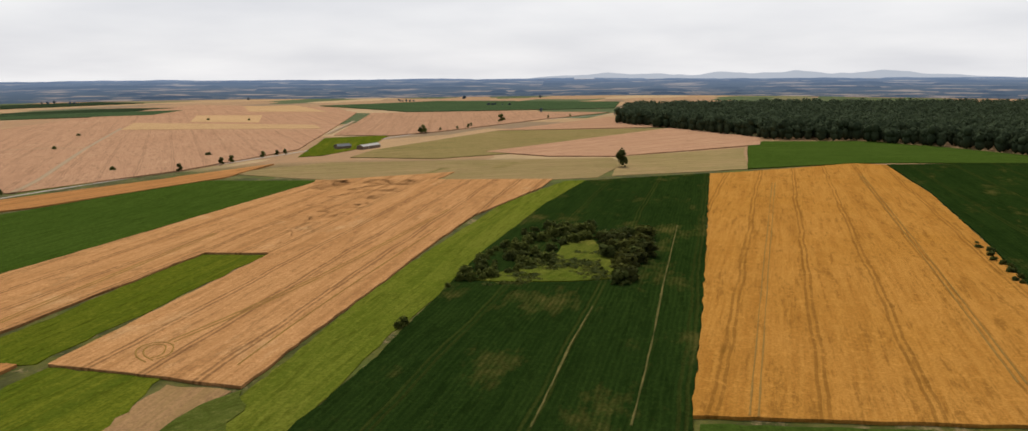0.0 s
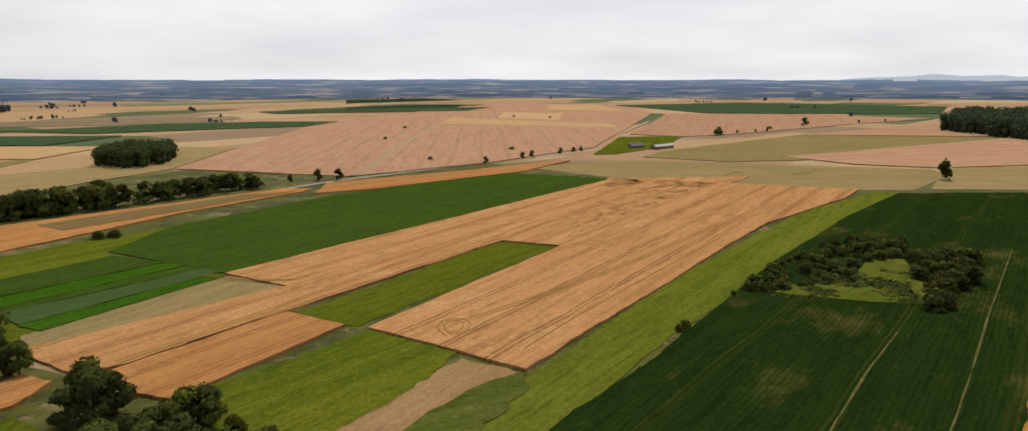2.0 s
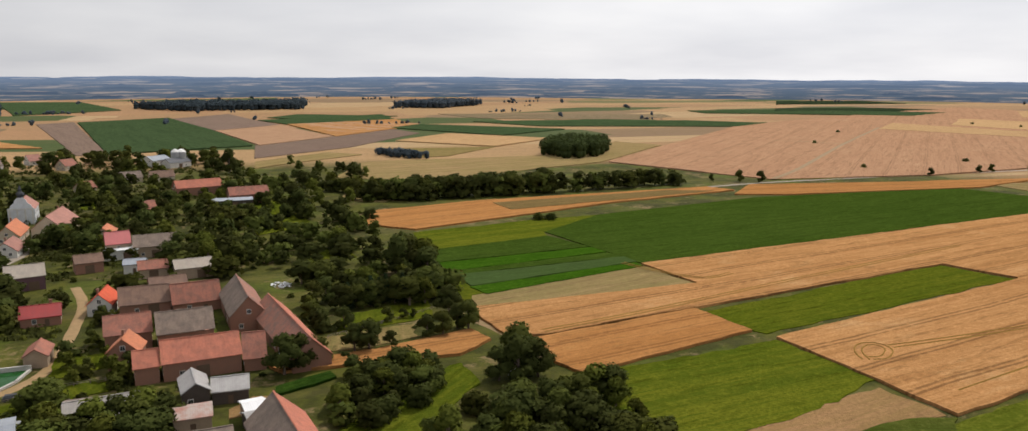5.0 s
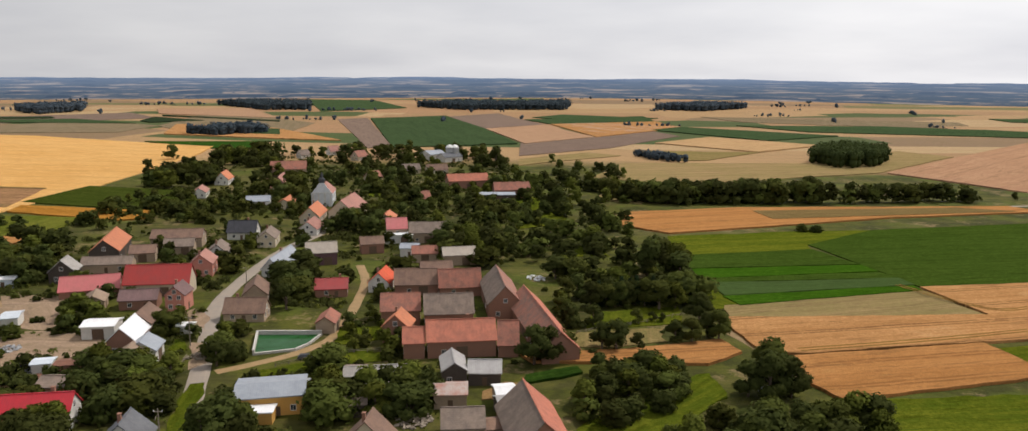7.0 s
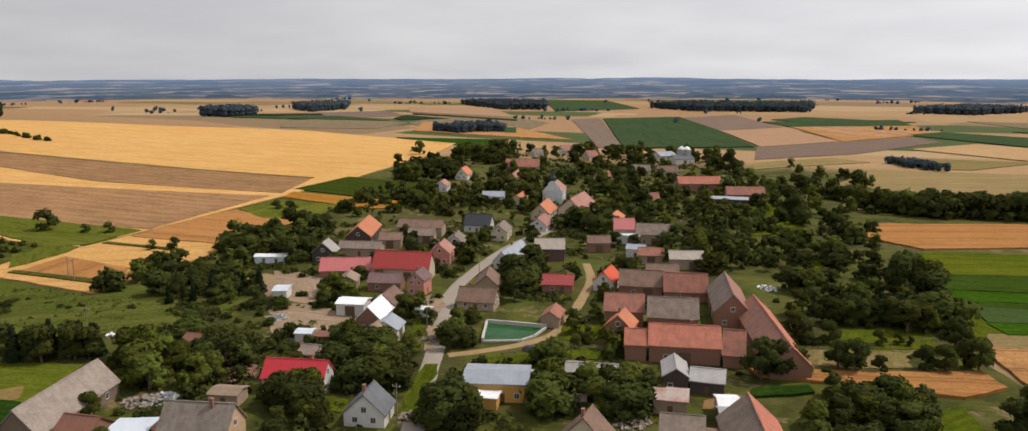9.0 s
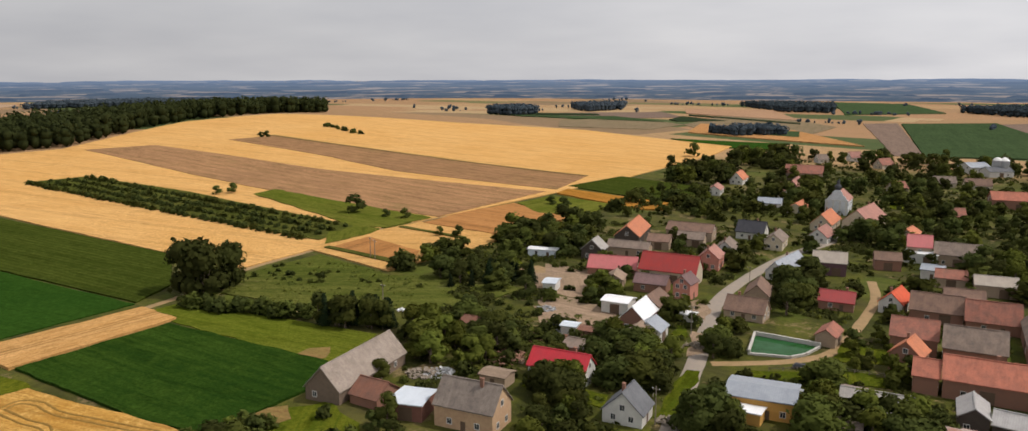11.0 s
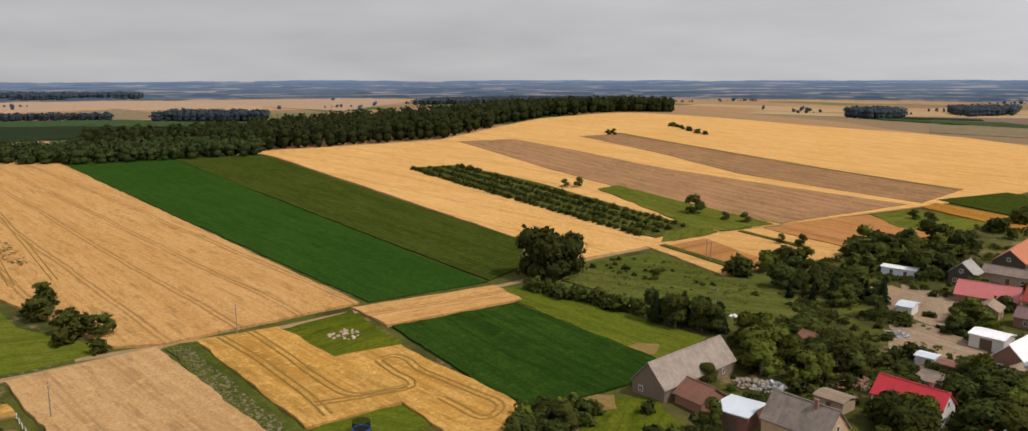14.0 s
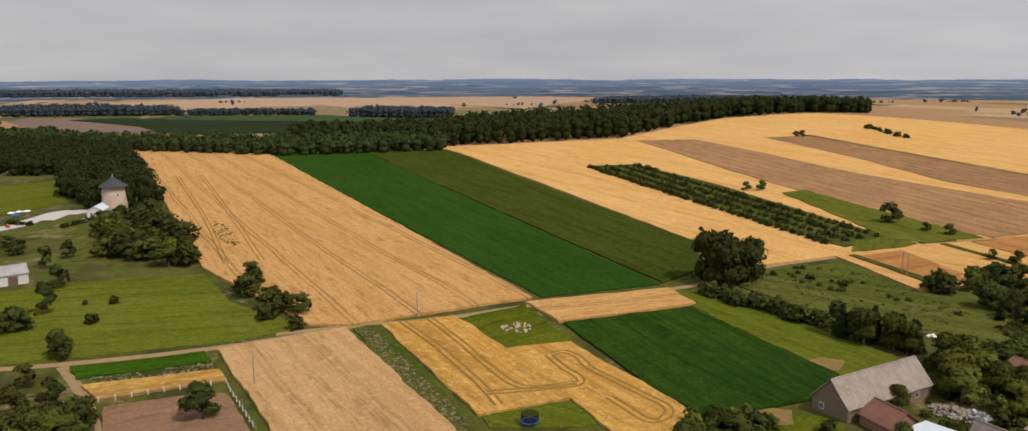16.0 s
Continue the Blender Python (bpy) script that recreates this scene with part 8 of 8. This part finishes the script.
rubble("stone_heap", -42.7, 171.8, 3, 60, CONCRETE, "pale heap of building stone", "rubble")
rubble("woodpile", -20.2, 158.0, 4, 70, PLANK, "grey woodpile behind the sheds", "woodpile")
rubble("scrap_heap", -121.9, 139.8, 4, 70, STEEL, "grey scrap heap beside the shed", "scrap")
rubble("timber_stack", -65.0, 147.2, 2.5, 40, PLANK, "stack of weathered boards beside the street", "woodpile")
rubble("woodpile", -18.7, 158.7, 3, 50, PLANK, "grey woodpile between the sheds", "woodpile")
rubble("timber_stack", -79.3, 195.0, 3, 40, PLANK, "stack of weathered boards beside the road", "woodpile")
rubble("white_tarpaulin", -164.0, 172.1, 2.2, 16, FILM, "crumpled white tarpaulin behind the hedge", "tarpaulin")
rubble("scrap_heap", -117.6, 184.8, 5, 60, STEEL, "scrap metal scattered in the yard", "scrap")
rubble("stone_heap", -207.5, 67.5, 4.5, 38, STONE, "low scattered heap of pale stones in the grass", "rubble")
rubble("stored_goods", 8.9, 276.5, 4, 30, FILM, "pale stored sheets beside the tall barn", "goods")



# ---------------------------------------------------------------- distance
def backdrop():
    """The far country, its summer haze painted into glowing colour: a sheet of woods and pale strips, with low wooded
    ridges standing on it.
    """
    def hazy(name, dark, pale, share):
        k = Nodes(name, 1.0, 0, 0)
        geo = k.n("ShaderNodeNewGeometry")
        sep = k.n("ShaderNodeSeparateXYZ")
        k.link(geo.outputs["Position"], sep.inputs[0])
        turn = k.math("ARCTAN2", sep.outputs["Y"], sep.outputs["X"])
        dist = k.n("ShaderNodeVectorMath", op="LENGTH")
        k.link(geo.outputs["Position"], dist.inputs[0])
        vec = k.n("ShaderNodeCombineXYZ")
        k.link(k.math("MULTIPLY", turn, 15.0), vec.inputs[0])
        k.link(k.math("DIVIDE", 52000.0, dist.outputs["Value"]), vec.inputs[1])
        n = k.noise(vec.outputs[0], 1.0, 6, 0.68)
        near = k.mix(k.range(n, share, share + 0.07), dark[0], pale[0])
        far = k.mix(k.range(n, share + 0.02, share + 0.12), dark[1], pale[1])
        # haze painted by distance: colours turn paler and bluer further out
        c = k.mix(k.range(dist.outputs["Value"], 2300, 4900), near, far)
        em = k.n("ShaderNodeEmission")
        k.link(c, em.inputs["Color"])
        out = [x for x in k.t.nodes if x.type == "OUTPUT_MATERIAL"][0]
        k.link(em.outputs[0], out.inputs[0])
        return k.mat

    land = hazy("painted_haze_country", ((0.085, 0.118, 0.158), (0.205, 0.275, 0.39)), ((0.36, 0.30, 0.26), (0.42, 0.45, 0.51)), 0.52)
    woods = hazy("painted_haze_woods", ((0.066, 0.096, 0.140), (0.19, 0.262, 0.385)), ((0.085, 0.118, 0.165), (0.22, 0.292, 0.41)), 0.5)
    m = 360
    radii = [2300 * 1.05**i for i in range(16)]
    verts, faces = [], []
    for r in radii:
        for i in range(m):
            a = 2 * math.pi * i / m
            x, y = r * math.cos(a), r * math.sin(a)
            verts.append((x, y, ground_height(x, y) + (1.5 if r > 2310 else -2)))
    for j in range(len(radii) - 1):
        for i in range(m):
            p, q = j * m + i, j * m + (i + 1) % m
            faces.append((p, p + m, q + m, q))
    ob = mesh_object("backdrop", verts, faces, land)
    tagged(ob, "far country of woods and pale strips in painted haze", "land", kind="structure")
    for r, thick, seed, cut in ((2420, 9, 1.3, 0.16), (2700, 10, 6.1, 0.10), (3050, 10, 3.1, 0.06), (3450, 11, 7.7, 0.02), (3900, 11, 2.2, -0.05), (4350, 11, 5.2, -0.15), (4900, 10, 4.6, -0.6)):
        verts, faces = [], []
        m = 900
        for i in range(m):
            a = 2 * math.pi * i / m
            big = noise.fractal(Vector((math.cos(a) * 13 + seed, math.sin(a) * 13, seed)), 0.8, 2.1, 5)
            rough = noise.fractal(Vector((math.cos(a) * 160 + seed, math.sin(a) * 160, seed)), 0.6, 2.1, 3)
            up = min(max((big - cut) * 9, 0), 1)
            g = ground_height(r * math.cos(a), r * math.sin(a))
            h = g - 1 + up * (thick * (0.75 + 0.5 * max(big, -0.4)) + rough * 1.1)
            wob = r * (1 + 0.02 * big)
            x, y = wob * math.cos(a), wob * math.sin(a)
            verts += [(x, y, g - 12), (x, y, h), (x * 1.008, y * 1.008, h - 3)]
        for i in range(m):
            p, q = 3 * i, 3 * ((i + 1) % m)
            faces += [(p, q, q + 1, p + 1), (p + 1, q + 1, q + 2, p + 2)]
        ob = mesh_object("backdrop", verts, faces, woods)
        tagged(ob, "wooded ridge on the horizon in painted blue haze", "hills", kind="structure")
    # mountains to the east: a glowing strip, faint blue haze put into its colour
    verts, faces = [], []
    m = 120
    for i in range(m + 1):
        t = i / m
        a = radians(-70 - 32 * t)
        h = 28 + 78 * math.sin(math.pi * t) ** 0.8 * (0.62 + 0.6 * noise.fractal(Vector((t * 5, 2.7, 1.0)), 0.9, 2.0, 4))
        x, y = -4950 * math.sin(a), 4950 * math.cos(a)
        verts += [(x, y, 0), (x, y, h)]
    faces = [(2 * i, 2 * i + 2, 2 * i + 3, 2 * i + 1) for i in range(m)]
    k = Nodes("painted_mountain_haze", 1.0, 0, 0)
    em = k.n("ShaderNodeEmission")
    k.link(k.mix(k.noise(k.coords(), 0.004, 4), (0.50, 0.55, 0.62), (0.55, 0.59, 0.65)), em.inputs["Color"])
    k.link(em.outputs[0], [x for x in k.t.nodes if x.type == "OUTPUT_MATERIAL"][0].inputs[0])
    tagged(mesh_object("backdrop", verts, faces, k.mat), "faint mountains with blue haze painted in", "mountains", kind="structure")


backdrop()
